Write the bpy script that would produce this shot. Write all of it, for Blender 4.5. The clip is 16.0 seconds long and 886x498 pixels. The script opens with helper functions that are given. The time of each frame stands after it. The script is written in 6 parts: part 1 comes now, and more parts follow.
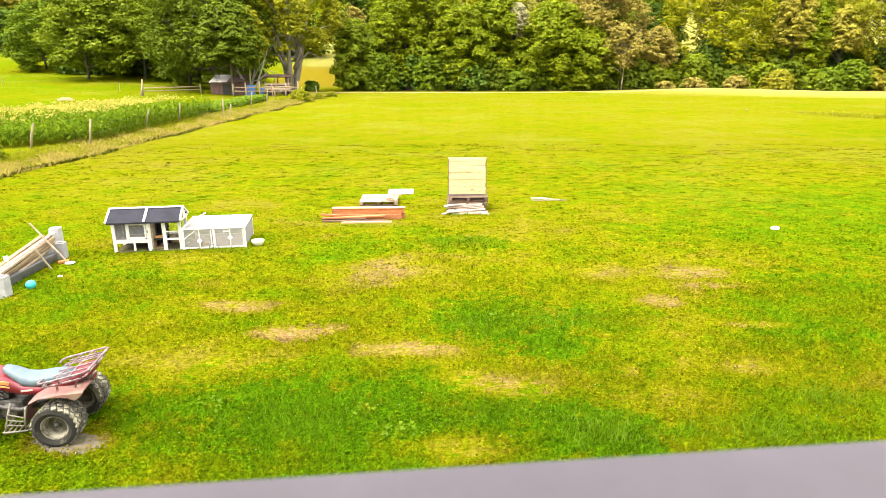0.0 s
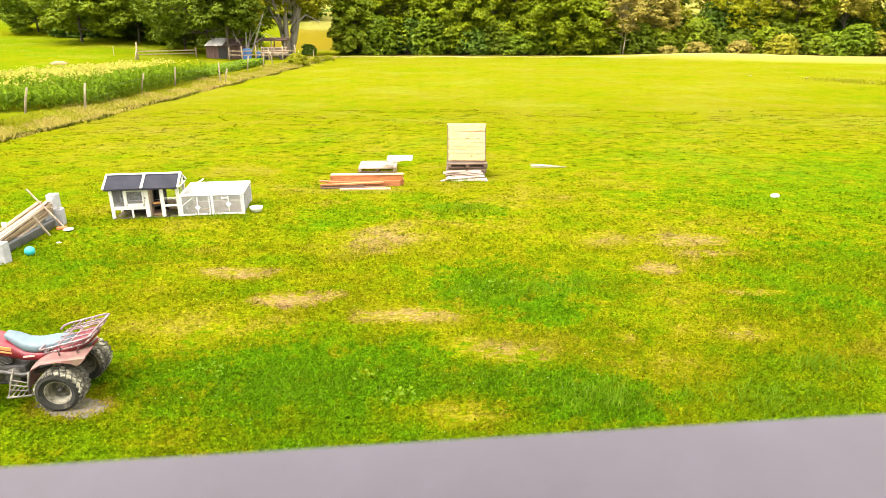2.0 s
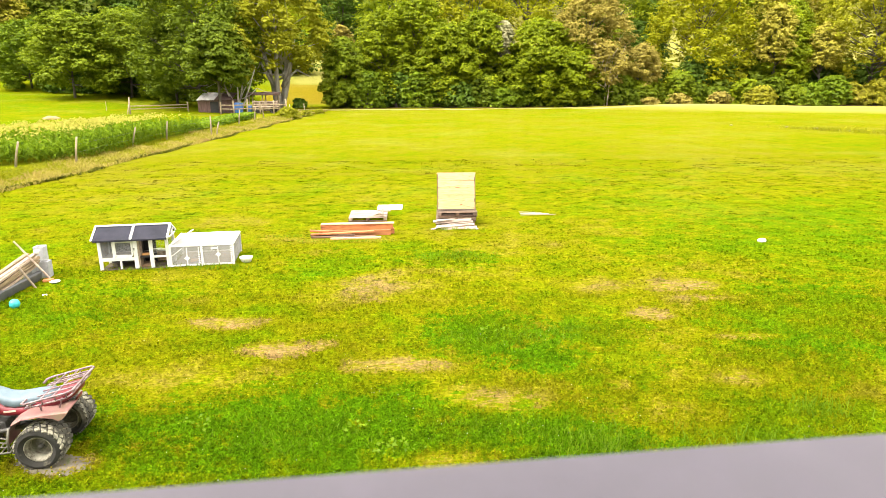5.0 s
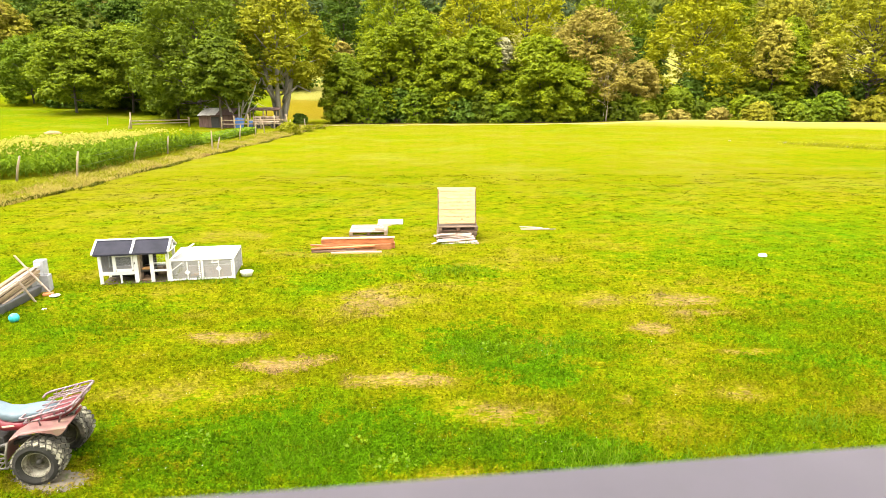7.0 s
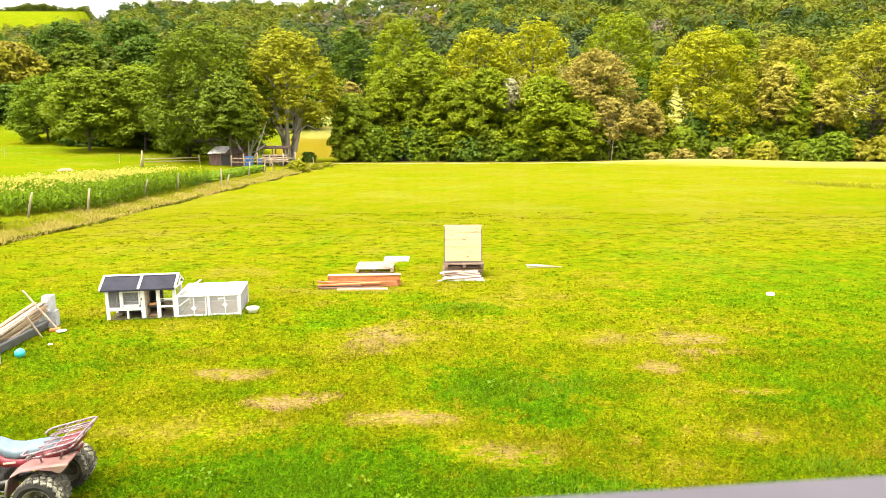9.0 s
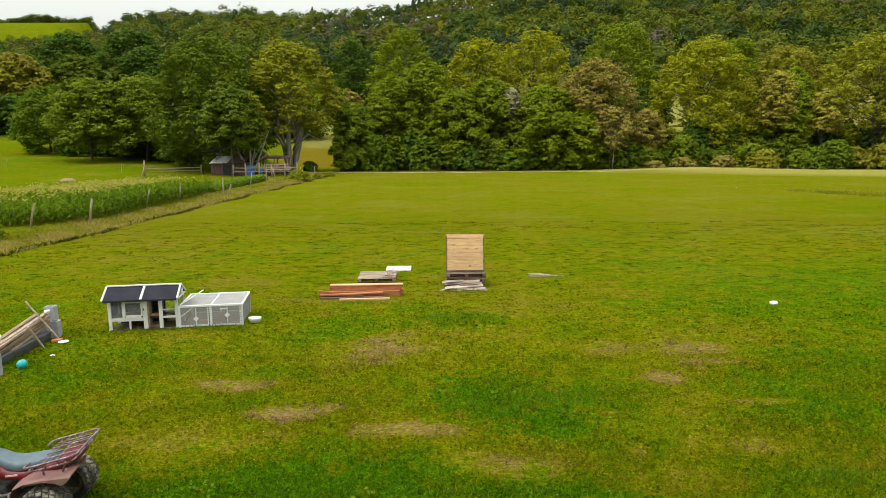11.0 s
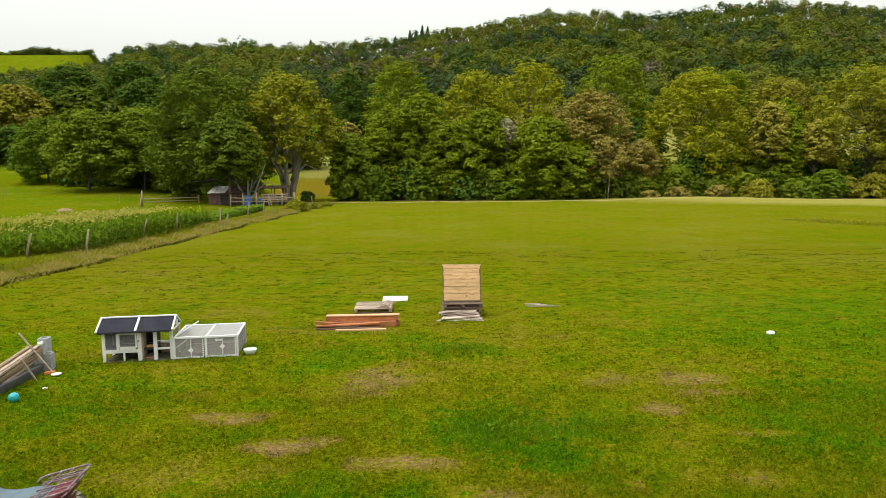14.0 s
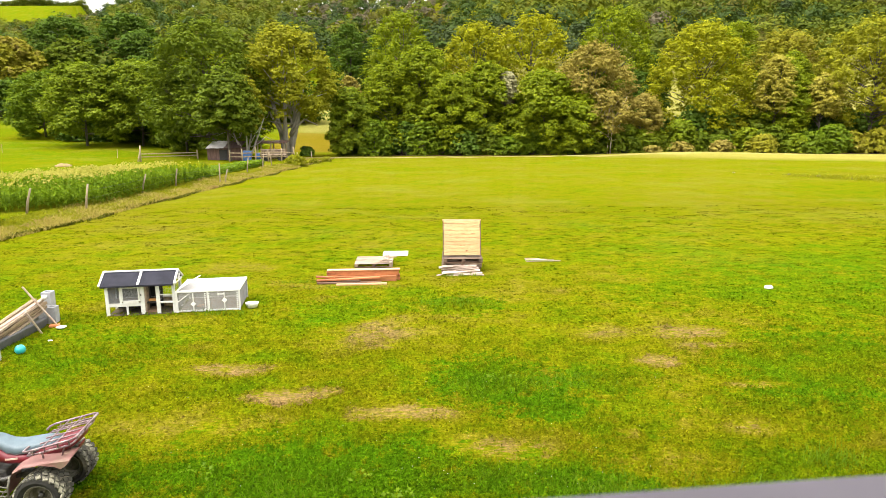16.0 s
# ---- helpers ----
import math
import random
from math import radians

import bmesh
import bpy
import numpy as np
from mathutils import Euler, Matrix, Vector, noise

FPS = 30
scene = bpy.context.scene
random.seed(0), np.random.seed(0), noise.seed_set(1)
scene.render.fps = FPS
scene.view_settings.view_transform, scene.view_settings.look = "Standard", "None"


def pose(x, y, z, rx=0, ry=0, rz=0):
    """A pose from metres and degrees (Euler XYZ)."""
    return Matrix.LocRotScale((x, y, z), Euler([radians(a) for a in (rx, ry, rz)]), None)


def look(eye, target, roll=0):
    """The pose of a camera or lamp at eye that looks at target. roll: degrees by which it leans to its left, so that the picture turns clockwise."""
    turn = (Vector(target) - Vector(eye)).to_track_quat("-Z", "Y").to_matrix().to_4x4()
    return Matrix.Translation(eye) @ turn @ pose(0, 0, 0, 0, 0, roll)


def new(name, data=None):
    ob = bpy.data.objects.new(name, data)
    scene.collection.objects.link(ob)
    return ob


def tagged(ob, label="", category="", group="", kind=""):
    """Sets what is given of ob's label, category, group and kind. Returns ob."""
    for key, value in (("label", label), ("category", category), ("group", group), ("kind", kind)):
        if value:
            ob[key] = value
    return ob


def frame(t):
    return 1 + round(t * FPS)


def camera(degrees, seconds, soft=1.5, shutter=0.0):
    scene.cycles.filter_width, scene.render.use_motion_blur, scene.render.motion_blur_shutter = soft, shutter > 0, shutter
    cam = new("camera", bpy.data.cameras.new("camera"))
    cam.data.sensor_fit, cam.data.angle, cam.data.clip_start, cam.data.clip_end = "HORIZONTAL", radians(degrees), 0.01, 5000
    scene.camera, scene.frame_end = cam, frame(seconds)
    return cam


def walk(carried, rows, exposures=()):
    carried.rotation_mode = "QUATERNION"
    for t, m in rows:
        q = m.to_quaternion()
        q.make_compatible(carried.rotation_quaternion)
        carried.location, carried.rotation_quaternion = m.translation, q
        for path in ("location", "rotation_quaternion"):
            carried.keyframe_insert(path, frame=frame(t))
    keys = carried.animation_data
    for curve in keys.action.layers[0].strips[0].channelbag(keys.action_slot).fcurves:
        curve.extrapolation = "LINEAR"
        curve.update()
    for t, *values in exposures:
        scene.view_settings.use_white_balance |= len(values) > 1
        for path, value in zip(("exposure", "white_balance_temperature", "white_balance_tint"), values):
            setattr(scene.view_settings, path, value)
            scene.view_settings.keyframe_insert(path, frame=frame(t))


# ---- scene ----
# ---------------------------------------------------------------- camera
cam = camera(70.5, 16.0, soft=0.7)
cam.data.dof.use_dof, cam.data.dof.focus_distance, cam.data.dof.aperture_fstop = True, 18.0, 4.6
ROWS = [
    (0.0, 0.036, 0.004, 4.221, 0.00, -16.79, 0.00),
    (0.5, 0.043, 0.015, 4.227, 0.10, -19.80, 0.13),
    (1.0, 0.033, 0.016, 4.227, 0.05, -19.70, 0.12),
    (1.5, 0.013, 0.005, 4.211, 0.01, -16.36, 0.18),
    (2.0, 0.034, 0.012, 4.225, -0.11, -19.82, 0.14),
    (2.5, 0.038, 0.010, 4.224, -0.15, -18.87, -0.02),
    (3.0, 0.028, 0.013, 4.192, -0.98, -14.98, -0.22),
    (3.5, 0.044, 0.012, 4.187, -1.06, -14.11, -0.35),
    (4.0, 0.046, 0.016, 4.190, -1.04, -14.74, -0.33),
    (4.2, 0.042, 0.016, 4.190, -1.03, -15.40, -0.30),
    (6.3, -0.019, 0.025, 4.175, -1.12, -13.96, -0.16),
    (6.5, -0.021, 0.024, 4.172, -1.13, -12.67, -0.18),
    (7.0, -0.017, 0.027, 4.177, -1.12, -13.96, -0.13),
    (7.5, -0.021, 0.019, 4.178, -1.12, -12.92, -0.13),
    (8.0, 0.007, 0.026, 4.188, -0.97, -15.66, -0.15),
    (8.5, -0.006, 0.017, 4.194, -0.57, -15.66, 0.21),
    (9.0, -0.009, 0.001, 4.177, -0.53, -10.54, -0.01),
    (9.2, -0.012, 0.002, 4.180, -0.52, -9.03, -0.05),
    (11.3, -0.035, 0.010, 4.196, -0.40, -9.78, -0.20),
    (11.5, -0.036, 0.010, 4.196, -0.40, -9.63, -0.21),
    (12.0, -0.021, -0.016, 4.189, -0.46, -6.76, -0.27),
    (12.5, -0.028, -0.013, 4.209, -0.58, -7.38, -0.25),
    (13.0, -0.025, -0.005, 4.199, -0.77, -7.92, -0.25),
    (13.5, -0.028, -0.011, 4.199, -0.81, -7.76, -0.25),
    (14.0, -0.022, -0.004, 4.231, -0.71, -7.08, -0.24),
    (14.5, -0.026, -0.003, 4.202, -0.61, -15.04, 0.06),
    (15.0, -0.024, -0.012, 4.196, -0.65, -7.83, -0.22),
    (15.5, -0.027, 0.005, 4.240, -0.61, -7.57, -0.23),
    (16.0, -0.007, -0.019, 4.199, -0.63, -11.10, -0.23),
]
EXPOSURES = [(0, 1.1, 7000, 10), (4.2, 1.1, 7000, 10), (6.3, 1.1, 7000, 10), (8, 1.09, 6900, 10), (8.5, 1.02, 6850, 10), (9, 1.16, 6950, 10), (9.2, 1.04, 6900, 10), (11.3, -0.46, 6500, 3), (11.5, -0.41, 6500, 3), (12, -0.36, 6550, 4), (12.5, -0.50, 6550, 4), (13, -0.56, 6550, 4), (14, -0.40, 6550, 4), (14.5, -0.03, 6550, 4), (15, 0.98, 6850, 10), (15.5, 0.88, 6900, 10), (16, 0.62, 6750, 10)]
walk(cam, [(t, pose(x, y, z, 90 + pitch, 0, yaw) @ pose(0, 0, 0, 0, 0, roll)) for t, x, y, z, yaw, pitch, roll in ROWS], EXPOSURES)

# ---------------------------------------------------------------- light
SUN_UP, SUN_FROM = 58.0, (-0.72, -0.40)
world = bpy.data.worlds.new("sky")
scene.world = world
world.use_nodes = True
sky = world.node_tree.nodes.new("ShaderNodeTexSky")
sky.sky_type = "NISHITA"
sky.sun_disc = False
sky.sun_elevation = radians(SUN_UP)
sky.sun_rotation = math.atan2(SUN_FROM[0], SUN_FROM[1])
sky.air_density, sky.dust_density, sky.ozone_density = 1.0, 9.0, 1.0
world.node_tree.nodes["Background"].inputs["Strength"].default_value = 0.15
haze = world.node_tree.nodes.new("ShaderNodeHueSaturation")  # a milky, overcast sky
haze.inputs["Saturation"].default_value, haze.inputs["Value"].default_value = 0.15, 3.6
veil = world.node_tree.nodes.new("ShaderNodeMix")
veil.data_type = "RGBA"
veil.inputs["Factor"].default_value = 0.82
veil.inputs["B"].default_value = (11.5, 11.5, 11.1, 1)
dome = world.node_tree.nodes.new("ShaderNodeTexCoord")
up = world.node_tree.nodes.new("ShaderNodeSeparateXYZ")
rise = world.node_tree.nodes.new("ShaderNodeMapRange")
rise.inputs["From Min"].default_value, rise.inputs["From Max"].default_value = 0.0, 1.0
rise.inputs["To Min"].default_value, rise.inputs["To Max"].default_value = 0.58, 1.62
bright = world.node_tree.nodes.new("ShaderNodeVectorMath")
bright.operation = "MULTIPLY"
world.node_tree.links.new(sky.outputs[0], haze.inputs["Color"])
world.node_tree.links.new(haze.outputs[0], veil.inputs["A"])
world.node_tree.links.new(dome.outputs["Generated"], up.inputs[0])
world.node_tree.links.new(up.outputs["Z"], rise.inputs["Value"])
world.node_tree.links.new(veil.outputs["Result"], bright.inputs[0])
world.node_tree.links.new(rise.outputs[0], bright.inputs[1])
world.node_tree.links.new(bright.outputs[0], world.node_tree.nodes["Background"].inputs["Color"])
sun = new("sun", bpy.data.lights.new("sun", "SUN"))
sun.data.energy, sun.data.angle, sun.data.color = 1.0, radians(20), (1.0, 0.93, 0.82)
flat = Vector(SUN_FROM).normalized() * math.cos(radians(SUN_UP))
sun.matrix_world = look((0, 0, 60), Vector((0, 0, 60)) - Vector((flat.x, flat.y, math.sin(radians(SUN_UP)))))


# ---------------------------------------------------------------- materials
def shader(name):
    m = bpy.data.materials.new(name)
    m.use_nodes = True
    nt = m.node_tree
    return m, nt, nt.nodes["Principled BSDF"], nt.nodes["Material Output"]


def node(nt, kind, **values):
    n = nt.nodes.new(kind)
    for key, value in values.items():
        if key in n.inputs.keys():
            n.inputs[key].default_value = value
    return n


def noise_of(nt, vec, scale, detail=4.0, rough=0.6):
    n = node(nt, "ShaderNodeTexNoise", Scale=scale, Detail=detail, Roughness=rough)
    nt.links.new(vec, n.inputs["Vector"])
    return n.outputs["Fac"]


def ramp_of(nt, fac, stops):
    n = nt.nodes.new("ShaderNodeValToRGB")
    e = n.color_ramp.elements
    while len(e) < len(stops):
        e.new(0.5)
    for k, (p, c) in zip(e, stops):
        k.position, k.color = p, (*c, 1) if len(c) == 3 else c
    nt.links.new(fac, n.inputs["Fac"])
    return n.outputs["Color"]


def mix_of(nt, fac, a, b, kind="MIX"):
    n = nt.nodes.new("ShaderNodeMix")
    n.data_type, n.blend_type = "RGBA", kind
    for socket, value in ((n.inputs["Factor"], fac), (n.inputs["A"], a), (n.inputs["B"], b)):
        if isinstance(value, (int, float)):
            socket.default_value = value
        elif isinstance(value, tuple):
            socket.default_value = (*value, 1)
        else:
            nt.links.new(value, socket)
    return n.outputs["Result"]


def math_of(nt, op, a, b=0.0, c=0.0, clamp=False):
    n = nt.nodes.new("ShaderNodeMath")
    n.operation, n.use_clamp = op, clamp
    for socket, value in zip(n.inputs, (a, b, c)):
        if isinstance(value, (int, float)):
            socket.default_value = value
        else:
            nt.links.new(value, socket)
    return n.outputs[0]


def bump_of(nt, height, bsdf, strength=0.3, distance=0.01):
    n = node(nt, "ShaderNodeBump", Strength=strength, Distance=distance)
    nt.links.new(height, n.inputs["Height"])
    nt.links.new(n.outputs[0], bsdf.inputs["Normal"])


def surface(name, dark, light, scale=6.0, rough=0.7, metal=0.0, fine=60.0, bump=0.25, stain=None, stain_at=0.6, stretch=(1, 1, 1), vary=0.12):
    """A worn surface: two scales of noise between two colours, an optional stain, fine relief, a slight shift from piece to piece."""
    m, nt, p, out = shader(name)
    tc = nt.nodes.new("ShaderNodeTexCoord")
    mp = node(nt, "ShaderNodeMapping", Scale=stretch)
    nt.links.new(tc.outputs["Object"], mp.inputs["Vector"])
    info = nt.nodes.new("ShaderNodeObjectInfo")
    shift = nt.nodes.new("ShaderNodeVectorMath")
    shift.operation = "MULTIPLY_ADD"
    shift.inputs[1].default_value = (1, 1, 1)
    nt.links.new(mp.outputs[0], shift.inputs[0])
    nt.links.new(math_of(nt, "MULTIPLY", info.outputs["Random"], 37.0), shift.inputs[2])
    v = shift.outputs[0]
    big, small = noise_of(nt, v, scale), noise_of(nt, v, fine, 5.0, 0.7)
    both = math_of(nt, "ADD", math_of(nt, "MULTIPLY", big, 0.65), math_of(nt, "MULTIPLY", small, 0.35))
    col = ramp_of(nt, both, [(0.32, dark), (0.68, light)])
    if stain:
        col = mix_of(nt, ramp_of(nt, noise_of(nt, v, scale * 0.6, 6.0, 0.7), [(stain_at - 0.06, (0, 0, 0)), (stain_at + 0.08, (1, 1, 1))]), col, stain)
    hsv = nt.nodes.new("ShaderNodeHueSaturation")
    nt.links.new(col, hsv.inputs["Color"])
    nt.links.new(math_of(nt, "MULTIPLY_ADD", info.outputs["Random"], 2 * vary, 1 - vary), hsv.inputs["Value"])
    nt.links.new(hsv.outputs[0], p.inputs["Base Color"])
    nt.links.new(math_of(nt, "MULTIPLY_ADD", small, 0.3, rough - 0.15, True), p.inputs["Roughness"])
    p.inputs["Metallic"].default_value = metal
    bump_of(nt, small, p, bump, 0.004)
    return m


def leafy(name, dark, light, dry=None, through_light=0.26, scale=0.5, speck=1.0):
    """Leaves: colour shifts from clump to clump and from leaf to leaf, with light let through."""
    m, nt, p, out = shader(name)
    nt.nodes.remove(p)
    geo = nt.nodes.new("ShaderNodeNewGeometry")
    clump = noise_of(nt, geo.outputs["Position"], scale, 3.0)
    leaf = geo.outputs["Random Per Island"]
    tuft = noise_of(nt, geo.outputs["Position"], scale * 3.6, 2.0)
    mixv = math_of(nt, "ADD", math_of(nt, "MULTIPLY_ADD", clump, 0.48, math_of(nt, "MULTIPLY", tuft, 0.38)), math_of(nt, "MULTIPLY_ADD", leaf, 0.2 * speck, 0.1 * (1 - speck)))
    col = ramp_of(nt, mixv, [(0.26, tuple(0.82 * b + 0.12 * a for a, b in zip(light, dark))), (0.56, tuple(0.5 * a + 0.5 * b for a, b in zip(light, dark))), (0.78, tuple(1.08 * c for c in light))])
    if dry:
        col = mix_of(nt, ramp_of(nt, noise_of(nt, geo.outputs["Position"], scale * 0.5, 4.0), [(0.56, (0, 0, 0)), (0.7, (1, 1, 1))]), col, dry)
    d, t, g = nt.nodes.new("ShaderNodeBsdfDiffuse"), nt.nodes.new("ShaderNodeBsdfTranslucent"), node(nt, "ShaderNodeBsdfGlossy", Roughness=0.45)
    a, b = node(nt, "ShaderNodeMixShader", Fac=through_light), node(nt, "ShaderNodeMixShader", Fac=0.008)
    nt.links.new(col, d.inputs["Color"])
    nt.links.new(col, t.inputs["Color"])
    nt.links.new(d.outputs[0], a.inputs[1])
    nt.links.new(t.outputs[0], a.inputs[2])
    nt.links.new(a.outputs[0], b.inputs[1])
    nt.links.new(g.outputs[0], b.inputs[2])
    nt.links.new(b.outputs[0], out.inputs["Surface"])
    return m


def pine(name, dark, light):
    """Planed pine: long grain, brown knots here and there."""
    m, nt, p, out = shader(name)
    tc = nt.nodes.new("ShaderNodeTexCoord")
    info = nt.nodes.new("ShaderNodeObjectInfo")
    shift = nt.nodes.new("ShaderNodeVectorMath")
    nt.links.new(tc.outputs["Object"], shift.inputs[0])
    nt.links.new(math_of(nt, "MULTIPLY", info.outputs["Random"], 53.0), shift.inputs[1])
    long = node(nt, "ShaderNodeMapping", Scale=(1.5, 1.5, 16.0))
    nt.links.new(shift.outputs[0], long.inputs["Vector"])
    grain = noise_of(nt, long.outputs[0], 3.0, 5.0, 0.7)
    col = ramp_of(nt, grain, [(0.3, dark), (0.66, light)])
    knots = node(nt, "ShaderNodeTexVoronoi", Scale=5.5, Randomness=1.0)
    squash = node(nt, "ShaderNodeMapping", Scale=(0.55, 0.55, 1.0))
    nt.links.new(shift.outputs[0], squash.inputs["Vector"])
    nt.links.new(squash.outputs[0], knots.inputs["Vector"])
    col = mix_of(nt, ramp_of(nt, knots.outputs["Distance"], [(0.07, (1, 1, 1)), (0.16, (0, 0, 0))]), col, (0.16, 0.055, 0.018))
    split = node(nt, "ShaderNodeMapping", Scale=(2.2, 2.2, 30.0))
    nt.links.new(shift.outputs[0], split.inputs["Vector"])
    col = mix_of(nt, ramp_of(nt, noise_of(nt, split.outputs[0], 1.6, 3.0, 0.6), [(0.62, (0, 0, 0)), (0.68, (1, 1, 1))]), col, (0.17, 0.07, 0.03))
    hsv = nt.nodes.new("ShaderNodeHueSaturation")
    nt.links.new(col, hsv.inputs["Color"])
    nt.links.new(math_of(nt, "MULTIPLY_ADD", info.outputs["Random"], 0.24, 0.88), hsv.inputs["Value"])
    nt.links.new(hsv.outputs[0], p.inputs["Base Color"])
    p.inputs["Roughness"].default_value = 0.7
    bump_of(nt, grain, p, 0.25, 0.003)
    return m


# where the lawn is worn or lush: x, y, half-width, half-depth, amount (dry: above 0, lush: below 0)
WORN = ((-6.17, 18.7, 0.95, 0.7, 0.6), (-3.61, 10.41, 0.62, 0.26, 1.0), (-2.45, 9.3, 0.5, 0.26, 1.2), (-1.78, 9.45, 0.2, 0.16, 1.0), (-1.9, 12.1, 0.75, 0.8, 0.5), (-0.9, 12.6, 0.85, 0.9, 0.5), (-0.59, 8.69, 0.75, 0.22, 0.8), (3.24, 12.41, 0.6, 0.5, 0.45),
        (5.18, 12.3, 0.7, 0.35, 0.85), (5.3, 11.5, 0.6, 0.2, 0.65), (4.0, 10.69, 0.36, 0.26, 1.0), (5.31, 9.62, 0.51, 0.14, 0.75), (0.4, 7.7, 0.5, 0.3, 0.5), (1.1, 7.45, 0.55, 0.35, 0.55), (2.62, 7.96, 0.16, 0.14, 0.6), (4.43, 8.14, 0.4, 0.25, 0.45), (0.3, 6.15, 0.45, 0.28, 0.8))
WORN_TOO = ((-4.28, 6.24, 0.42, 0.2, 1.0), (-2.7, 7.9, 1.7, 0.7, 0.3), (4.8, 6.9, 0.45, 0.25, 0.4), (2.9, 7.2, 0.8, 0.35, 0.35), (-4.15, 6.5, 0.25, 0.3, 0.4), (-3.6, 8.6, 1.5, 0.5, 0.3), (1.0, 13.5, 0.9, 0.4, 0.25), (4.75, 17.2, 1.1, 0.6, 0.3), (-4.6, 16.8, 1.6, 0.4, 0.35), (-2.4, 16.3, 1.4, 0.25, 0.4))
LUSH = ((0.99, 9.81, 0.9, 0.9, -0.9), (1.65, 8.93, 0.6, 0.4, -0.7), (-2.31, 14.09, 0.75, 0.9, -0.55), (0.56, 14.36, 0.85, 0.6, -0.75), (7.07, 10.5, 1.7, 1.4, -0.5), (5.6, 8.7, 1.4, 0.6, -0.4), (9.4, 15.5, 3.5, 2.5, -0.3), (-0.77, 7.0, 2.2, 0.6, -0.5), (0.5, 6.2, 7.0, 1.1, -0.42), (-2.6, 7.1, 1.7, 0.8, -0.42), (-1.2, 8.0, 1.0, 0.4, -0.35), (2.0, 6.4, 0.6, 0.4, -0.9),
        (-9.5, 9.5, 3.0, 3.0, -0.3), (-6.75, 11.7, 1.6, 0.9, -0.35), (2.8, 9.9, 0.9, 0.5, -0.5), (-2.0, 20.5, 2.0, 0.8, -0.35), (12.0, 22.0, 5.0, 5.0, -0.2), (2.4, 8.3, 0.8, 0.3, -0.4))


def turf_colour(nt):
    """Colour of the turf by its place on the ground: shared by the soil sheet and the blades."""
    geo = nt.nodes.new("ShaderNodeNewGeometry")
    pos = geo.outputs["Position"]
    sep = nt.nodes.new("ShaderNodeSeparateXYZ")
    nt.links.new(pos, sep.inputs[0])
    x, y = sep.outputs["X"], sep.outputs["Y"]
    flatv = nt.nodes.new("ShaderNodeCombineXYZ")
    nt.links.new(x, flatv.inputs[0])
    nt.links.new(y, flatv.inputs[1])
    fv = flatv.outputs[0]
    large, mid, small = noise_of(nt, fv, 0.09, 3.0), noise_of(nt, fv, 0.55, 5.0), noise_of(nt, fv, 3.2, 5.0, 0.7)
    amount = math_of(nt, "ADD", math_of(nt, "MULTIPLY_ADD", large, 1.8, -0.9), math_of(nt, "MULTIPLY_ADD", mid, 1.9, -0.95))
    amount = math_of(nt, "ADD", amount, math_of(nt, "MULTIPLY_ADD", noise_of(nt, fv, 1.5, 4.0), 1.3, -0.65))
    streak = nt.nodes.new("ShaderNodeMapping")
    streak.inputs["Scale"].default_value = (1.6, 4.0, 1.0)
    nt.links.new(fv, streak.inputs["Vector"])
    torn = noise_of(nt, streak.outputs[0], 2.4, 6.0, 0.75)
    ragged = math_of(nt, "ADD", math_of(nt, "MULTIPLY_ADD", torn, 9.5, -4.75), math_of(nt, "MULTIPLY_ADD", noise_of(nt, fv, 2.2, 5.0, 0.7), 7.0, -4.3))
    mottle = math_of(nt, "MULTIPLY_ADD", math_of(nt, "ADD", math_of(nt, "MULTIPLY", torn, 0.6), math_of(nt, "MULTIPLY", noise_of(nt, fv, 5.0, 4.0, 0.7), 0.4)), 4.2, -1.45, True)
    for cx, cy, rx, ry, k in (*WORN, *WORN_TOO, *LUSH):
        dx = math_of(nt, "POWER", math_of(nt, "ABSOLUTE", math_of(nt, "MULTIPLY_ADD", x, 1 / rx, -cx / rx)), 2.0)
        dy = math_of(nt, "POWER", math_of(nt, "ABSOLUTE", math_of(nt, "MULTIPLY_ADD", y, 1 / ry, -cy / ry)), 2.0)
        near = math_of(nt, "SUBTRACT", 1.3, math_of(nt, "ADD", math_of(nt, "ADD", dx, dy), ragged), clamp=True)
        amount = math_of(nt, "MULTIPLY_ADD", math_of(nt, "MULTIPLY", near, mottle if k > 0 else 1.0), k * (1.35 if k > 0 else 0.85), amount)
    amount = math_of(nt, "ADD", amount, math_of(nt, "MULTIPLY_ADD", math_of(nt, "MULTIPLY_ADD", y, 1 / 26, -0.42, True), 0.16, -0.12))
    amount = math_of(nt, "MULTIPLY_ADD", math_of(nt, "MULTIPLY_ADD", x, -1 / 6, -22 / 6, True), -0.45, amount)
    fleck = math_of(nt, "ADD", math_of(nt, "MULTIPLY_ADD", noise_of(nt, fv, 14.0, 3.0, 0.7), 0.45, -0.225), math_of(nt, "MULTIPLY_ADD", torn, 1.0, -0.5))
    amount = math_of(nt, "ADD", amount, fleck)
    field = math_of(nt, "MULTIPLY_ADD", y, 1 / 16, -16 / 16, True)  # the open field is evener than the lawn by the house
    amount = math_of(nt, "MULTIPLY", amount, math_of(nt, "MULTIPLY_ADD", field, -0.35, 1.0))
    amount = math_of(nt, "MULTIPLY_ADD", field, 0.02, amount)
    fac = math_of(nt, "MULTIPLY_ADD", amount, 0.45, 0.475, True)
    col = ramp_of(nt, fac, [(0.0, (0.056, 0.124, 0.0030)), (0.26, (0.087, 0.125, 0.0028)), (0.48, (0.126, 0.127, 0.0035)), (0.66, (0.147, 0.129, 0.012)), (0.80, (0.155, 0.115, 0.031)), (1.0, (0.172, 0.114, 0.050))])
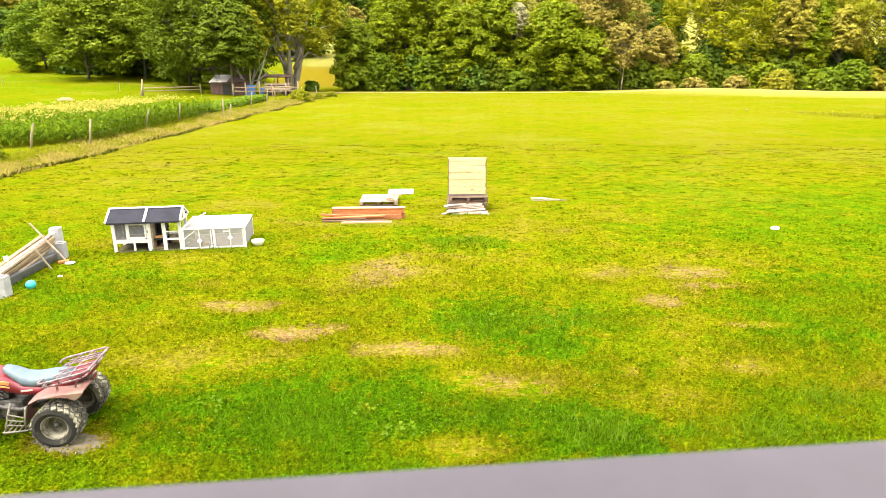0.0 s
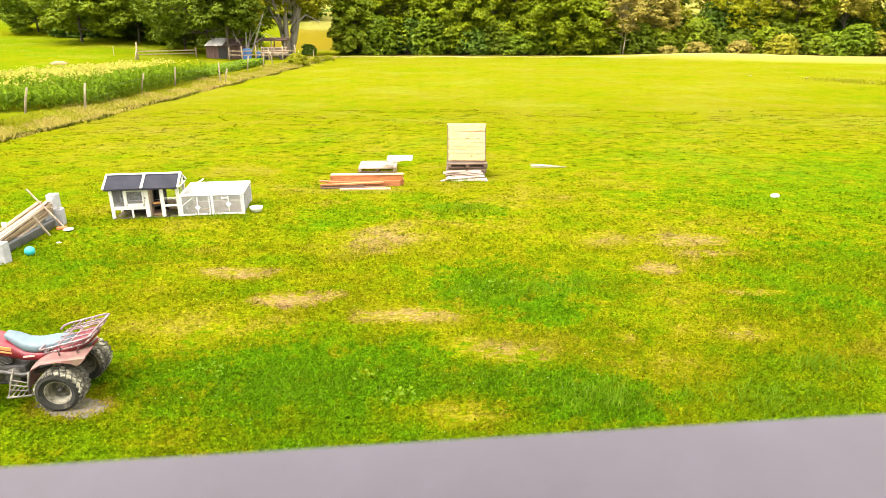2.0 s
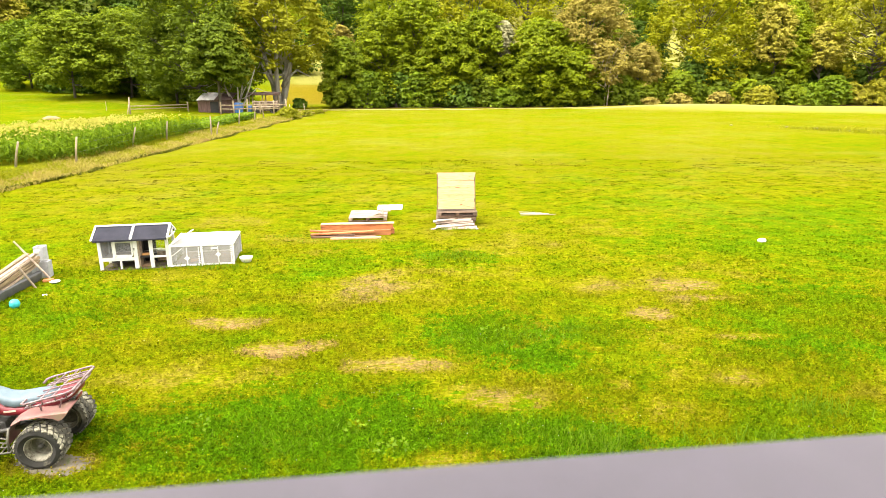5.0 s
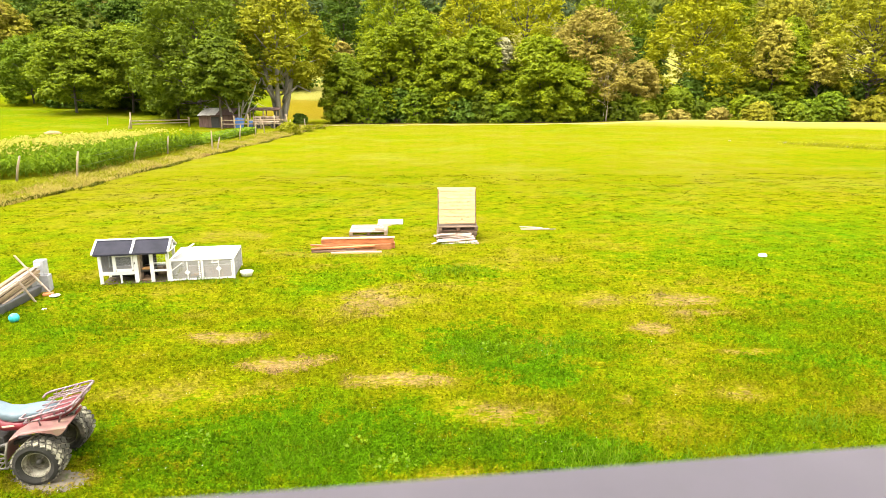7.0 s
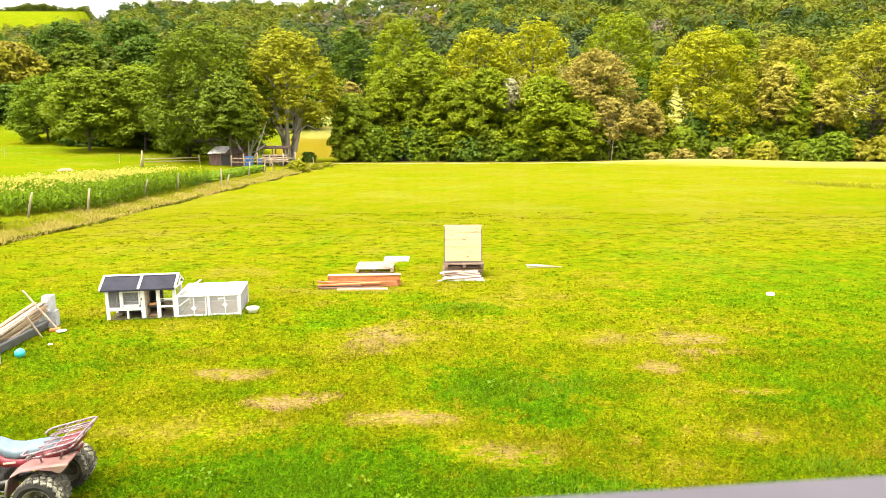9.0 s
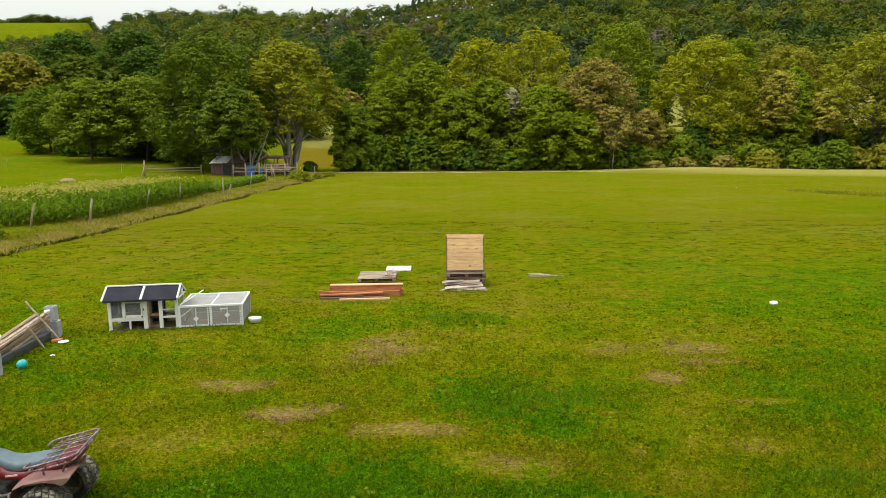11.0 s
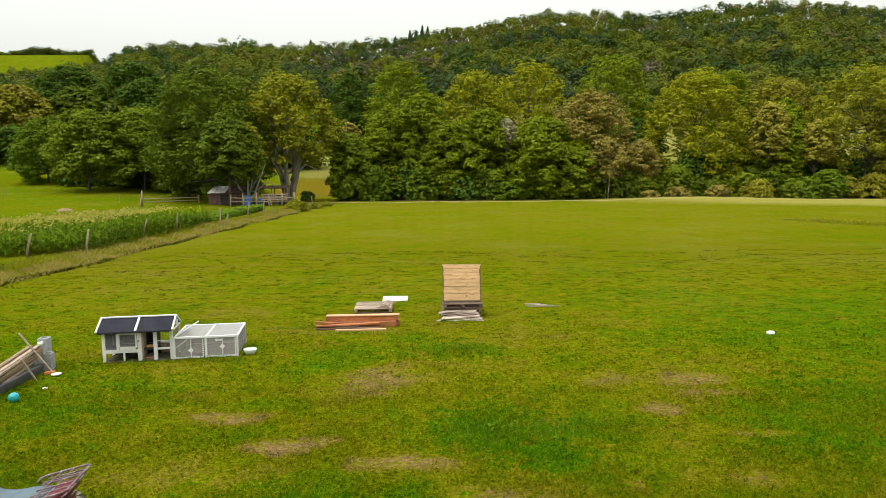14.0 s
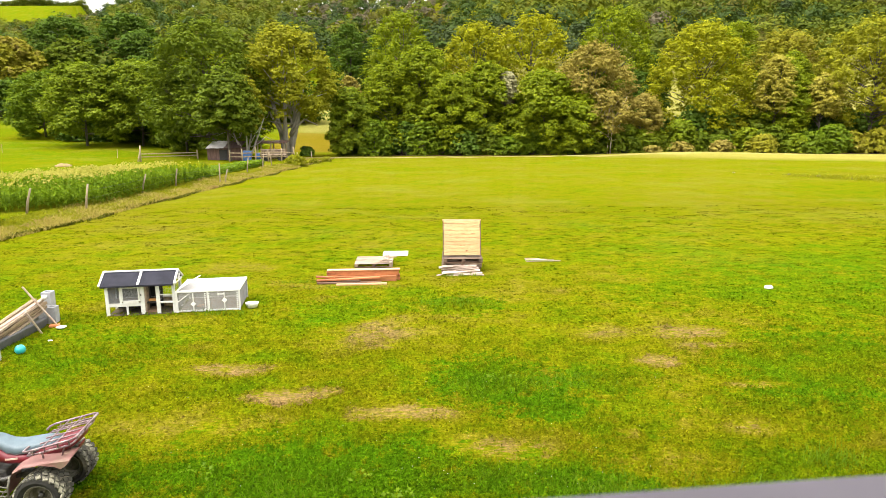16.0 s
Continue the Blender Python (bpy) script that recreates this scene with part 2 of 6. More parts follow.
    # small tufts, light tips and dark gaps
    tufts = math_of(nt, "ADD", math_of(nt, "MULTIPLY", noise_of(nt, fv, 17.0, 3.0, 0.6), 0.62), math_of(nt, "MULTIPLY", noise_of(nt, streak.outputs[0], 5.5, 3.0, 0.6), 0.38))
    gaps = ramp_of(nt, tufts, [(0.38, (0.66, 0.72, 0.66)), (0.5, (1.0, 1.0, 1.0)), (0.62, (1.35, 1.3, 1.4))])
    col = mix_of(nt, math_of(nt, "MULTIPLY_ADD", y, -1 / 30, 1.5, True), col, gaps, "MULTIPLY")
    # paler drifts on the open field, a hazy tone put into its colour
    drift = ramp_of(nt, math_of(nt, "ADD", math_of(nt, "MULTIPLY", noise_of(nt, fv, 0.16, 4.0, 0.6), 0.75), math_of(nt, "MULTIPLY", noise_of(nt, fv, 0.9, 4.0), 0.25)), [(0.5, (0, 0, 0)), (0.66, (1, 1, 1))])
    sepd = nt.nodes.new("ShaderNodeSeparateColor")
    nt.links.new(drift, sepd.inputs[0])
    col = mix_of(nt, math_of(nt, "MULTIPLY", math_of(nt, "MULTIPLY", sepd.outputs[0], field), 0.6), col, (0.160, 0.156, 0.022))
    # darken the bladeless field to match the self-shading of the blades nearer by
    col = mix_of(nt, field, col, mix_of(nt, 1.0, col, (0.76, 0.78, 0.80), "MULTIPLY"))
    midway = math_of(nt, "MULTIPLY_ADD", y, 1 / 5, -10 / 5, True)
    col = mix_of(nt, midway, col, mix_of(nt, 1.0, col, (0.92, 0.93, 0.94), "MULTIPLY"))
    # tussocks of darker grass, and pale spent ones, a hand's breadth to an arm's length across
    tussock = mix_of(nt, math_of(nt, "MULTIPLY_ADD", y, 1 / 8, -1.7, True), noise_of(nt, fv, 4.4, 4.0, 0.7), noise_of(nt, fv, 2.7, 4.0, 0.7))
    tussock = mix_of(nt, math_of(nt, "MULTIPLY_ADD", y, 1 / 16, -1.6, True), tussock, noise_of(nt, fv, 1.2, 4.0, 0.7))
    grit = ramp_of(nt, tussock, [(0.37, (0.26, 0.40, 0.28)), (0.415, (0.92, 0.96, 0.92)), (0.52, (1.0, 1.0, 1.0)), (0.66, (1.26, 1.22, 1.4))])
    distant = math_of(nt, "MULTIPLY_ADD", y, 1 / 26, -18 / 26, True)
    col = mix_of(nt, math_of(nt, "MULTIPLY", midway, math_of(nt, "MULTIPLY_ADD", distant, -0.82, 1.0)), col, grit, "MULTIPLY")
    # brighten the colour again towards the far field
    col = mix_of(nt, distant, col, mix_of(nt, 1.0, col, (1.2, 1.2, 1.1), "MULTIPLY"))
    # thicker and thinner growth, in streaks along the mowing
    thick = ramp_of(nt, math_of(nt, "ADD", math_of(nt, "MULTIPLY", torn, 0.6), math_of(nt, "MULTIPLY", noise_of(nt, fv, 2.1, 5.0, 0.65), 0.5)), [(0.36, (0.66, 0.70, 0.64)), (0.74, (1.25, 1.22, 1.18))])
    col = mix_of(nt, math_of(nt, "MULTIPLY_ADD", field, -0.6, 1.0), col, thick, "MULTIPLY")
    return col, pos, fv, x, y


def ground_material():
    m, nt, p, out = shader("turf")
    col, pos, fv, x, y = turf_colour(nt)
    # the mown field lightens to yellow-green further off; a trodden pale track lies before the wood
    wob = math_of(nt, "MULTIPLY_ADD", noise_of(nt, fv, 0.15, 3.0), 5.0, -2.5)
    off = math_of(nt, "ABSOLUTE", math_of(nt, "SUBTRACT", math_of(nt, "ADD", y, wob), 87.2))
    inside = math_of(nt, "MULTIPLY", math_of(nt, "GREATER_THAN", x, -19.0), math_of(nt, "SUBTRACT", 1.3, off, clamp=True))
    col = mix_of(nt, math_of(nt, "MULTIPLY", inside, 0.8), col, (0.30, 0.24, 0.12))
    along = math_of(nt, "MULTIPLY_ADD", x, 1 / 44, -10 / 44, True)
    reach = math_of(nt, "MULTIPLY_ADD", along, 19.0, 1.5)
    bleached = math_of(nt, "SUBTRACT", 1.0, math_of(nt, "DIVIDE", math_of(nt, "SUBTRACT", 89.0, math_of(nt, "ADD", y, wob)), reach), clamp=True)
    bleached = math_of(nt, "MULTIPLY", bleached, math_of(nt, "MULTIPLY", along, math_of(nt, "LESS_THAN", y, 96.0)))
    col = mix_of(nt, math_of(nt, "MULTIPLY", math_of(nt, "MULTIPLY_ADD", bleached, 2.2, 0.0, True), 0.75), col, (0.235, 0.208, 0.052))
    hay = math_of(nt, "MULTIPLY", math_of(nt, "MULTIPLY", math_of(nt, "MULTIPLY_ADD", math_of(nt, "ADD", y, wob), 0.2, -23.6, True), math_of(nt, "LESS_THAN", y, 230.0)), math_of(nt, "MULTIPLY_ADD", x, 0.2, 6.0, True))
    col = mix_of(nt, math_of(nt, "MULTIPLY", hay, 0.75), col, (0.19, 0.175, 0.05))
    slope = math_of(nt, "MULTIPLY", math_of(nt, "MULTIPLY", math_of(nt, "MULTIPLY_ADD", y, 0.5, -51.5, True), math_of(nt, "LESS_THAN", y, 121.0)), math_of(nt, "MULTIPLY", math_of(nt, "GREATER_THAN", x, -28.0), math_of(nt, "LESS_THAN", x, -14.0)))
    col = mix_of(nt, math_of(nt, "MULTIPLY", slope, 0.7), col, (0.135, 0.092, 0.010))
    floor = math_of(nt, "MULTIPLY", math_of(nt, "MULTIPLY_ADD", math_of(nt, "ADD", y, math_of(nt, "MULTIPLY", wob, 0.3)), 0.7, -0.7 * 89.2, True), math_of(nt, "MULTIPLY", math_of(nt, "GREATER_THAN", x, -14.0), math_of(nt, "LESS_THAN", y, 106.0)))
    col = mix_of(nt, floor, col, (0.055, 0.036, 0.016))
    tuft = noise_of(nt, pos, 22.0, 4.0, 0.75)
    blade = noise_of(nt, pos, 90.0, 3.0, 0.75)
    dark = math_of(nt, "ADD", math_of(nt, "MULTIPLY", tuft, 0.9), math_of(nt, "MULTIPLY_ADD", blade, 0.7, 0.2), clamp=False)
    col = mix_of(nt, 1.0, col, ramp_of(nt, dark, [(0.66, (0.52, 0.58, 0.5)), (1.05, (1.15, 1.15, 1.1))]), "MULTIPLY")
    nt.links.new(col, p.inputs["Base Color"])
    p.inputs["Roughness"].default_value = 0.9
    p.inputs["Specular IOR Level"].default_value = 0.0
    bump_of(nt, math_of(nt, "ADD", tuft, math_of(nt, "MULTIPLY", blade, 0.5)), p, 0.7, 0.05)
    return m


def blade_material(name, low, spread):
    m, nt, p, out = shader(name)
    nt.nodes.remove(p)
    col = turf_colour(nt)[0]
    geo = nt.nodes.new("ShaderNodeNewGeometry")
    hsv = nt.nodes.new("ShaderNodeHueSaturation")
    nt.links.new(col, hsv.inputs["Color"])
    nt.links.new(math_of(nt, "MULTIPLY_ADD", geo.outputs["Random Per Island"], spread, low), hsv.inputs["Value"])
    d, t = nt.nodes.new("ShaderNodeBsdfDiffuse"), nt.nodes.new("ShaderNodeBsdfTranslucent")
    a = node(nt, "ShaderNodeMixShader", Fac=0.35)
    for n in (d, t):
        nt.links.new(hsv.outputs[0], n.inputs["Color"])
    nt.links.new(d.outputs[0], a.inputs[1])
    nt.links.new(t.outputs[0], a.inputs[2])
    nt.links.new(a.outputs[0], out.inputs["Surface"])
    return m


M = {
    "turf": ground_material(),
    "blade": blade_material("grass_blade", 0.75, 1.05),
    "clover": blade_material("clover_leaf", 0.65, 0.85),
    "tussock": blade_material("tussock", 0.66, 0.55),
    "leaf_dark": leafy("leaf_dark", (0.024, 0.060, 0.006), (0.112, 0.175, 0.013)),
    "leaf_mid": leafy("leaf_mid", (0.0372, 0.07998, 0.00372), (0.186, 0.2511, 0.0093)),
    "leaf_shade": leafy("leaf_shade", (0.036, 0.070, 0.004), (0.165, 0.208, 0.010)),
    "leaf_moss": leafy("leaf_moss", (0.09135, 0.1079, 0.00522), (0.3654, 0.3567, 0.01653)),
    "leaf_fresh": leafy("leaf_fresh", (0.05394, 0.09396, 0.00435), (0.2306, 0.2828, 0.01044)),
    "leaf_yellow": leafy("leaf_yellow", (0.09135, 0.1148, 0.00348), (0.4089, 0.4002, 0.01044)),
    "leaf_olive": leafy("leaf_olive", (0.09135, 0.1009, 0.00696), (0.3567, 0.3262, 0.02088), (0.2349, 0.1783, 0.03915)),
    "leaf_lime": leafy("leaf_lime", (0.0465, 0.08184, 0.00279), (0.279, 0.3301, 0.00837)),
    "leaf_tan": leafy("leaf_tan", (0.1653, 0.1479, 0.01827), (0.4524, 0.4002, 0.05546)),
    "leaf_brown": leafy("leaf_brown", (0.1305, 0.1061, 0.01775), (0.3654, 0.3001, 0.05916)),
    "leaf_silver": leafy("leaf_silver", (0.25, 0.235, 0.115), (0.46, 0.43, 0.25)),
    # far leaf colours carry some extra blue for the haze of distance
    "far_dark": leafy("far_dark", (0.026, 0.052, 0.010), (0.062, 0.094, 0.014), scale=0.07, speck=0.5),
    "far_mid": leafy("far_mid", (0.050, 0.078, 0.008), (0.122, 0.142, 0.012), scale=0.07, speck=0.5),
    "far_yellow": leafy("far_yellow", (0.078, 0.094, 0.007), (0.168, 0.162, 0.013), scale=0.07, speck=0.5),
    "far_grey": leafy("far_grey", (0.085, 0.074, 0.044), (0.165, 0.14, 0.088), scale=0.07, speck=0.5),
    "far_blue": leafy("far_blue", (0.026, 0.046, 0.018), (0.060, 0.082, 0.026), scale=0.07, speck=0.5),
    "far_light": leafy("far_light", (0.074, 0.100, 0.008), (0.160, 0.172, 0.013), scale=0.07, speck=0.5),
    "far_olive": leafy("far_olive", (0.06, 0.066, 0.009), (0.13, 0.118, 0.018), scale=0.07, speck=0.5),
    "corn_leaf": leafy("corn_leaf", (0.030, 0.075, 0.004), (0.205, 0.30, 0.010), through_light=0.4, scale=1.5),
    "corn_tassel": leafy("corn_tassel", (0.27, 0.24, 0.035), (0.43, 0.39, 0.085), scale=1.5),
    "dry_stem": leafy("dry_stem", (0.20, 0.163, 0.032), (0.43, 0.35, 0.085), (0.25, 0.158, 0.06), through_light=0.45, scale=0.7),
    "verge_green": leafy("verge_green", (0.115, 0.135, 0.003), (0.29, 0.285, 0.011), through_light=0.45, scale=0.8),
    "weed": leafy("weed", (0.0527, 0.1178, 0.0031), (0.1612, 0.248, 0.00868), scale=4.0),
    # dark weed green that also holds the shadow line of the mowing's edge
    "edge_weed": leafy("edge_weed", (0.034, 0.040, 0.004), (0.13, 0.13, 0.010), scale=1.2),
    "petal": surface("petal", (0.518, 0.518, 0.4588), (0.629, 0.629, 0.592)),
    "bark": surface("bark", (0.037, 0.0296, 0.0222), (0.1258, 0.1036, 0.0814), 3.0, 0.9, fine=30, bump=0.6, stretch=(1, 1, 0.25)),
    "pale_bark": surface("pale_bark", (0.1628, 0.1406, 0.1184), (0.37, 0.3404, 0.296), 3.0, 0.9, fine=30, bump=0.6, stretch=(1, 1, 0.25)),
    "dead_bark": surface("dead_bark", (0.26, 0.20, 0.16), (0.46, 0.38, 0.31), 3.0, 0.9, fine=30, bump=0.6),
    "old_wood": surface("old_wood", (0.1628, 0.1184, 0.0666), (0.37, 0.2886, 0.185), 5.0, 0.85, fine=70, bump=0.5, stretch=(1, 1, 0.2)),
    "new_wood": pine("new_wood", (0.40, 0.235, 0.10), (0.58, 0.375, 0.19)),
    "red_wood": surface("red_wood", (0.20, 0.052, 0.014), (0.52, 0.20, 0.075), 4.0, 0.7, fine=30, bump=0.3, stretch=(0.35, 2, 2), stain=(0.09, 0.03, 0.016), stain_at=0.62, vary=0.3),
    "dark_plank": surface("dark_plank", (0.055, 0.030, 0.020), (0.17, 0.095, 0.06), 5.0, 0.75, fine=45, bump=0.3, stretch=(0.2, 2, 2)),
    "orange_plank": surface("orange_plank", (0.40, 0.22, 0.11), (0.60, 0.37, 0.20), 5.0, 0.7, fine=45, bump=0.3, stretch=(0.2, 2, 2), stain=(0.20, 0.09, 0.04), stain_at=0.68),
    "pallet_wood": surface("pallet_wood", (0.07, 0.0434, 0.0294), (0.21, 0.1435, 0.098), 6.0, 0.85, fine=50, bump=0.4, stretch=(0.21, 1.4, 1.4), stain=(0.035, 0.021, 0.014), stain_at=0.6, vary=0.25),
    "grey_wood": surface("grey_wood", (0.20, 0.14, 0.10), (0.42, 0.32, 0.235), 6.0, 0.8, fine=50, bump=0.4, stretch=(0.3, 2, 2), stain=(0.10, 0.065, 0.045), stain_at=0.64, vary=0.2),
    "pale_plank": surface("pale_plank", (0.2788, 0.1968, 0.1558), (0.5084, 0.41, 0.3444), 6.0, 0.75, fine=50, bump=0.3, stretch=(0.246, 1.64, 1.64), stain=(0.123, 0.0738, 0.0492), stain_at=0.62, vary=0.22),
    "white_paint": surface("white_paint", (0.4988, 0.4902, 0.473), (0.6536, 0.645, 0.6192), 4.0, 0.55, bump=0.12, stain=(0.4128, 0.3784, 0.3268), stain_at=0.74, vary=0.05),
    "white_plastic": surface("white_plastic", (0.6192, 0.6192, 0.602), (0.731, 0.731, 0.7138), 4.0, 0.4, bump=0.05, vary=0.04),
    "wire": surface("wire", (0.2295, 0.2227, 0.2142), (0.306, 0.2975, 0.2848), 4.0, 0.6, bump=0.05, vary=0.04),
    "grey_wire": surface("grey_wire", (0.148, 0.148, 0.1554), (0.2516, 0.2516, 0.259), 4.0, 0.6, bump=0.05, vary=0.04),
    "slab": surface("slab", (0.11, 0.07, 0.038), (0.36, 0.26, 0.155), 7.0, 0.85, fine=60, bump=0.5, stretch=(2, 0.25, 2), stain=(0.04, 0.026, 0.017), stain_at=0.57, vary=0.3),
    "felt": surface("felt", (0.0074, 0.0074, 0.01406), (0.02368, 0.02368, 0.037), 3.0, 1.0, fine=120, bump=0.5),
    "straw": surface("straw", (0.1184, 0.0666, 0.037), (0.2664, 0.1628, 0.0888), 12.0, 0.95),
    "concrete": surface("concrete", (0.2442, 0.2442, 0.259), (0.3848, 0.3848, 0.3922), 8.0, 0.9, fine=90, bump=0.4),
    "black_sheet": surface("black_sheet", (0.035, 0.036, 0.040), (0.10, 0.10, 0.105), 5.0, 0.5),
    "teal": surface("teal", (0.0148, 0.3108, 0.333), (0.037, 0.4292, 0.4292), 5.0, 0.35, bump=0.03),
    "blue": surface("blue", (0.0222, 0.074, 0.2368), (0.0518, 0.148, 0.3552), 4.0, 0.5),
    "barn_red": surface("barn_red", (0.0518, 0.0259, 0.0222), (0.1406, 0.0814, 0.0666), 3.0, 0.85, stretch=(2, 2, 0.3)),
    "tin": surface("tin", (0.50, 0.475, 0.465), (0.70, 0.67, 0.65), 2.0, 0.5, stain=(0.32, 0.20, 0.15), stain_at=0.62),
    # near-black that stands for shade inside the hutch and the shed doorway
    "shade_black": surface("shade_black", (0.00888, 0.00814, 0.0074), (0.0222, 0.02072, 0.0185)),
    "stone": surface("stone", (0.1258, 0.111, 0.037), (0.2072, 0.185, 0.074), 8.0, 0.9),
    "sill": surface("sill", (0.070, 0.058, 0.080), (0.104, 0.087, 0.117), 5.0, 0.5, fine=40, bump=0.05, vary=0.0),
    "plaster": surface("plaster", (0.407, 0.3922, 0.37), (0.5032, 0.4884, 0.4662), 3.0, 0.9),
    "ground_brown": surface("ground_brown", (0.035, 0.026, 0.014), (0.085, 0.062, 0.032), 8.0, 0.95),
    "hay": surface("hay", (0.1924, 0.1258, 0.0518), (0.3108, 0.222, 0.1036), 6.0, 0.95),
    "dry_earth": surface("dry_earth", (0.075, 0.062, 0.044), (0.165, 0.138, 0.10), 14.0, 0.95, fine=90, bump=0.6, stain=(0.05, 0.07, 0.008), stain_at=0.62),
    "tyre": surface("tyre", (0.010, 0.0095, 0.008), (0.025, 0.023, 0.019), 4.5, 0.95, fine=60, bump=0.4, stain=(0.16, 0.14, 0.10), stain_at=0.60),
    "mud": surface("mud", (0.016, 0.015, 0.012), (0.075, 0.068, 0.052), 7.0, 0.95, fine=50, bump=0.6, stain=(0.36, 0.335, 0.25), stain_at=0.52),
    "rim": surface("rim", (0.20, 0.185, 0.145), (0.40, 0.375, 0.30), 16.0, 0.6, metal=0.1, stain=(0.09, 0.075, 0.05), stain_at=0.54),
    "rim_dirt": surface("rim_dirt", (0.05, 0.046, 0.036), (0.21, 0.195, 0.15), 12.0, 0.7, stain=(0.32, 0.30, 0.24), stain_at=0.58),
    "red_plastic": surface("red_plastic", (0.105, 0.003, 0.010), (0.175, 0.008, 0.020), 5.0, 0.42, bump=0.04),
    "faded_red": surface("faded_red", (0.150, 0.058, 0.052), (0.235, 0.118, 0.106), 7.0, 0.65, bump=0.15, stain=(0.17, 0.115, 0.08), stain_at=0.58),
    "seat_vinyl": surface("seat_vinyl", (0.0592, 0.0925, 0.1184), (0.111, 0.1554, 0.185), 6.0, 0.55, bump=0.2, stain=(0.1924, 0.1998, 0.1924), stain_at=0.66),
    "rack_paint": surface("rack_paint", (0.075, 0.040, 0.052), (0.27, 0.185, 0.20), 14.0, 0.4, metal=0.3, stain=(0.40, 0.34, 0.33), stain_at=0.58),
    "dirty_steel": surface("dirty_steel", (0.074, 0.0703, 0.0555), (0.1924, 0.1776, 0.1406), 12.0, 0.6, metal=0.3, stain=(0.0888, 0.0592, 0.037), stain_at=0.6),
    "engine": surface("engine", (0.0259, 0.0259, 0.0259), (0.1036, 0.0962, 0.0888), 14.0, 0.55, metal=0.3, stain=(0.148, 0.1184, 0.0814), stain_at=0.6),
    "black_plastic": surface("black_plastic", (0.0111, 0.0111, 0.01184), (0.0296, 0.0296, 0.03108), 8.0, 0.5),
    "orange": surface("orange", (0.407, 0.185, 0.0518), (0.555, 0.3108, 0.1184), 6.0, 0.4, bump=0.03),
}


# ---------------------------------------------------------------- building helpers
def mesh_object(name, bm, material, parent=None, smooth=False):
    me = bpy.data.meshes.new(name)
    bm.normal_update()
    bm.to_mesh(me)
    bm.free()
    me.materials.append(M[material])
    if smooth:
        me.polygons.foreach_set("use_smooth", [True] * len(me.polygons))
    ob = new(name, me)
    ob.parent = parent
    return ob


def part(name, bm, material, parent, label="", smooth=False):
    ob = mesh_object(name, bm, material, parent, smooth)
    if label:
        ob["label"] = label
    return ob


def thing(name, m, label, category, group=""):
    ob = new(name)
    ob.empty_display_size = 0.2
    ob.matrix_world = m
    return tagged(ob, label, category, group)


def quick_mesh(name, verts, faces, material, parent=None):
    """A mesh from arrays: verts (n, 3), faces (m, 3 or 4)."""
    verts, faces = np.asarray(verts, np.float32), np.asarray(faces, np.int32)
    me = bpy.data.meshes.new(name)
    n, k = faces.shape
    me.vertices.add(len(verts))
    me.vertices.foreach_set("co", verts.ravel())
    me.loops.add(n * k)
    me.loops.foreach_set("vertex_index", faces.ravel())
    me.polygons.add(n)
    me.polygons.foreach_set("loop_start", np.arange(0, n * k, k, dtype=np.int32))
    me.update(calc_edges=True)
    me.validate()
    me.materials.append(M[material])
    ob = new(name, me)
    ob.parent = parent
    return ob


def box(bm, size, m=None, bevel=0.0, seg=1):
    """A box of that size centred at the pose m."""
    made = bmesh.ops.create_cube(bm, size=1.0, matrix=(m or Matrix()) @ Matrix.Diagonal((*size, 1)))
    if bevel:
        edges = {e for v in made["verts"] for e in v.link_edges}
        bmesh.ops.bevel(bm, geom=list(edges), offset=bevel, segments=seg, affect="EDGES", profile=0.6)
    return bm


def box_at(x0, x1, y0, y1, z0, z1, bevel=0.0, bm=None):
    return box(bm or bmesh.new(), (x1 - x0, y1 - y0, z1 - z0), pose((x0 + x1) / 2, (y0 + y1) / 2, (z0 + z1) / 2), bevel)


def tube(bm, points, radius, sides=6, closed=False, tip=None):
    """A bent bar through the points; tip: the radius at its far end."""
    pts = [Vector(p) for p in points]
    rings = []
    n = len(pts)
    for i, p in enumerate(pts):
        a = pts[(i - 1) % n] if closed or i > 0 else p
        b = pts[(i + 1) % n] if closed or i < n - 1 else p
        d = (b - a).normalized()
        u = d.cross(Vector((0, 0, 1)) if abs(d.z) < 0.9 else Vector((1, 0, 0))).normalized()
        v = d.cross(u)
        r = radius if tip is None else radius + (tip - radius) * i / max(1, n - 1)
        rings.append([bm.verts.new(p + (u * math.cos(2 * math.pi * k / sides) + v * math.sin(2 * math.pi * k / sides)) * r) for k in range(sides)])
    for i in range(n if closed else n - 1):
        a, b = rings[i], rings[(i + 1) % n]
        for k in range(sides):
            bm.faces.new((a[k], a[(k + 1) % sides], b[(k + 1) % sides], b[k]))
    if not closed:
        bm.faces.new(rings[0][::-1])
        bm.faces.new(rings[-1])
    return bm


def lathe(bm, profile, sides=28, m=None):
    """A closed turned ring: profile of (radius, along), turned about the local y axis."""
    m = m or Matrix()
    rings = [[bm.verts.new(m @ Vector((r * math.cos(2 * math.pi * k / sides), h, r * math.sin(2 * math.pi * k / sides)))) for r, h in profile] for k in range(sides)]
    for k in range(sides):
        a, b = rings[k], rings[(k + 1) % sides]
        for j in range(len(profile) - 1):
            bm.faces.new((a[j], a[j + 1], b[j + 1], b[j]))
    bmesh.ops.recalc_face_normals(bm, faces=bm.faces[:])
    return bm


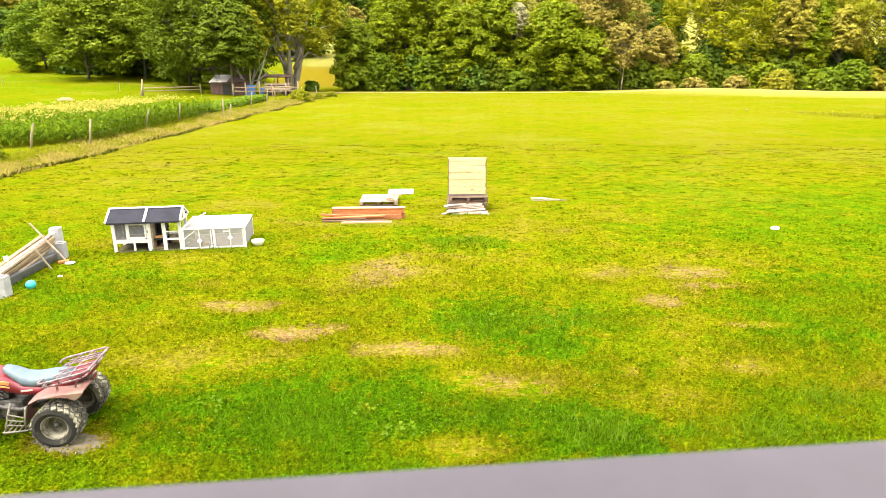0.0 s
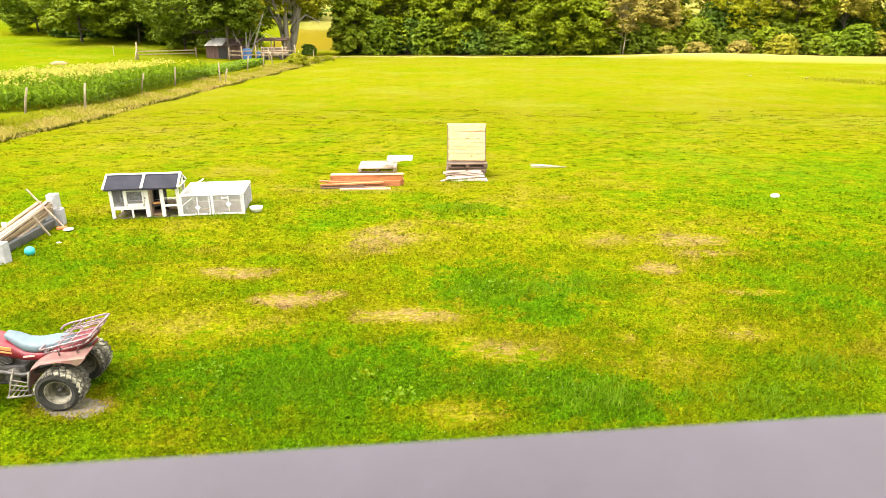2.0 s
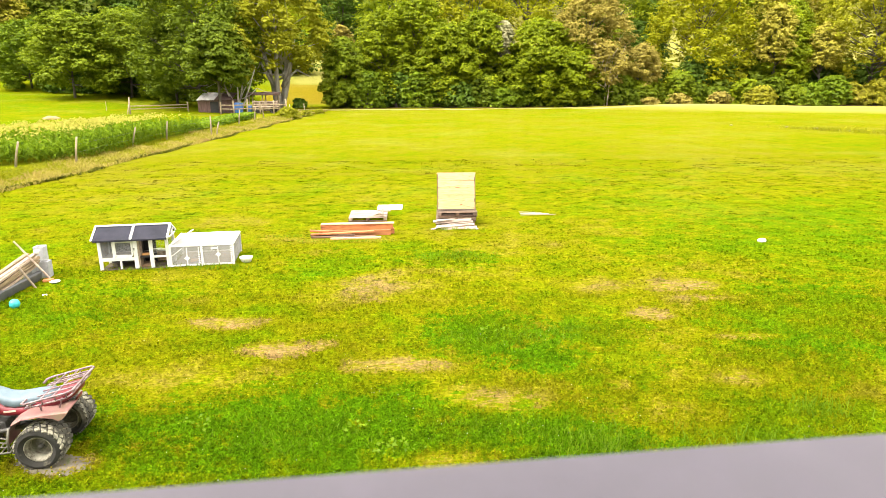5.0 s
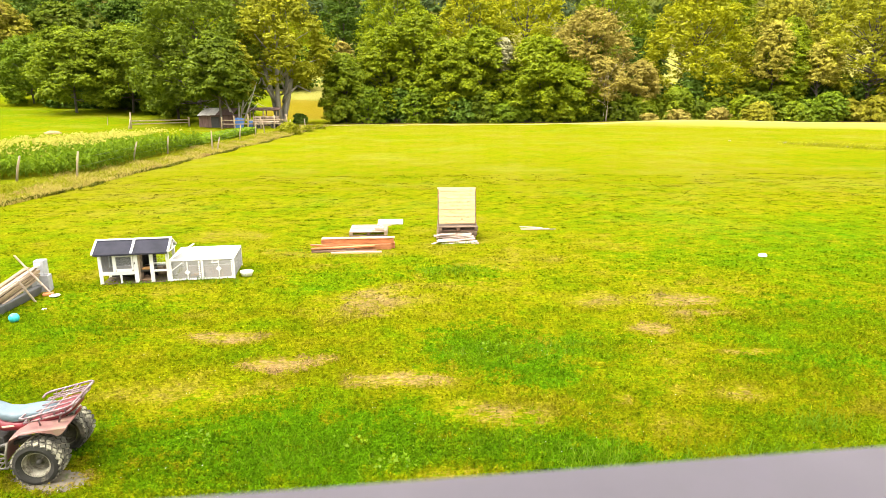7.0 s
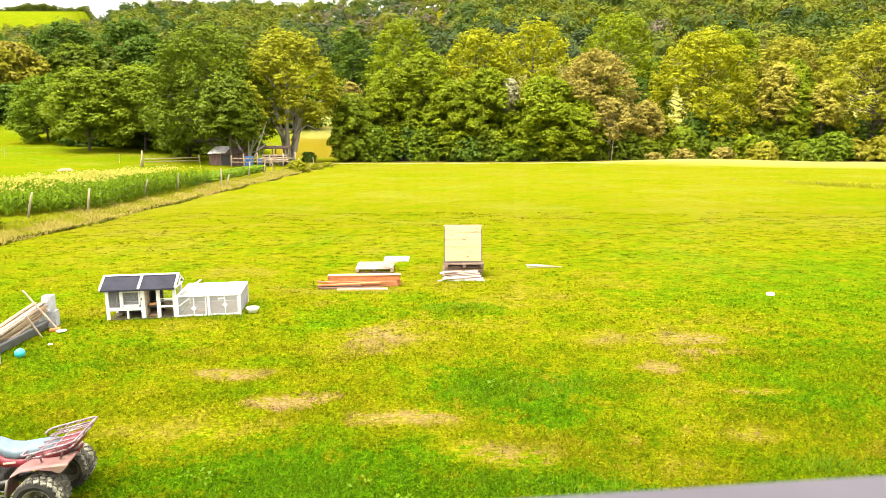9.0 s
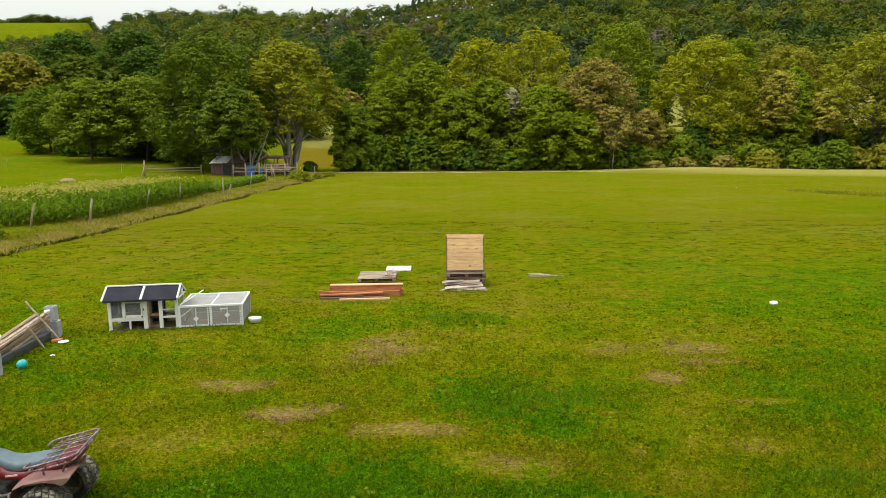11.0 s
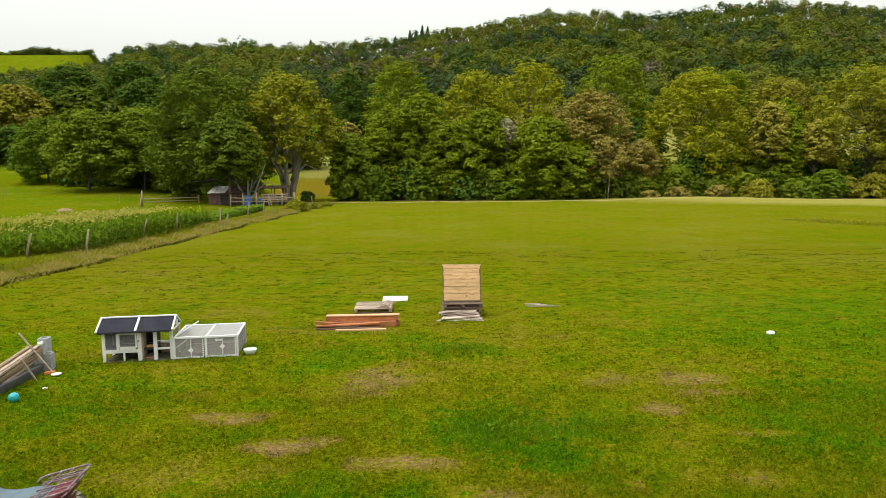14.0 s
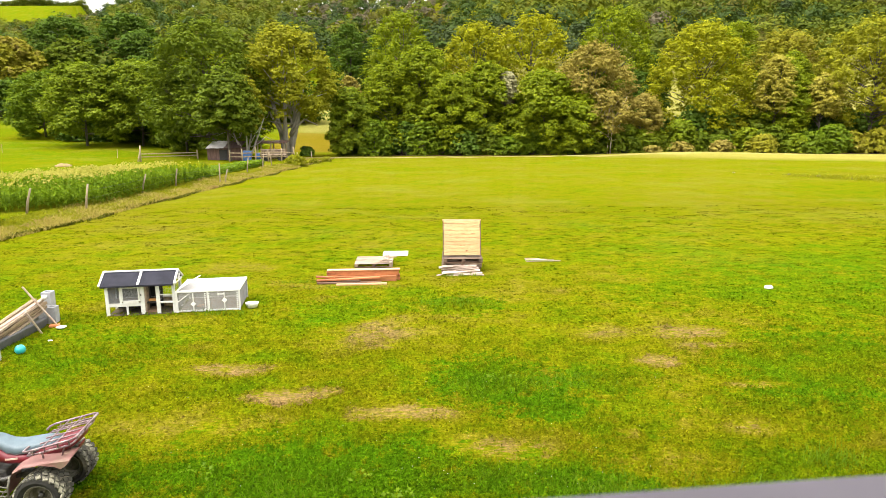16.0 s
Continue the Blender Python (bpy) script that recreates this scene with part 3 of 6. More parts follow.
def loft(bm, sections, sides=16, power=2.6):
    """A rounded body through sections of (x, y, z, half-width, half-height)."""
    rings = []
    for x, y, z, w, h in sections:
        ring = []
        for k in range(sides):
            a = 2 * math.pi * k / sides
            c, s = math.cos(a), math.sin(a)
            ring.append(bm.verts.new((x, y + w * math.copysign(abs(c) ** (2 / power), c), z + h * math.copysign(abs(s) ** (2 / power), s))))
        rings.append(ring)
    for a, b in zip(rings, rings[1:]):
        for k in range(sides):
            bm.faces.new((a[k], a[(k + 1) % sides], b[(k + 1) % sides], b[k]))
    bm.faces.new(rings[0][::-1])
    bm.faces.new(rings[-1])
    bmesh.ops.recalc_face_normals(bm, faces=bm.faces[:])
    return bm


# ---------------------------------------------------------------- ground and house
def step(a, b, v):
    s = np.clip((v - a) / (b - a), 0, 1)
    return s * s * (3 - 2 * s)


def height(x, y):
    """Height of the ground."""
    x, y = np.asarray(x, float), np.asarray(y, float)
    u = x / np.maximum(y, 60)
    meadow = 3.4 * step(62, 150, y - 0.35 * (x + 30)) * step(-22, -48, x)
    mound = 0.5 * np.exp(-((x - 37) / 13) ** 2 - ((y - 89) / 5) ** 2)
    ridge = np.interp(u, (-0.72, -0.58, -0.51, -0.46, -0.38, -0.30, -0.235, -0.175, -0.105, -0.018, 0.095, 0.173, 0.243, 0.356, 0.417, 0.486, 0.591, 0.70), (0.150, 0.158, 0.170, 0.193, 0.195, 0.199, 0.193, 0.195, 0.200, 0.219, 0.235, 0.252, 0.250, 0.247, 0.256, 0.264, 0.266, 0.254)) * 420 - 9.5
    grassy = 0.181 * 750 * step(440, 765, y) * step(-0.475, -0.53, u) * step(1500, 900, y)
    far = np.clip((y - 103) / 317, 0, 1)
    hill = ridge * far ** 1.12 * step(900, 420, y) * step(1000, 500, np.abs(x))
    rough = 0.03 * np.sin(x * 0.7 + 1.3 * np.sin(y * 0.31)) * np.sin(y * 0.53) + 0.02 * np.sin(x * 1.9 + y * 1.1)
    rough = rough * step(24, 40, y)
    return np.where(y > 0, meadow + mound + np.maximum(hill, grassy) + rough, 0.0)


def build_ground():
    a = np.linspace(-1, 1, 210)
    xs = np.sign(a) * (np.abs(a) * 90 + np.abs(a) ** 7 * 2400)
    b = np.linspace(0, 1, 230)
    ys = np.concatenate([[-2500, -600, -120, -30], -8 + b * 330 + b ** 5 * 2700])
    gx, gy = np.meshgrid(xs, ys)
    verts = np.stack([gx, gy, height(gx, gy)], -1).reshape(-1, 3)
    r, c = np.meshgrid(np.arange(len(ys) - 1), np.arange(len(xs) - 1), indexing="ij")
    q = (r * len(xs) + c).ravel()
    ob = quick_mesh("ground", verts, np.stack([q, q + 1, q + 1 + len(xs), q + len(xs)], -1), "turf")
    ob.data.polygons.foreach_set("use_smooth", [True] * len(ob.data.polygons))
    tagged(ob, "mown green lawn with dry yellow patches running to a wooded hill", "lawn", kind="structure")


build_ground()
SILL = pose(0, 0, 0, 0, 0, 5.68)  # the house stands a little askew to the walk


def build_house():
    front = 0.30
    for name, x0, x1, z0, z1 in (("wall_front_low", -5, 5, 0, 3.80), ("wall_front_top", -5, 5, 5.3, 6.2), ("wall_front_side", -5, -1.1, 3.80, 5.3), ("wall_front_side", 1.1, 5, 3.80, 5.3)):
        ob = mesh_object(name, box_at(x0, x1, front - 0.22, front, z0, z1), "plaster")
        ob.matrix_world = SILL
        tagged(ob, "plain plastered house wall round an open window", "wall", kind="structure")
    for name, b in (("wall_back", (-5, 5, -4.2, -4.0, 2.7, 5.6)), ("wall_side", (-5.2, -5, -4.2, front, 2.7, 5.6)), ("wall_side", (5, 5.2, -4.2, front, 2.7, 5.6)), ("floor", (-5, 5, -4.0, front - 0.22, 2.7, 2.9)), ("ceiling", (-5, 5, -4.0, front - 0.22, 5.6, 5.7))):
        ob = mesh_object(name, box_at(*b), "plaster")
        ob.matrix_world = SILL
        tagged(ob, "plain plastered surface of the room behind the window", "room", kind="structure")
    ob = mesh_object("window_sill", box_at(-1.5, 1.5, 0.06, 0.4975, 3.80, 3.8616, 0.006), "sill")
    ob.matrix_world = SILL
    tagged(ob, "smooth grey painted window sill", "window sill", kind="structure")


build_house()


# ---------------------------------------------------------------- leaves and trees
def leaf_quads(centres, normals, size, rng, long=1.5, loose=0.42, plain=False):
    """Small pointed leaves or leaf tufts at the centres, facing near their normals; plain: three-cornered."""
    n = len(centres)
    nor = normals + rng.normal(0, loose, (n, 3))
    nor /= np.linalg.norm(nor, axis=1, keepdims=True) + 1e-9
    a = np.cross(nor, rng.normal(0, 1, (n, 3)))
    a /= np.linalg.norm(a, axis=1, keepdims=True) + 1e-9
    b = np.cross(nor, a)
    s = (size * rng.uniform(0.6, 1.4, n))[:, None] * 0.5
    fold = nor * s * 0.35
    if plain:
        verts = np.stack([centres - a * s * long, centres + b * s * 1.25 + a * s * long * 0.4, centres - b * s * 1.1 + a * s * long * 0.7 + fold], 1).reshape(-1, 3)
        return verts, np.arange(3 * n).reshape(n, 3)
    verts = np.stack([centres - a * s * long, centres + b * s + fold, centres + a * s * long, centres - b * s + fold], 1).reshape(-1, 3)
    return verts, np.arange(4 * n).reshape(n, 4)


def masses_of(rng, h0, h1, width, full=False, coarse=1.0):
    """Rounded masses that make up a crown between two heights: centres and radii."""
    tall = h1 - h0
    base = float(np.clip(0.10 * min(width, tall * 1.2), 0.42, 1.25)) * coarse
    count = int(np.clip(0.62 * width * tall / base ** 2, 14, 120))
    c, r = [], []
    for k in range(count):
        s = (k + 0.5) / count
        reach = math.sqrt(max(0.05, 1 - s ** 3.3)) * min(1.0, 0.74 + 1.2 * s) if full else math.sin(math.pi * min(1.0, 0.10 + 0.90 * s) ** 0.85) ** 0.55
        m = base * rng.uniform(0.65, 1.35)
        out = max(0.0, width / 2 * reach * rng.uniform(0.84, 1.08) - 0.7 * m)
        ang = k * 2.399 + rng.uniform(-0.6, 0.6)
        c.append((out * math.cos(ang), out * math.sin(ang), h0 + tall * s + rng.uniform(-0.4, 0.4) * m - 0.5 * m * s))
        r.append(m)
    for s in (0.3, 0.5, 0.7, 0.84):
        c.append((rng.uniform(-0.3, 0.3), rng.uniform(-0.3, 0.3), h0 + tall * s))
        r.append(width * 0.24)
    c, r = np.array(c), np.array(r)
    c[:, 2] = np.minimum(c[:, 2], h1 - r * 0.8)
    return c, r


def foliage(rng, c, r, size, spray, per, limit, thin=1.0):
    """Leaves on the outside of the masses, gathered in drooping sprays, and larger dim leaves within."""
    want = int(min(limit / per * 2.6, 4 * math.pi * float((r * r).sum()) / (spray * spray * 1.15)) * thin)
    pick = rng.choice(len(r), want, p=r * r / (r * r).sum())
    d = rng.normal(0, 1, (want, 3))
    d /= np.linalg.norm(d, axis=1, keepdims=True)
    d[:, 2] = np.where(d[:, 2] < -0.45, -d[:, 2], d[:, 2])
    bulge = 0.94 + 0.26 * np.sin(d[:, 0] * 5.1 + pick) * np.sin(d[:, 1] * 4.6 + 2 * pick) + rng.normal(0, 0.13, want)
    p = c[pick] + d * (r[pick] * bulge)[:, None] * np.array([1, 1, 0.86])
    keep = np.ones(want, bool)
    for k in range(len(r)):
        inside = np.linalg.norm((p - c[k]) / np.array([1, 1, 0.86]), axis=1) < r[k] * 0.86
        keep &= ~(inside & (pick != k))
    p, d = p[keep], d[keep]
    n = len(p)
    e = rng.normal(0, 1, (n, per, 3))
    e /= np.linalg.norm(e, axis=2, keepdims=True)
    e[:, :, 2] = np.abs(e[:, :, 2]) * 0.9 - 0.15
    wide = spray * rng.uniform(0.6, 1.3, (n, 1, 1))
    q = p[:, None] + e * wide * np.array([1, 1, 0.62])
    nor = e * 0.75 + d[:, None] * 0.55 + np.array([0, 0, 0.45])
    v, f = leaf_quads(q.reshape(-1, 3), nor.reshape(-1, 3), size, rng, 1.7, 0.32, True)
    k = np.repeat(np.arange(len(r)), np.clip(22 * r * r, 10, 130).astype(int))
    m = len(k)
    i = rng.normal(0, 1, (m, 3))
    i /= np.linalg.norm(i, axis=1, keepdims=True)
    v2, f2 = leaf_quads(c[k] + i * (r[k] * rng.uniform(0.2, 0.66, m))[:, None], i, min(0.42, float(np.mean(r)) * 0.5), rng, 1.2, 0.3, True)
    return np.concatenate([v, v2]), np.concatenate([f, f2 + len(v)])


LOOK = {"mid": "leaf_mid", "shade": "leaf_shade", "fresh": "leaf_fresh", "dark": "leaf_dark", "olive": "leaf_olive", "olive_mid": "leaf_moss", "moss": "leaf_moss", "lime": "leaf_lime", "yellow": "leaf_yellow", "brown": "leaf_brown", "silver": "leaf_silver", "dead": "leaf_brown", "tan": "leaf_tan"}
WORDS = {"mid": "broadleaf tree with a full mid-green crown", "shade": "large broadleaf tree with a deep green crown", "fresh": "broadleaf tree with a fresh light green crown", "dark": "tall broadleaf tree with a dark green crown", "olive": "broadleaf tree with an olive and browning crown",
         "olive_mid": "old tree with pale forked trunks", "moss": "broadleaf tree with a mossy yellowish crown", "yellow": "tall broadleaf tree with a yellow-green sunlit crown", "brown": "tree with dull rusty brown foliage",
         "lime": "broadleaf tree with a yellowish green crown", "silver": "slender tree with pale silvery foliage", "dead": "half-bare tree with pale branches", "tan": "thin tree with dry tan foliage"}
tree_count = 0


def limb(bm, a, b, r0, r1, rng, bow=0.12):
    a, b = np.array(a, float), np.array(b, float)
    side = rng.normal(0, 1, 3) * np.linalg.norm(b - a) * bow
    pts = [tuple(a + (b - a) * f + side * math.sin(math.pi * f) * 0.6) for f in (0, 0.3, 0.6, 1.0)]
    tube(bm, pts, r0, 6, tip=r1)


def tree(x, y, top, width, look_of, clear=0.22, where="at the wood's edge", leaves=1.0, coarse=1.0):
    """A tree: a tapered trunk with limbs to the masses of its crown, and a crown of many small leaves."""
    global tree_count
    tree_count += 1
    rng = np.random.default_rng(100 + tree_count)
    z = float(height(x, y))
    h = top - z
    ob = thing("tree", pose(x, y, z - 0.05), WORDS[look_of] + " " + where, "tree", "trees of the wood")
    bare = look_of == "dead"
    c, r = masses_of(rng, h * (0.62 if look_of == "silver" else clear), h, width, clear < 0.15, coarse)
    bm = bmesh.new()
    thick = (0.013 * h + 0.04) * ((1.6 if h > 14 else 0.8) if look_of == "olive_mid" else 0.55 if bare else 1.0)
    forks = [(-0.9, 0.1), (0.15, -0.3), (0.95, 0.2), (0.5, 0.4)] if look_of == "olive_mid" else [(rng.uniform(-0.5, 0.5), rng.uniform(-0.4, 0.4)) for _ in range(3 if bare else 1)]
    for fx, fy in forks:
        spread = 2.6 if look_of == "olive_mid" else 2.2
        lean = (fx * spread, fy * spread) if len(forks) > 1 else (fx, fy)
        foot = 0.3 if look_of == "olive_mid" else 0.5 * len(forks)
        limb(bm, (fx * foot, fy * foot * 0.8, -0.1), (lean[0], lean[1], h * 0.55), thick, thick * 0.5, rng, 0.04)
        limb(bm, (lean[0], lean[1], h * 0.53), (lean[0] * 0.6, lean[1] * 0.6, h * 0.88), thick * 0.5, thick * 0.12, rng, 0.06)
    for k in range(0, len(r), 3):
        fx, fy = forks[int(rng.integers(len(forks)))]
        start = (fx * 0.8, fy * 0.8, max(h * 0.16, min(c[k][2] * 0.7, h * 0.6) - 0.2))
        limb(bm, start, c[k], thick * 0.36, thick * 0.07, rng)
    if look_of == "olive_mid":  # low crooked boughs under the crown
        for bx, by, bz in ((4.6, -0.6, 0.30), (-3.4, -0.8, 0.36), (3.0, 0.8, 0.42)):
            limb(bm, (bx * 0.15, by * 0.3, h * 0.17), (bx * 0.6, by, h * bz), thick * 0.5, thick * 0.3, rng, 0.14)
            limb(bm, (bx * 0.6, by, h * bz), (bx, by, h * (bz - 0.05)), thick * 0.3, thick * 0.12, rng, 0.2)
    if bare:
        for _ in range(60):
            k = int(rng.integers(len(r)))
            limb(bm, c[k] * rng.uniform(0.5, 0.9), c[k] + rng.normal(0, 1, 3) * r[k] * 1.2 + np.array([0, 0, r[k] * 0.6]), thick * 0.16, 0.014, rng)
    part("trunk", bm, {"olive_mid": "pale_bark", "dead": "dead_bark"}.get(look_of, "bark"), ob, smooth=True)
    far = y > 130
    v, f = foliage(rng, c, r, (0.34 if far else 0.20), (0.56 if far else 0.36), 9, 16800 if y < 105 else 11500, leaves * (0.35 if bare else 0.55 if look_of in ("brown", "tan") else 1.0))
    quick_mesh("crown", v, f, LOOK[look_of], ob)
    return ob


def shrub(x, y, w, h, look_of, label, name="bush", category="bush", size=0.26, group="bushes along the wood's edge", dense=1.0):
    """A bush: stems and leaves down to the ground."""
    global tree_count
    tree_count += 1
    rng = np.random.default_rng(100 + tree_count)
    ob = thing(name, pose(x, y, float(height(x, y)) - 0.03), label, category, group)
    c, r = masses_of(rng, -0.1 * h, h, w, True, 1.25)
    c[:, 1] *= 0.6
    bm = bmesh.new()
    for k in range(0, len(r), 2):
        limb(bm, (c[k][0] * 0.25, c[k][1] * 0.25, -0.05), np.maximum(c[k], (-99, -99, 0.15)), 0.02 * h, 0.008, rng)
    part("stem", bm, "bark", ob, smooth=True)
    v, f = foliage(rng, c, r, size, size * 1.3, 6, 2500, dense)
    v[:, 2] = np.abs(v[:, 2])
    quick_mesh("leaves", v, f, look_of, ob)
    return ob


def build_trees():
    meadow = "in the meadow"
    tree(-90.9, 140, 22.5, 15.0, "olive", 0.28)
    tree(-64.4, 106, 13.0, 11.0, "mid", 0.03, meadow)
    tree(-51.9, 95, 13.1, 12.0, "fresh", 0.13, meadow)
    tree(-45.1, 98, 13.7, 13.0, "fresh", 0.08, meadow)
    tree(-39.0, 101, 11.5, 9.0, "mid", 0.06, meadow)
    tree(-30.6, 87, 17.7, 16.6, "shade", 0.10, "beside the shed")
    tree(-35.6, 92, 12.5, 9.0, "shade", 0.05, "beside the shed")
    tree(-24.3, 81.5, 10.2, 5.0, "olive_mid", 0.42, "beside the shed")
    tree(-25.6, 79.3, 10.8, 8.2, "shade", 0.34, "before the shed")
    tree(-21.0, 90, 17.5, 14.0, "olive_mid", 0.31, "beside the shed")
    tree(-92.8, 165, 31.0, 19.3, "dark", 0.05)
    tree(-74.7, 160, 30.7, 18.8, "dark", 0.05)
    tree(-83.0, 150, 23.5, 15.0, "shade", 0.05)
    tree(-68.0, 150, 25.0, 14.0, "dark", 0.05)
    tree(-101.0, 150, 25.0, 15.0, "dark", 0.05)
    tree(-90.0, 120, 16.5, 14.0, "mid", 0.05)
    tree(-15.9, 120, 22.3, 9.6, "dark", 0.05)
    tree(-11.1, 125, 21.0, 7.5, "dark", 0.05)
    tree(-12.4, 93, 9.6, 6.4, "fresh", 0.03)
    tree(-12.6, 95.0, 11.4, 3.6, "brown", 0.5)
    tree(-6.0, 112, 22.8, 13.5, "lime", 0.06)
    tree(-6.6, 98, 13.6, 10.3, "lime", 0.04)
    tree(-1.9, 99, 16.1, 11.2, "lime", 0.05)
    tree(6.7, 108, 20.7, 14.8, "yellow", 0.05)
    tree(16.8, 112, 22.7, 17.3, "yellow", 0.05)
    tree(2.6, 96, 11.4, 9.8, "lime", 0.02)
    tree(7.6, 97, 13.3, 10.5, "lime", 0.03)
    tree(16.1, 95.5, 11.9, 12.1, "lime", 0.02)
    tree(21.0, 94, 8.6, 9.1, "lime", 0.02)
    tree(10.8, 96.4, 12.0, 3.0, "silver", 0.5)
    tree(32.5, 118, 25.0, 16.6, "lime", 0.06)
    tree(23.9, 98, 16.1, 13.2, "brown", 0.35)
    tree(23.6, 101, 13.0, 10.3, "mid", 0.05)
    tree(24.9, 92, 8.9, 6.2, "dead", 0.34)
    tree(30.8, 94, 8.6, 5.6, "brown", 0.36)
    tree(40.0, 122, 17.5, 9.1, "dark", 0.05)
    tree(34.8, 110, 13.0, 9.1, "dark", 0.04)
    tree(42.3, 103, 19.8, 16.4, "yellow", 0.12)
    tree(55.7, 120, 22.8, 10.0, "lime", 0.1)
    tree(60.7, 112, 19.8, 15.7, "olive", 0.2)
    tree(52.0, 98, 14.4, 6.0, "tan", 0.42)
    tree(54.5, 99.5, 13.2, 8.5, "lime", 0.2)
    tree(58.8, 97, 11.6, 6.0, "tan", 0.45)
    tree(57.6, 104, 15.6, 7.0, "lime", 0.3)
    tree(67.6, 99, 19.8, 18.8, "moss", 0.22)
    tree(75.6, 101, 18.6, 12.5, "olive", 0.1)
    tree(84.4, 105, 19.3, 17.2, "mid", 0.05)
    rng = np.random.default_rng(5)
    for k in range(31):  # undergrowth under the wood's edge
        x = -11.6 + k * 3.2 + rng.uniform(-0.8, 0.8)
        y = 92.4 + rng.uniform(0, 2.2) + (1.5 if 33 < x < 46 else 0)
        thick = x < 24
        tall = rng.uniform(2.6, 5.0) if thick else rng.uniform(2.4, 4.8)
        if x < -12.5:
            tall = 2.4
        # left of x = 24 mostly darker leaf colours, for the shade under the overhang
        kind = (("leaf_dark", "leaf_mid", "leaf_dark", "leaf_shade", "leaf_shade") if thick else ("leaf_mid", "leaf_lime", "leaf_shade", "leaf_olive", "leaf_fresh"))[int(rng.integers(5))]
        shrub(x, y, rng.uniform(4.4, 6.2), tall, kind, "leafy green bush in the undergrowth of the wood", size=0.26)
        if x > -12 and (thick or k % 5):
            shrub(x + 1.5, 98 + rng.uniform(0, 5), 7.5, rng.uniform(6.0, 9.0) if thick else rng.uniform(5.0, 7.4), ("leaf_dark", "leaf_shade")[k % 2], "tall green thicket inside the wood", size=0.34)
    for k in range(15):  # dark thicket behind the meadow
        x = -112 + k * 6.0
        shrub(x, 128 + rng.uniform(-3, 5), 11.0, rng.uniform(6.5, 9.5), ("leaf_dark", "leaf_shade", "leaf_dark")[k % 3], "dark green thicket behind the meadow", size=0.4)
    for k in range(9):  # dark undergrowth behind the meadow trees
        shrub(-58 + k * 3.3 + rng.uniform(-0.8, 0.8), 103 + rng.uniform(-2, 3), 6.5, rng.uniform(3.2, 5.2), "leaf_dark", "dark green thicket behind the meadow trees", size=0.34)
    for x, w, tall in ((31.0, 2.6, 0.8), (35.2, 3.2, 1.2)):
        shrub(x, 90.3, w, tall, "leaf_brown", "low rusty bush before the wood", dense=0.4)
    shrub(40.5, 89.5, 3.2, 1.4, "leaf_brown", "low rusty bush before the wood")
    shrub(46.5, 89.8, 4.2, 2.4, "leaf_olive", "rounded olive bush before the wood")
    shrub(-18.7, 92.0, 1.5, 1.2, "leaf_dark", "low dark bush beside the track")
    for x, y, w, tall in ((-14.3, 67.0, 1.0, 1.0), (-15.2, 69.0, 1.3, 0.7), (-13.9, 72.5, 1.6, 0.6), (-13.4, 77.0, 1.4, 0.5)):
        shrub(x, y, w, tall, "verge_green", "weedy bush at the fence", size=0.11, dense=0.22)
    shrub(-16.0, 71.5, 1.6, 1.0, "verge_green", "weedy bush at the fence", size=0.16, dense=0.5)
    shrub(-20.4, 27.0, 2.2, 1.1, "leaf_fresh", "leafy bush in the tall grass", size=0.14)


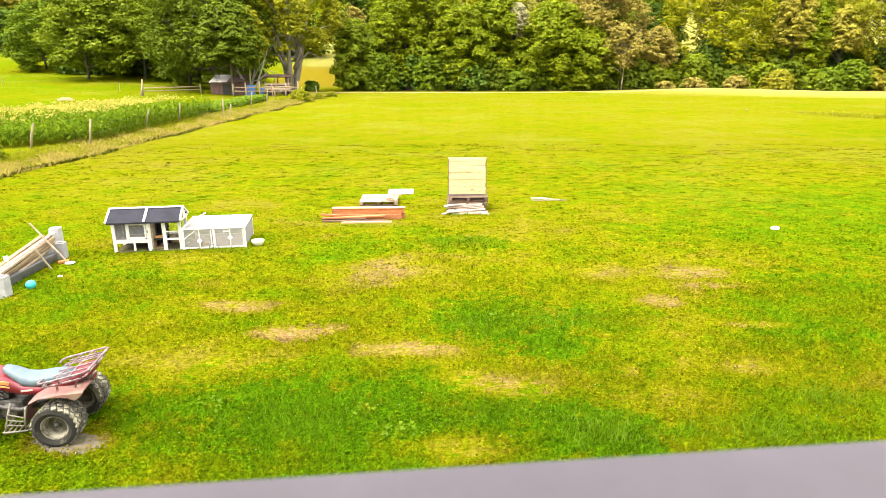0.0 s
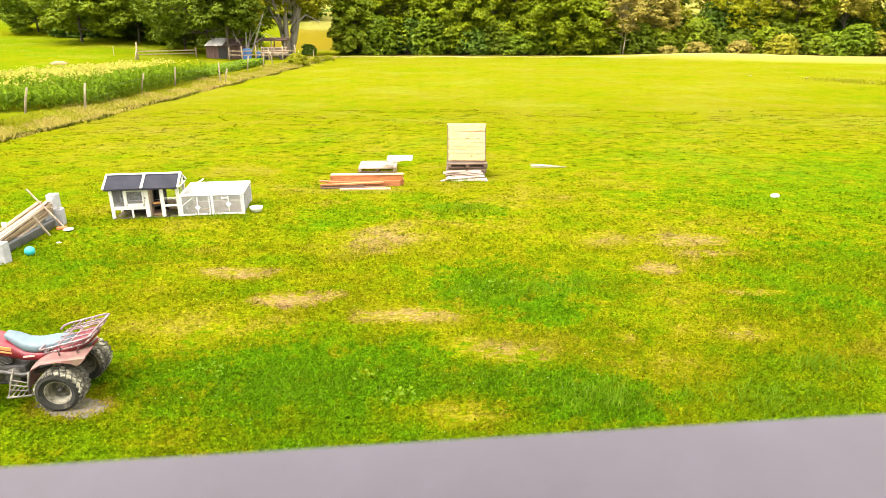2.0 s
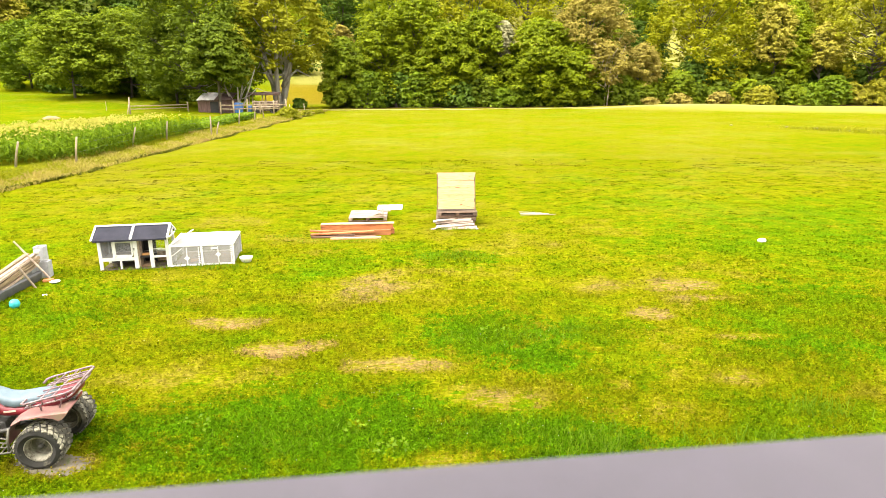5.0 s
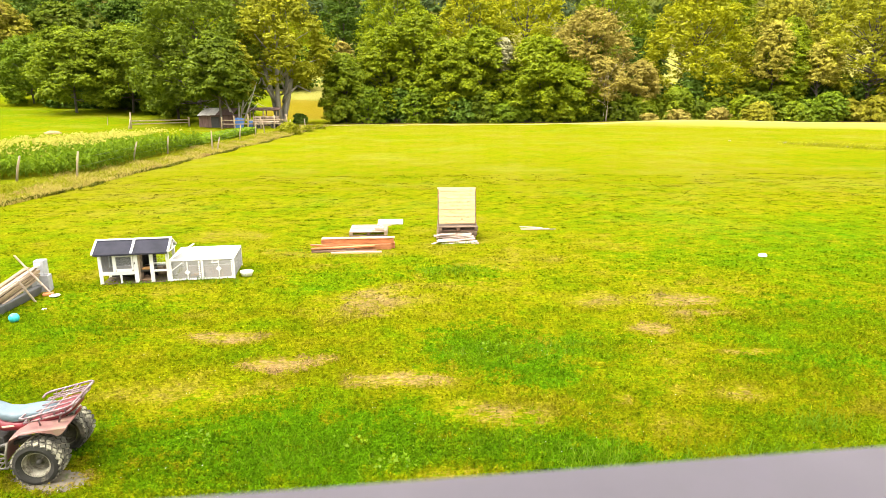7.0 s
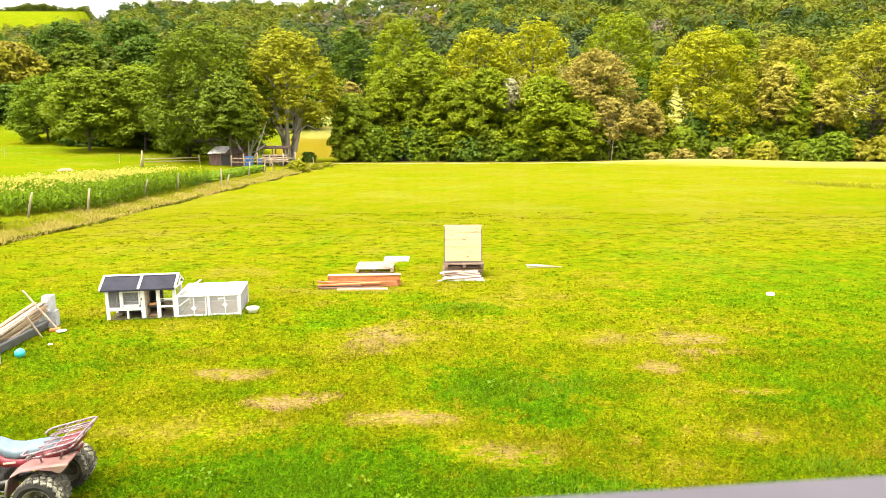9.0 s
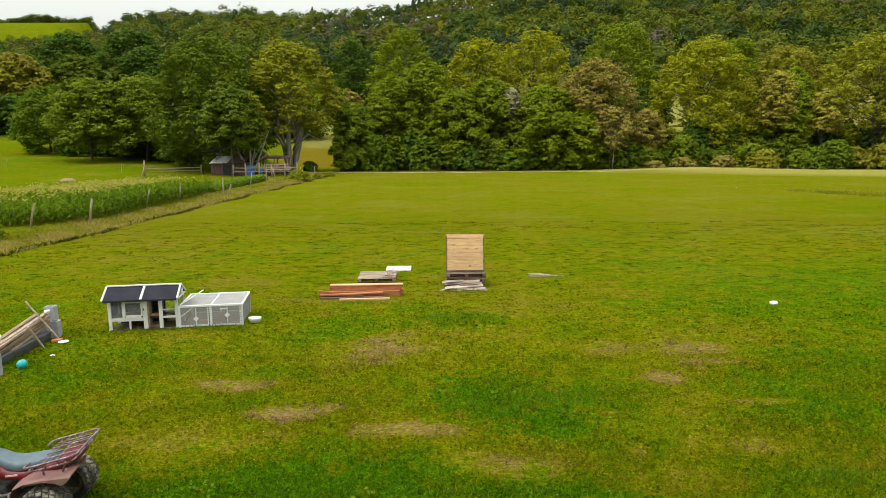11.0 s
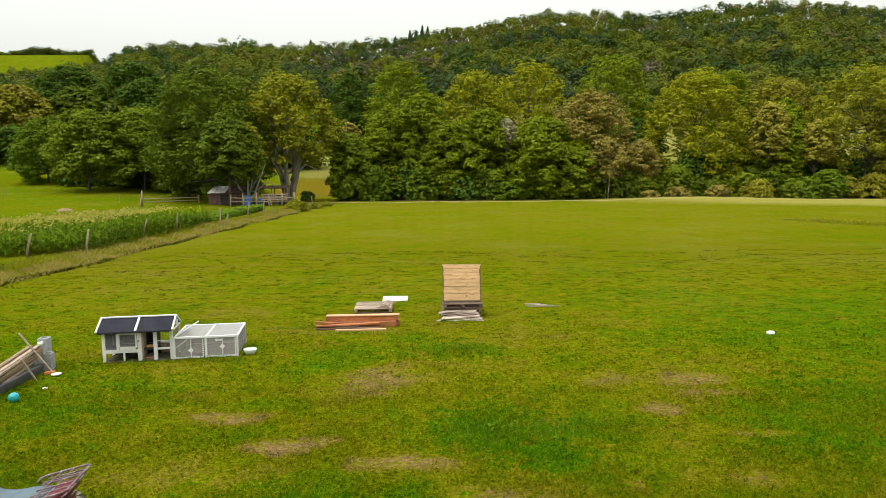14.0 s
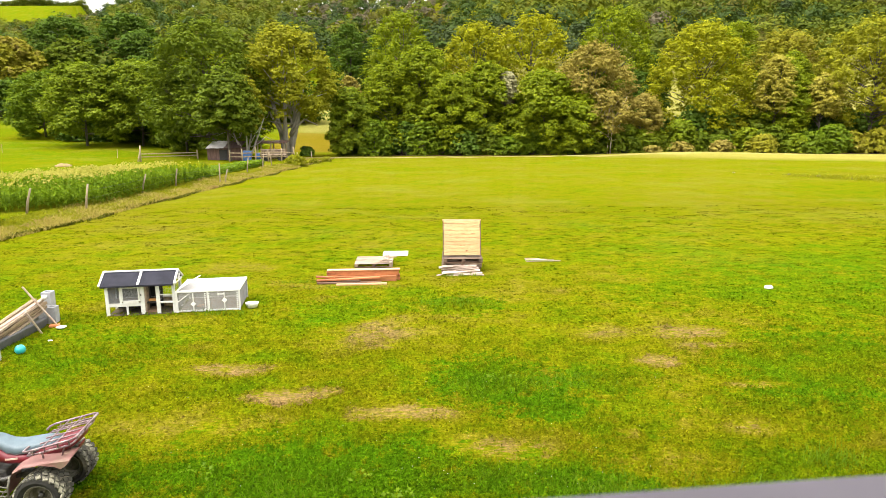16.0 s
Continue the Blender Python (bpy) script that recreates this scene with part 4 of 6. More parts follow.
def build_far_woods():
    """The wooded hill: thousands of crowns, too far to count."""
    rng = np.random.default_rng(9)
    kinds = ("far_dark", "far_mid", "far_yellow", "far_grey", "far_blue", "far_light", "far_olive")
    spots = {k: [] for k in kinds}
    yy = 150.0
    while yy < 440:
        pitch_ = 7.0 + (yy - 150) * 0.006
        for xx in np.arange(-0.88 * yy, 0.88 * yy, pitch_):
            x, y = xx + rng.uniform(-2.6, 2.6), yy + rng.uniform(-2.6, 2.6)
            u = x / y
            if u > -0.42 and y < (160 if u > 0 else 182):
                continue
            m = 1.3 * noise.noise(Vector((x * 0.018, y * 0.018, 3.0))) + 0.5 * noise.noise(Vector((x * 0.05, y * 0.05, 9.0))) + rng.normal(0, 0.34)
            grey = -0.22 < u < 0.03 and 255 < y < 395 and rng.random() < 0.62
            k = "far_grey" if grey or rng.random() < 0.02 else "far_olive" if rng.random() < 0.08 else "far_yellow" if m > 0.62 else "far_light" if m > 0.26 else "far_mid" if m > -0.18 else "far_dark" if m > -0.55 else "far_blue"
            spots[k].append((x, y, rng.uniform(8, 15) * (0.8 if grey else 1.0), rng.uniform(6.5, 12.0) * (0.55 if grey else 1.0)))
        yy += pitch_ * 0.95
    for k in range(560):  # crest of the grassy hill
        y = rng.uniform(760, 830)
        u = rng.uniform(-0.80, -0.48)
        spots[("far_mid", "far_light", "far_mid")[k % 3]].append((u * y, y, rng.uniform(7, 11) + 3 * math.sin(u * 60), rng.uniform(9, 14)))
    for k in range(46):  # saddle between the two hills
        y = rng.uniform(425, 470)
        spots[kinds[k % 2]].append((rng.uniform(-0.60, -0.47) * y, y, rng.uniform(9, 15), rng.uniform(8, 12)))
    for k in kinds:
        s = np.array(spots[k])
        lobes, per = 8, 27
        n = len(s)
        x, y, h, w = (np.repeat(s[:, j], lobes) for j in range(4))
        o = rng.normal(0, 1, (n * lobes, 3))
        o /= np.linalg.norm(o, axis=1, keepdims=True)
        o[:, 2] = np.abs(o[:, 2]) * 1.15 - 0.35
        mid = np.stack([x + o[:, 0] * w * 0.30, y + o[:, 1] * w * 0.30, height(x, y) + h * 0.58 + o[:, 2] * h * 0.28], -1)
        rad = w * rng.uniform(0.17, 0.27, n * lobes)
        d = rng.normal(0, 1, (n * lobes * per, 3))
        d /= np.linalg.norm(d, axis=1, keepdims=True)
        d[:, 2] = np.where(d[:, 2] < -0.3, -d[:, 2], d[:, 2])
        c = np.repeat(mid, per, 0) + d * (np.repeat(rad, per) * rng.uniform(0.86, 1.06, len(d)))[:, None]
        v, f = leaf_quads(c, d + np.repeat(o, per, 0) * 0.7 + np.array([0, 0, 0.3]), 0.78, rng, 1.3, 0.14, True)
        if k == "far_blue":  # a few pointed conifers on the ridge
            for u, cy, tall in ((-0.037, 418, 13), (-0.028, 421, 12), (-0.018, 416, 14.5), (-0.010, 420, 13), (-0.19, 416, 12.5), (-0.06, 414, 11), (0.02, 415, 11)):
                zz = rng.random(420) ** 0.8
                ang = rng.uniform(0, 2 * math.pi, 420)
                out = (1 - zz) * 4.2 * rng.uniform(0.7, 1.1, 420)
                cone = np.stack([u * cy + out * np.cos(ang), cy + out * np.sin(ang), float(height(u * cy, cy)) + 1 + zz * tall], -1)
                v3, f3 = leaf_quads(cone, np.stack([np.cos(ang), np.sin(ang), 0.5 + 0 * ang], -1), 0.8, rng, 1.3, 0.2, True)
                f = np.concatenate([f, f3 + len(v)])
                v = np.concatenate([v, v3])
        ob = quick_mesh("far_woods", v, f, k)
        tagged(ob, {"far_dark": "dark green trees", "far_mid": "green trees", "far_yellow": "yellow-green trees", "far_grey": "bare grey-brown trees", "far_blue": "deep bluish green trees", "far_light": "light green trees", "far_olive": "browning olive trees"}[k] + " massed on the distant wooded hill", "woods", kind="stuff")


def blades(rng, x, y, tall, wide, lean=0.45):
    """Bent grass blades, two faces each, as arrays."""
    n = len(x)
    z = height(x, y)
    a = rng.uniform(0, 2 * math.pi, n)
    side = np.stack([np.cos(a), np.sin(a), 0 * a], -1) * (wide * 0.5)[:, None]
    b = rng.uniform(0, 2 * math.pi, n)
    out = np.stack([np.cos(b), np.sin(b), 0 * b], -1) * (tall * lean * rng.uniform(0.2, 1.3, n))[:, None]
    root = np.stack([x, y, z - 0.005], -1)
    up = np.stack([0 * x, 0 * x, tall], -1)
    mid = root + up * 0.6 + out * 0.35
    v = np.stack([root - side, root + side, mid + side * 0.8, root + up + out, mid - side * 0.8], 1).reshape(-1, 3)
    k = np.arange(n) * 5
    f = np.concatenate([np.stack([k, k + 1, k + 2], -1), np.stack([k, k + 2, k + 4], -1), np.stack([k + 4, k + 2, k + 3], -1)])
    return v, f


def lushness(x, y):
    v = np.zeros_like(x)
    for cx, cy, rx, ry, k in (*WORN, *WORN_TOO, *LUSH):
        v -= k * np.clip(1.3 - ((x - cx) / rx) ** 2 - ((y - cy) / ry) ** 2, 0, 1)
    wave = 0.35 * np.sin(x * 1.7 + 2 * np.sin(y * 0.9)) * np.sin(y * 1.3 + np.sin(x * 1.1))
    return v + wave


def build_lawn():
    rng = np.random.default_rng(21)
    # denser and finer close to the house, thinning out into the field
    n = 165000
    y = (4.9 ** -0.2 - rng.random(n) * (4.9 ** -0.2 - 34.0 ** -0.2)) ** -5.0
    x = rng.uniform(-0.80, 0.80, n) * y
    lush = lushness(x, y)
    keep = (rng.random(n) < np.clip(0.66 + 0.42 * lush, 0.22, 1)) & (x > -15.6 + (y - 35) * 0.05) & (rng.random(n) < np.clip((21 - y) / 11, 0, 1))
    x, y, lush = x[keep], y[keep], lush[keep]
    n = len(x)
    t = np.interp(y, (5, 9, 14, 34), (0.046, 0.046, 0.036, 0.028)) * rng.uniform(0.45, 1.3, n) * np.clip(1 + 0.6 * lush, 0.45, 1.6)
    v, f = blades(rng, x, y, t, np.clip(0.0023 * y, 0.012, 0.034) * rng.uniform(0.6, 1.3, n), 1.7)
    vs, fs = [v], [f]
    ob = quick_mesh("lawn_grass", np.concatenate(vs), np.concatenate(fs), "blade")
    tagged(ob, "short green and yellowing grass blades of the lawn", "grass", kind="stuff")
    vs, fs, base = [], [], 0
    for y0, y1, per, size in ((4.9, 8.0, 1900, 0.025), (8.0, 12.0, 760, 0.032), (12.0, 18.0, 260, 0.042)):
        w = 0.78 * y1 + 0.6
        n = int((y1 - y0) * 2 * w * per)
        x, y = rng.uniform(-w, w, n), rng.uniform(y0, y1, n)
        keep = (np.abs(x) < 0.78 * y + 0.6) & (rng.random(n) < np.clip(0.55 + 0.55 * lushness(x, y), 0.06, 1) * np.clip((18 - y) / 7, 0, 1))
        x, y = x[keep], y[keep]
        c = np.stack([x, y, rng.uniform(0.015, 0.06, len(x)) * np.clip(1.5 - y / 14, 0.3, 1)], -1)
        v, f = leaf_quads(c, np.tile([0, -0.25, 1.0], (len(x), 1)), size, rng, 1.15)
        vs.append(v)
        fs.append(f + base)
        base += len(v)
    ob = quick_mesh("clover_leaves", np.concatenate(vs), np.concatenate(fs), "clover")
    tagged(ob, "small rounded clover leaves among the lawn grass", "clover", kind="stuff")
    # taller tufts
    vs, fs, base = [], [], 0
    for cx, cy, rx, ry, n, tall in ((2.0, 6.4, 0.7, 0.35, 520, 0.16), (1.0, 6.85, 1.2, 0.4, 600, 0.10), (3.9, 6.4, 0.9, 0.4, 400, 0.16), (-1.8, 6.7, 1.4, 0.6, 900, 0.10), (1.1, 9.6, 1.2, 0.6, 500, 0.10), (2.2, 9.9, 0.9, 0.4, 260, 0.09), (0.5, 14.6, 1.1, 0.5, 420, 0.10), (5.0, 7.2, 0.5, 0.3, 200, 0.16), (-6.6, 13.75, 1.0, 0.14, 150, 0.08), (-5.2, 13.95, 0.9, 0.14, 190, 0.10), (0.7, 17.3, 0.8, 0.12, 120, 0.12), (-3.7, 16.7, 1.3, 0.08, 170, 0.09), (-2.3, 16.1, 1.5, 0.10, 190, 0.08), (-4.9, 13.75, 0.7, 0.1, 120, 0.1)):
        x, y = cx + rng.normal(0, 0.5, n) * rx, cy + rng.normal(0, 0.5, n) * ry
        v, f = blades(rng, x, y, tall * rng.uniform(0.4, 1.2, n), np.full(n, 0.012), 0.7)
        vs.append(v)
        fs.append(f + base)
        base += len(v)
    ob = quick_mesh("tall_tufts", np.concatenate(vs), np.concatenate(fs), "weed")
    tagged(ob, "lush tufts of longer bright green grass", "grass", kind="stuff")
    # low tussocks scattered thinly over the open field
    n = 4000
    y = (12.5 ** -0.7 - rng.random(n) * (12.5 ** -0.7 - 33.0 ** -0.7)) ** (-1 / 0.7)
    x = rng.uniform(-0.78, 0.78, n) * y
    keep = (x > -15.9 + (y - 35) * 0.05) & (rng.random(n) < np.clip((y - 12) / 5, 0, 1))
    x, y = x[keep], y[keep]
    per = 10
    size = np.repeat(np.clip(0.0052 * y, 0.07, 0.20) * rng.uniform(0.5, 1.4, len(y)), per)
    bx = np.repeat(x, per) + rng.normal(0, 1.25, len(x) * per) * size
    by = np.repeat(y, per) + rng.normal(0, 0.35, len(x) * per) * size
    tall = rng.uniform(0.5, 1.2, len(bx)) * np.clip(0.2 * size + 0.008, 0.02, 0.045)
    v, f = blades(rng, bx, by, tall, np.clip(0.0022 * by, 0.02, 0.08), 0.9)
    tagged(quick_mesh("tussock", v, f, "tussock"), "low dark green tussocks in the mown field", "grass", kind="stuff")
    # white clover heads
    n = 160
    x, y = rng.uniform(-5, 5, n), rng.uniform(5.2, 10, n)
    c = np.stack([x, y, 0.06 + rng.uniform(0, 0.03, n)], -1)
    v, f = leaf_quads(c, np.tile([0, -0.5, 1.0], (n, 1)), 0.009, rng, 1.0)
    tagged(quick_mesh("clover_flowers", v, f, "petal"), "tiny white clover flowers among the grass", "flowers", kind="stuff")


def build_verge():
    """The unmown strip along the fence, dry and knee high."""
    rng = np.random.default_rng(31)
    n = 15000
    y = 22 + 62 * rng.random(n) ** 1.1
    edge = -15.7 + (y - 35) * 0.05
    depth = rng.random(n) ** 1.4
    x = edge - 0.1 - depth * (3.0 + 1.2 * np.sin(y * 0.4))
    tall = rng.uniform(0.10, 0.28, n) * (0.55 + 0.5 * np.sin(y * 0.9 + x) ** 2)
    v, f = blades(rng, x, y, tall, rng.uniform(0.03, 0.07, n), 1.2)
    tagged(quick_mesh("dry_verge_grass", v, f, "dry_stem"), "dry tan unmown grass along the fence", "grass", kind="stuff")
    n = 26000
    y = 22 + 55 * rng.random(n)
    x = -16.2 + (y - 35) * 0.05 - rng.random(n) * 3.6
    v, f = blades(rng, x, y, rng.uniform(0.06, 0.16, n), rng.uniform(0.04, 0.09, n), 1.6)
    tagged(quick_mesh("green_verge_grass", v, f, "verge_green"), "green unmown weeds along the fence", "grass", kind="stuff")
    # ragged weeds whose dark colour draws the shadow line at the mown edge
    n = 3400
    y = 22 + 58 * rng.random(n)
    x = -15.65 + (y - 35) * 0.05 + 0.25 * np.sin(y * 0.7) - np.abs(rng.normal(0, 0.24, n)) * (0.6 + 0.4 * np.sin(y * 2.3))
    keep = np.sin(y * 0.55) + 0.6 * np.sin(y * 1.7 + 1) > rng.uniform(-1.6, 0.9, n)
    x, y = x[keep], y[keep]
    v, f = blades(rng, x, y, rng.uniform(0.07, 0.20, len(x)), rng.uniform(0.04, 0.08, len(x)), 1.3)
    tagged(quick_mesh("edge_weeds", v, f, "edge_weed"), "ragged weeds along the mowing's edge, coloured dark for its shadow line", "weeds", kind="stuff")
    # weeds round the stones at the far side of the field
    n = 900
    f_ = rng.random(n) ** 0.7
    x, y = 29.5 + 5.5 * f_ + rng.normal(0, 0.8, n), 52.6 - 6.5 * f_ + rng.normal(0, 1.2, n)
    v, f = blades(rng, x, y, rng.uniform(0.05, 0.25, n) + 0.35 * (rng.random(n) < 0.12) * f_, rng.uniform(0.04, 0.08, n), 0.9)
    tagged(quick_mesh("stony_weeds", v, f, "verge_green"), "dry weeds round stones in the field", "grass", kind="stuff")


def build_corn():
    rng = np.random.default_rng(41)
    vs, fs, base, tv, tf, tbase = [], [], 0, [], [], 0
    spots = []
    for row in range(13):
        for y in np.arange(28.5, 53, 0.28):
            x = -18.7 - row * 0.72 - 0.02 * (y - 33) + rng.uniform(-0.1, 0.1)
            yy = y + rng.uniform(-0.12, 0.12)
            end = np.interp(x, (-28.5, -26.5, -24.5, -22.0, -19.0), (33.0, 37.0, 43.0, 47.5, 53.0))
            if yy < np.interp(x, (-26, -22.5, -18.5), (28.5, 30.8, 33.6)) or yy > end:
                continue
            spots.append((x, yy, rng.uniform(1.25, 1.55) if yy > 35.5 else rng.uniform(0.9, 1.3)))
    s = np.array(spots)
    z = height(s[:, 0], s[:, 1])
    count = len(s)
    for leaf in range(8):
        h = s[:, 2] * (0.12 + 0.1 * leaf) * rng.uniform(0.9, 1.1, count)
        ang = (leaf % 2) * math.pi + rng.normal(0.6, 0.7, count)
        d = np.stack([np.cos(ang), np.sin(ang), 0 * ang], -1)
        side = np.stack([-np.sin(ang), np.cos(ang), 0 * ang], -1) * 0.06
        long = rng.uniform(0.38, 0.6, count)
        root = np.stack([s[:, 0], s[:, 1], z + h], -1)
        rings = []
        for f, up, w in ((0.0, 0.0, 0.7), (0.35, 0.26, 1.0), (0.7, 0.26, 0.8), (1.0, 0.02, 0.1)):
            p = root + d * (long * f)[:, None] + np.array([0, 0, 1]) * (long * up)[:, None]
            rings += [p - side * w, p + side * w]
        v = np.stack(rings, 1).reshape(-1, 3)
        k = np.arange(count) * 8
        f = np.concatenate([np.stack([k + 2 * j, k + 2 * j + 1, k + 2 * j + 3, k + 2 * j + 2], -1) for j in range(3)])
        vs.append(v)
        fs.append(f + base)
        base += len(v)
    root = np.stack([s[:, 0], s[:, 1], z - 0.02], -1)
    ring = [root + np.array([math.cos(a), math.sin(a), 0]) * 0.016 for a in (0, 2.09, 4.19)]
    ring += [q + np.array([0, 0, 1]) * (s[:, 2] * 0.95)[:, None] for q in ring]
    v = np.stack(ring, 1).reshape(-1, 3)
    k = np.arange(count) * 6
    vs.append(v)
    fs.append(np.concatenate([np.stack([k + a, k + b, k + b + 3, k + a + 3], -1) for a, b in ((0, 1), (1, 2), (2, 0))]) + base)
    tagged(quick_mesh("corn_plants", np.concatenate(vs), np.concatenate(fs), "corn_leaf"), "rows of green maize plants behind the fence", "maize", kind="stuff")
    for j in range(9):
        c = np.stack([s[:, 0], s[:, 1], z + s[:, 2] * 0.98], -1) + rng.normal(0, 0.10, (count, 3)) * np.array([1, 1, 0.6]) + np.array([0, 0, 0.11])
        inside = np.minimum(-18.7 - s[:, 0], (s[:, 1] - np.interp(s[:, 0], (-26, -22.5, -18.5), (28.5, 30.8, 33.6))) / 2.5)
        far = rng.random(count) < np.clip((inside - 0.9) / 1.6, 0.02, 0.95)
        v, f = leaf_quads(c[far], np.tile([0.0, -1.0, 0.2], (int(far.sum()), 1)), 0.07, rng, 1.8)
        tv.append(v)
        tf.append(f + tbase)
        tbase += len(v)
    tagged(quick_mesh("corn_tassels", np.concatenate(tv), np.concatenate(tf), "corn_tassel"), "pale yellow tassels on top of the maize", "maize", kind="stuff")


def build_beans():
    rng = np.random.default_rng(51)
    n = 9000
    y = rng.uniform(51, 70, n)
    x = -18.9 - rng.random(n) * np.interp(y, (51, 60, 70), (3.2, 2.6, 1.6))
    c = np.stack([x, y, height(x, y) + rng.uniform(0.05, 0.6, n)], -1)
    v, f = leaf_quads(c, np.tile([0, -0.3, 1.0], (n, 1)), 0.16, rng, 1.2)
    tagged(quick_mesh("bean_plants", v, f, "corn_leaf"), "low bright green bean plants beside the maize", "crop", kind="stuff")


build_trees()
build_far_woods()
build_lawn()
build_verge()
build_corn()
build_beans()


# ---------------------------------------------------------------- quad bike
def build_wheel(parent, x, y, r, w, inner, outward):
    """A knobbly balloon tyre on a steel rim; outward: +1 or -1 along y."""
    bm = bmesh.new()
    prof = [(inner, -w * 0.36), (inner + 0.02, -w * 0.42), (r * 0.78, -w * 0.5), (r * 0.92, -w * 0.46), (r * 0.97, -w * 0.3), (r * 0.98, 0), (r * 0.97, w * 0.3), (r * 0.92, w * 0.46), (r * 0.78, w * 0.5), (inner + 0.02, w * 0.42), (inner, w * 0.36)]
    lathe(bm, prof, 36)
    tread = bmesh.new()
    for k in range(22):
        a = 2 * math.pi * k / 22
        for j, off in enumerate((-0.36, -0.12, 0.12, 0.36)):
            t = a + (0.09 if j in (1, 2) else -0.05)
            rr = r * (0.985 if j in (1, 2) else 0.965)
            box(tread, (0.046, w * 0.22, 0.014), Matrix.Rotation(-t, 4, "Y") @ pose(rr, w * off, 0, 0, (0, 0, 0, 0)[j], 0) @ Matrix.Rotation(radians(90), 4, "Y") @ pose(0, 0, 0, 0, 0, 30 if off > 0 else -30))
    tyre = part("tyre", bm, "tyre", parent, "muddy black knobbly tyre")
    tyre.matrix_basis = pose(x, y, r)
    part("tread", tread, "mud", tyre, "tread lugs caked with pale dried mud")
    bm = bmesh.new()
    o = outward
    lathe(bm, [(inner + 0.004, -w * 0.38), (inner + 0.012, -w * 0.40 * 1.0), (inner - 0.012, -w * 0.30), (inner - 0.018, w * 0.30), (inner + 0.012, w * 0.40), (inner + 0.004, w * 0.38)], 32)
    part("rim", bm, "rim", tyre, "dull steel wheel rim", True)
    bm = bmesh.new()
    lathe(bm, [(inner - 0.014, -o * w * 0.02), (inner * 0.66, -o * w * 0.06), (inner * 0.48, o * w * 0.04), (0.035, o * w * 0.06), (0.0005, o * w * 0.06)], 32)
    for k in range(4):
        a = math.pi / 4 + k * math.pi / 2
        lathe(bm, [(0.011, o * w * 0.08), (0.011, o * w * 0.17), (0.0005, o * w * 0.17)], 6, pose(math.cos(a) * inner * 0.33, 0, math.sin(a) * inner * 0.33))
    part("wheel_disc", bm, "rim_dirt", tyre, "dirty dished wheel disc", True)
    bm = bmesh.new()
    lathe(bm, [(0.030, o * w * 0.1), (0.028, o * w * 0.26), (0.0005, o * w * 0.27)], 14)
    part("hub", bm, "engine", tyre, "", True)
    return tyre


def fender(bm, x, z, r, y0, y1, a0, a1, lip=0.03, thick=0.012, steps=12):
    """A curved mudguard over a wheel, between two angles, from y0 to y1, with a turned-down lip."""
    rows = []
    for k in range(steps + 1):
        a = radians(a0 + (a1 - a0) * k / steps)
        c, s = math.cos(a), math.sin(a)
        s_ = math.copysign(abs(s) ** 0.6, s)
        rows.append([(x + c * (r - d), y, z + s_ * (r - d)) for y, d in ((y0, 0.0), ((y0 + y1) / 2, -0.008), (y1 * 0.9 + y0 * 0.1, 0.004), (y1, lip), (y1 * 0.985, lip + 0.002), (y1 * 0.88 + y0 * 0.12, thick + 0.004), (y0, thick))])
    vs = [[bm.verts.new(p) for p in row] for row in rows]
    for a, b in zip(vs, vs[1:]):
        for j in range(len(a)):
            bm.faces.new((a[j], a[(j + 1) % len(a)], b[(j + 1) % len(a)], b[j]))
    bm.faces.new(vs[0])
    bm.faces.new(vs[-1][::-1])
    bmesh.ops.recalc_face_normals(bm, faces=bm.faces[:])
    return bm


def skirt_fender(bm, profile, y0, y1, thick=0.012):
    """An angular mudguard: a bent plate from y0 to y1 with a skirt of changing depth on its outer edge."""
    rows = []
    for x, z, lip in profile:
        rows.append([(x, y0, z), (x, y0 * 0.1 + y1 * 0.9, z - 0.004), (x, y1, z - 0.018), (x, y1 * 1.01, z - lip), (x, y1 * 0.985, z - lip), (x, y1 * 0.97, z - 0.024), (x, y0, z - thick)])
    vs = [[bm.verts.new(p) for p in row] for row in rows]
    for a, b in zip(vs, vs[1:]):
        for j in range(len(a)):
            bm.faces.new((a[j], a[(j + 1) % len(a)], b[(j + 1) % len(a)], b[j]))
    bm.faces.new(vs[0])
    bm.faces.new(vs[-1][::-1])
    bmesh.ops.recalc_face_normals(bm, faces=bm.faces[:])
    return bm


def build_bare_patch():
    """Rutted bare earth where the back wheel stands, with a crumbly ragged rim."""
    rng = random.Random(77)
    bm = bmesh.new()
    rings = []
    ragged = [rng.uniform(0.8, 1.2) for _ in range(40)]
    for f, z in ((0.25, 0.016), (0.6, 0.018), (0.85, 0.012), (1.0, -0.004)):
        ring = []
        for k in range(40):
            a = 2 * math.pi * k / 40
            r = f * (1 + (ragged[k] - 1) * f)
            ring.append(bm.verts.new((math.cos(a) * 0.46 * r, math.sin(a) * 0.21 * r, z + rng.uniform(-0.004, 0.004))))
        rings.append(ring)
    bm.faces.new(rings[0])
    for a, b in zip(rings, rings[1:]):
        for k in range(40):
            bm.faces.new((a[k], b[k], b[(k + 1) % 40], a[(k + 1) % 40]))
    ob = mesh_object("bare_earth", bm, "dry_earth", None, True)
    ob.matrix_world = pose(-4.27, 6.27, 0, 0, 0, -8)
    tagged(ob, "bare grey-brown earth worn into the lawn under the quad bike", "bare earth", kind="stuff")


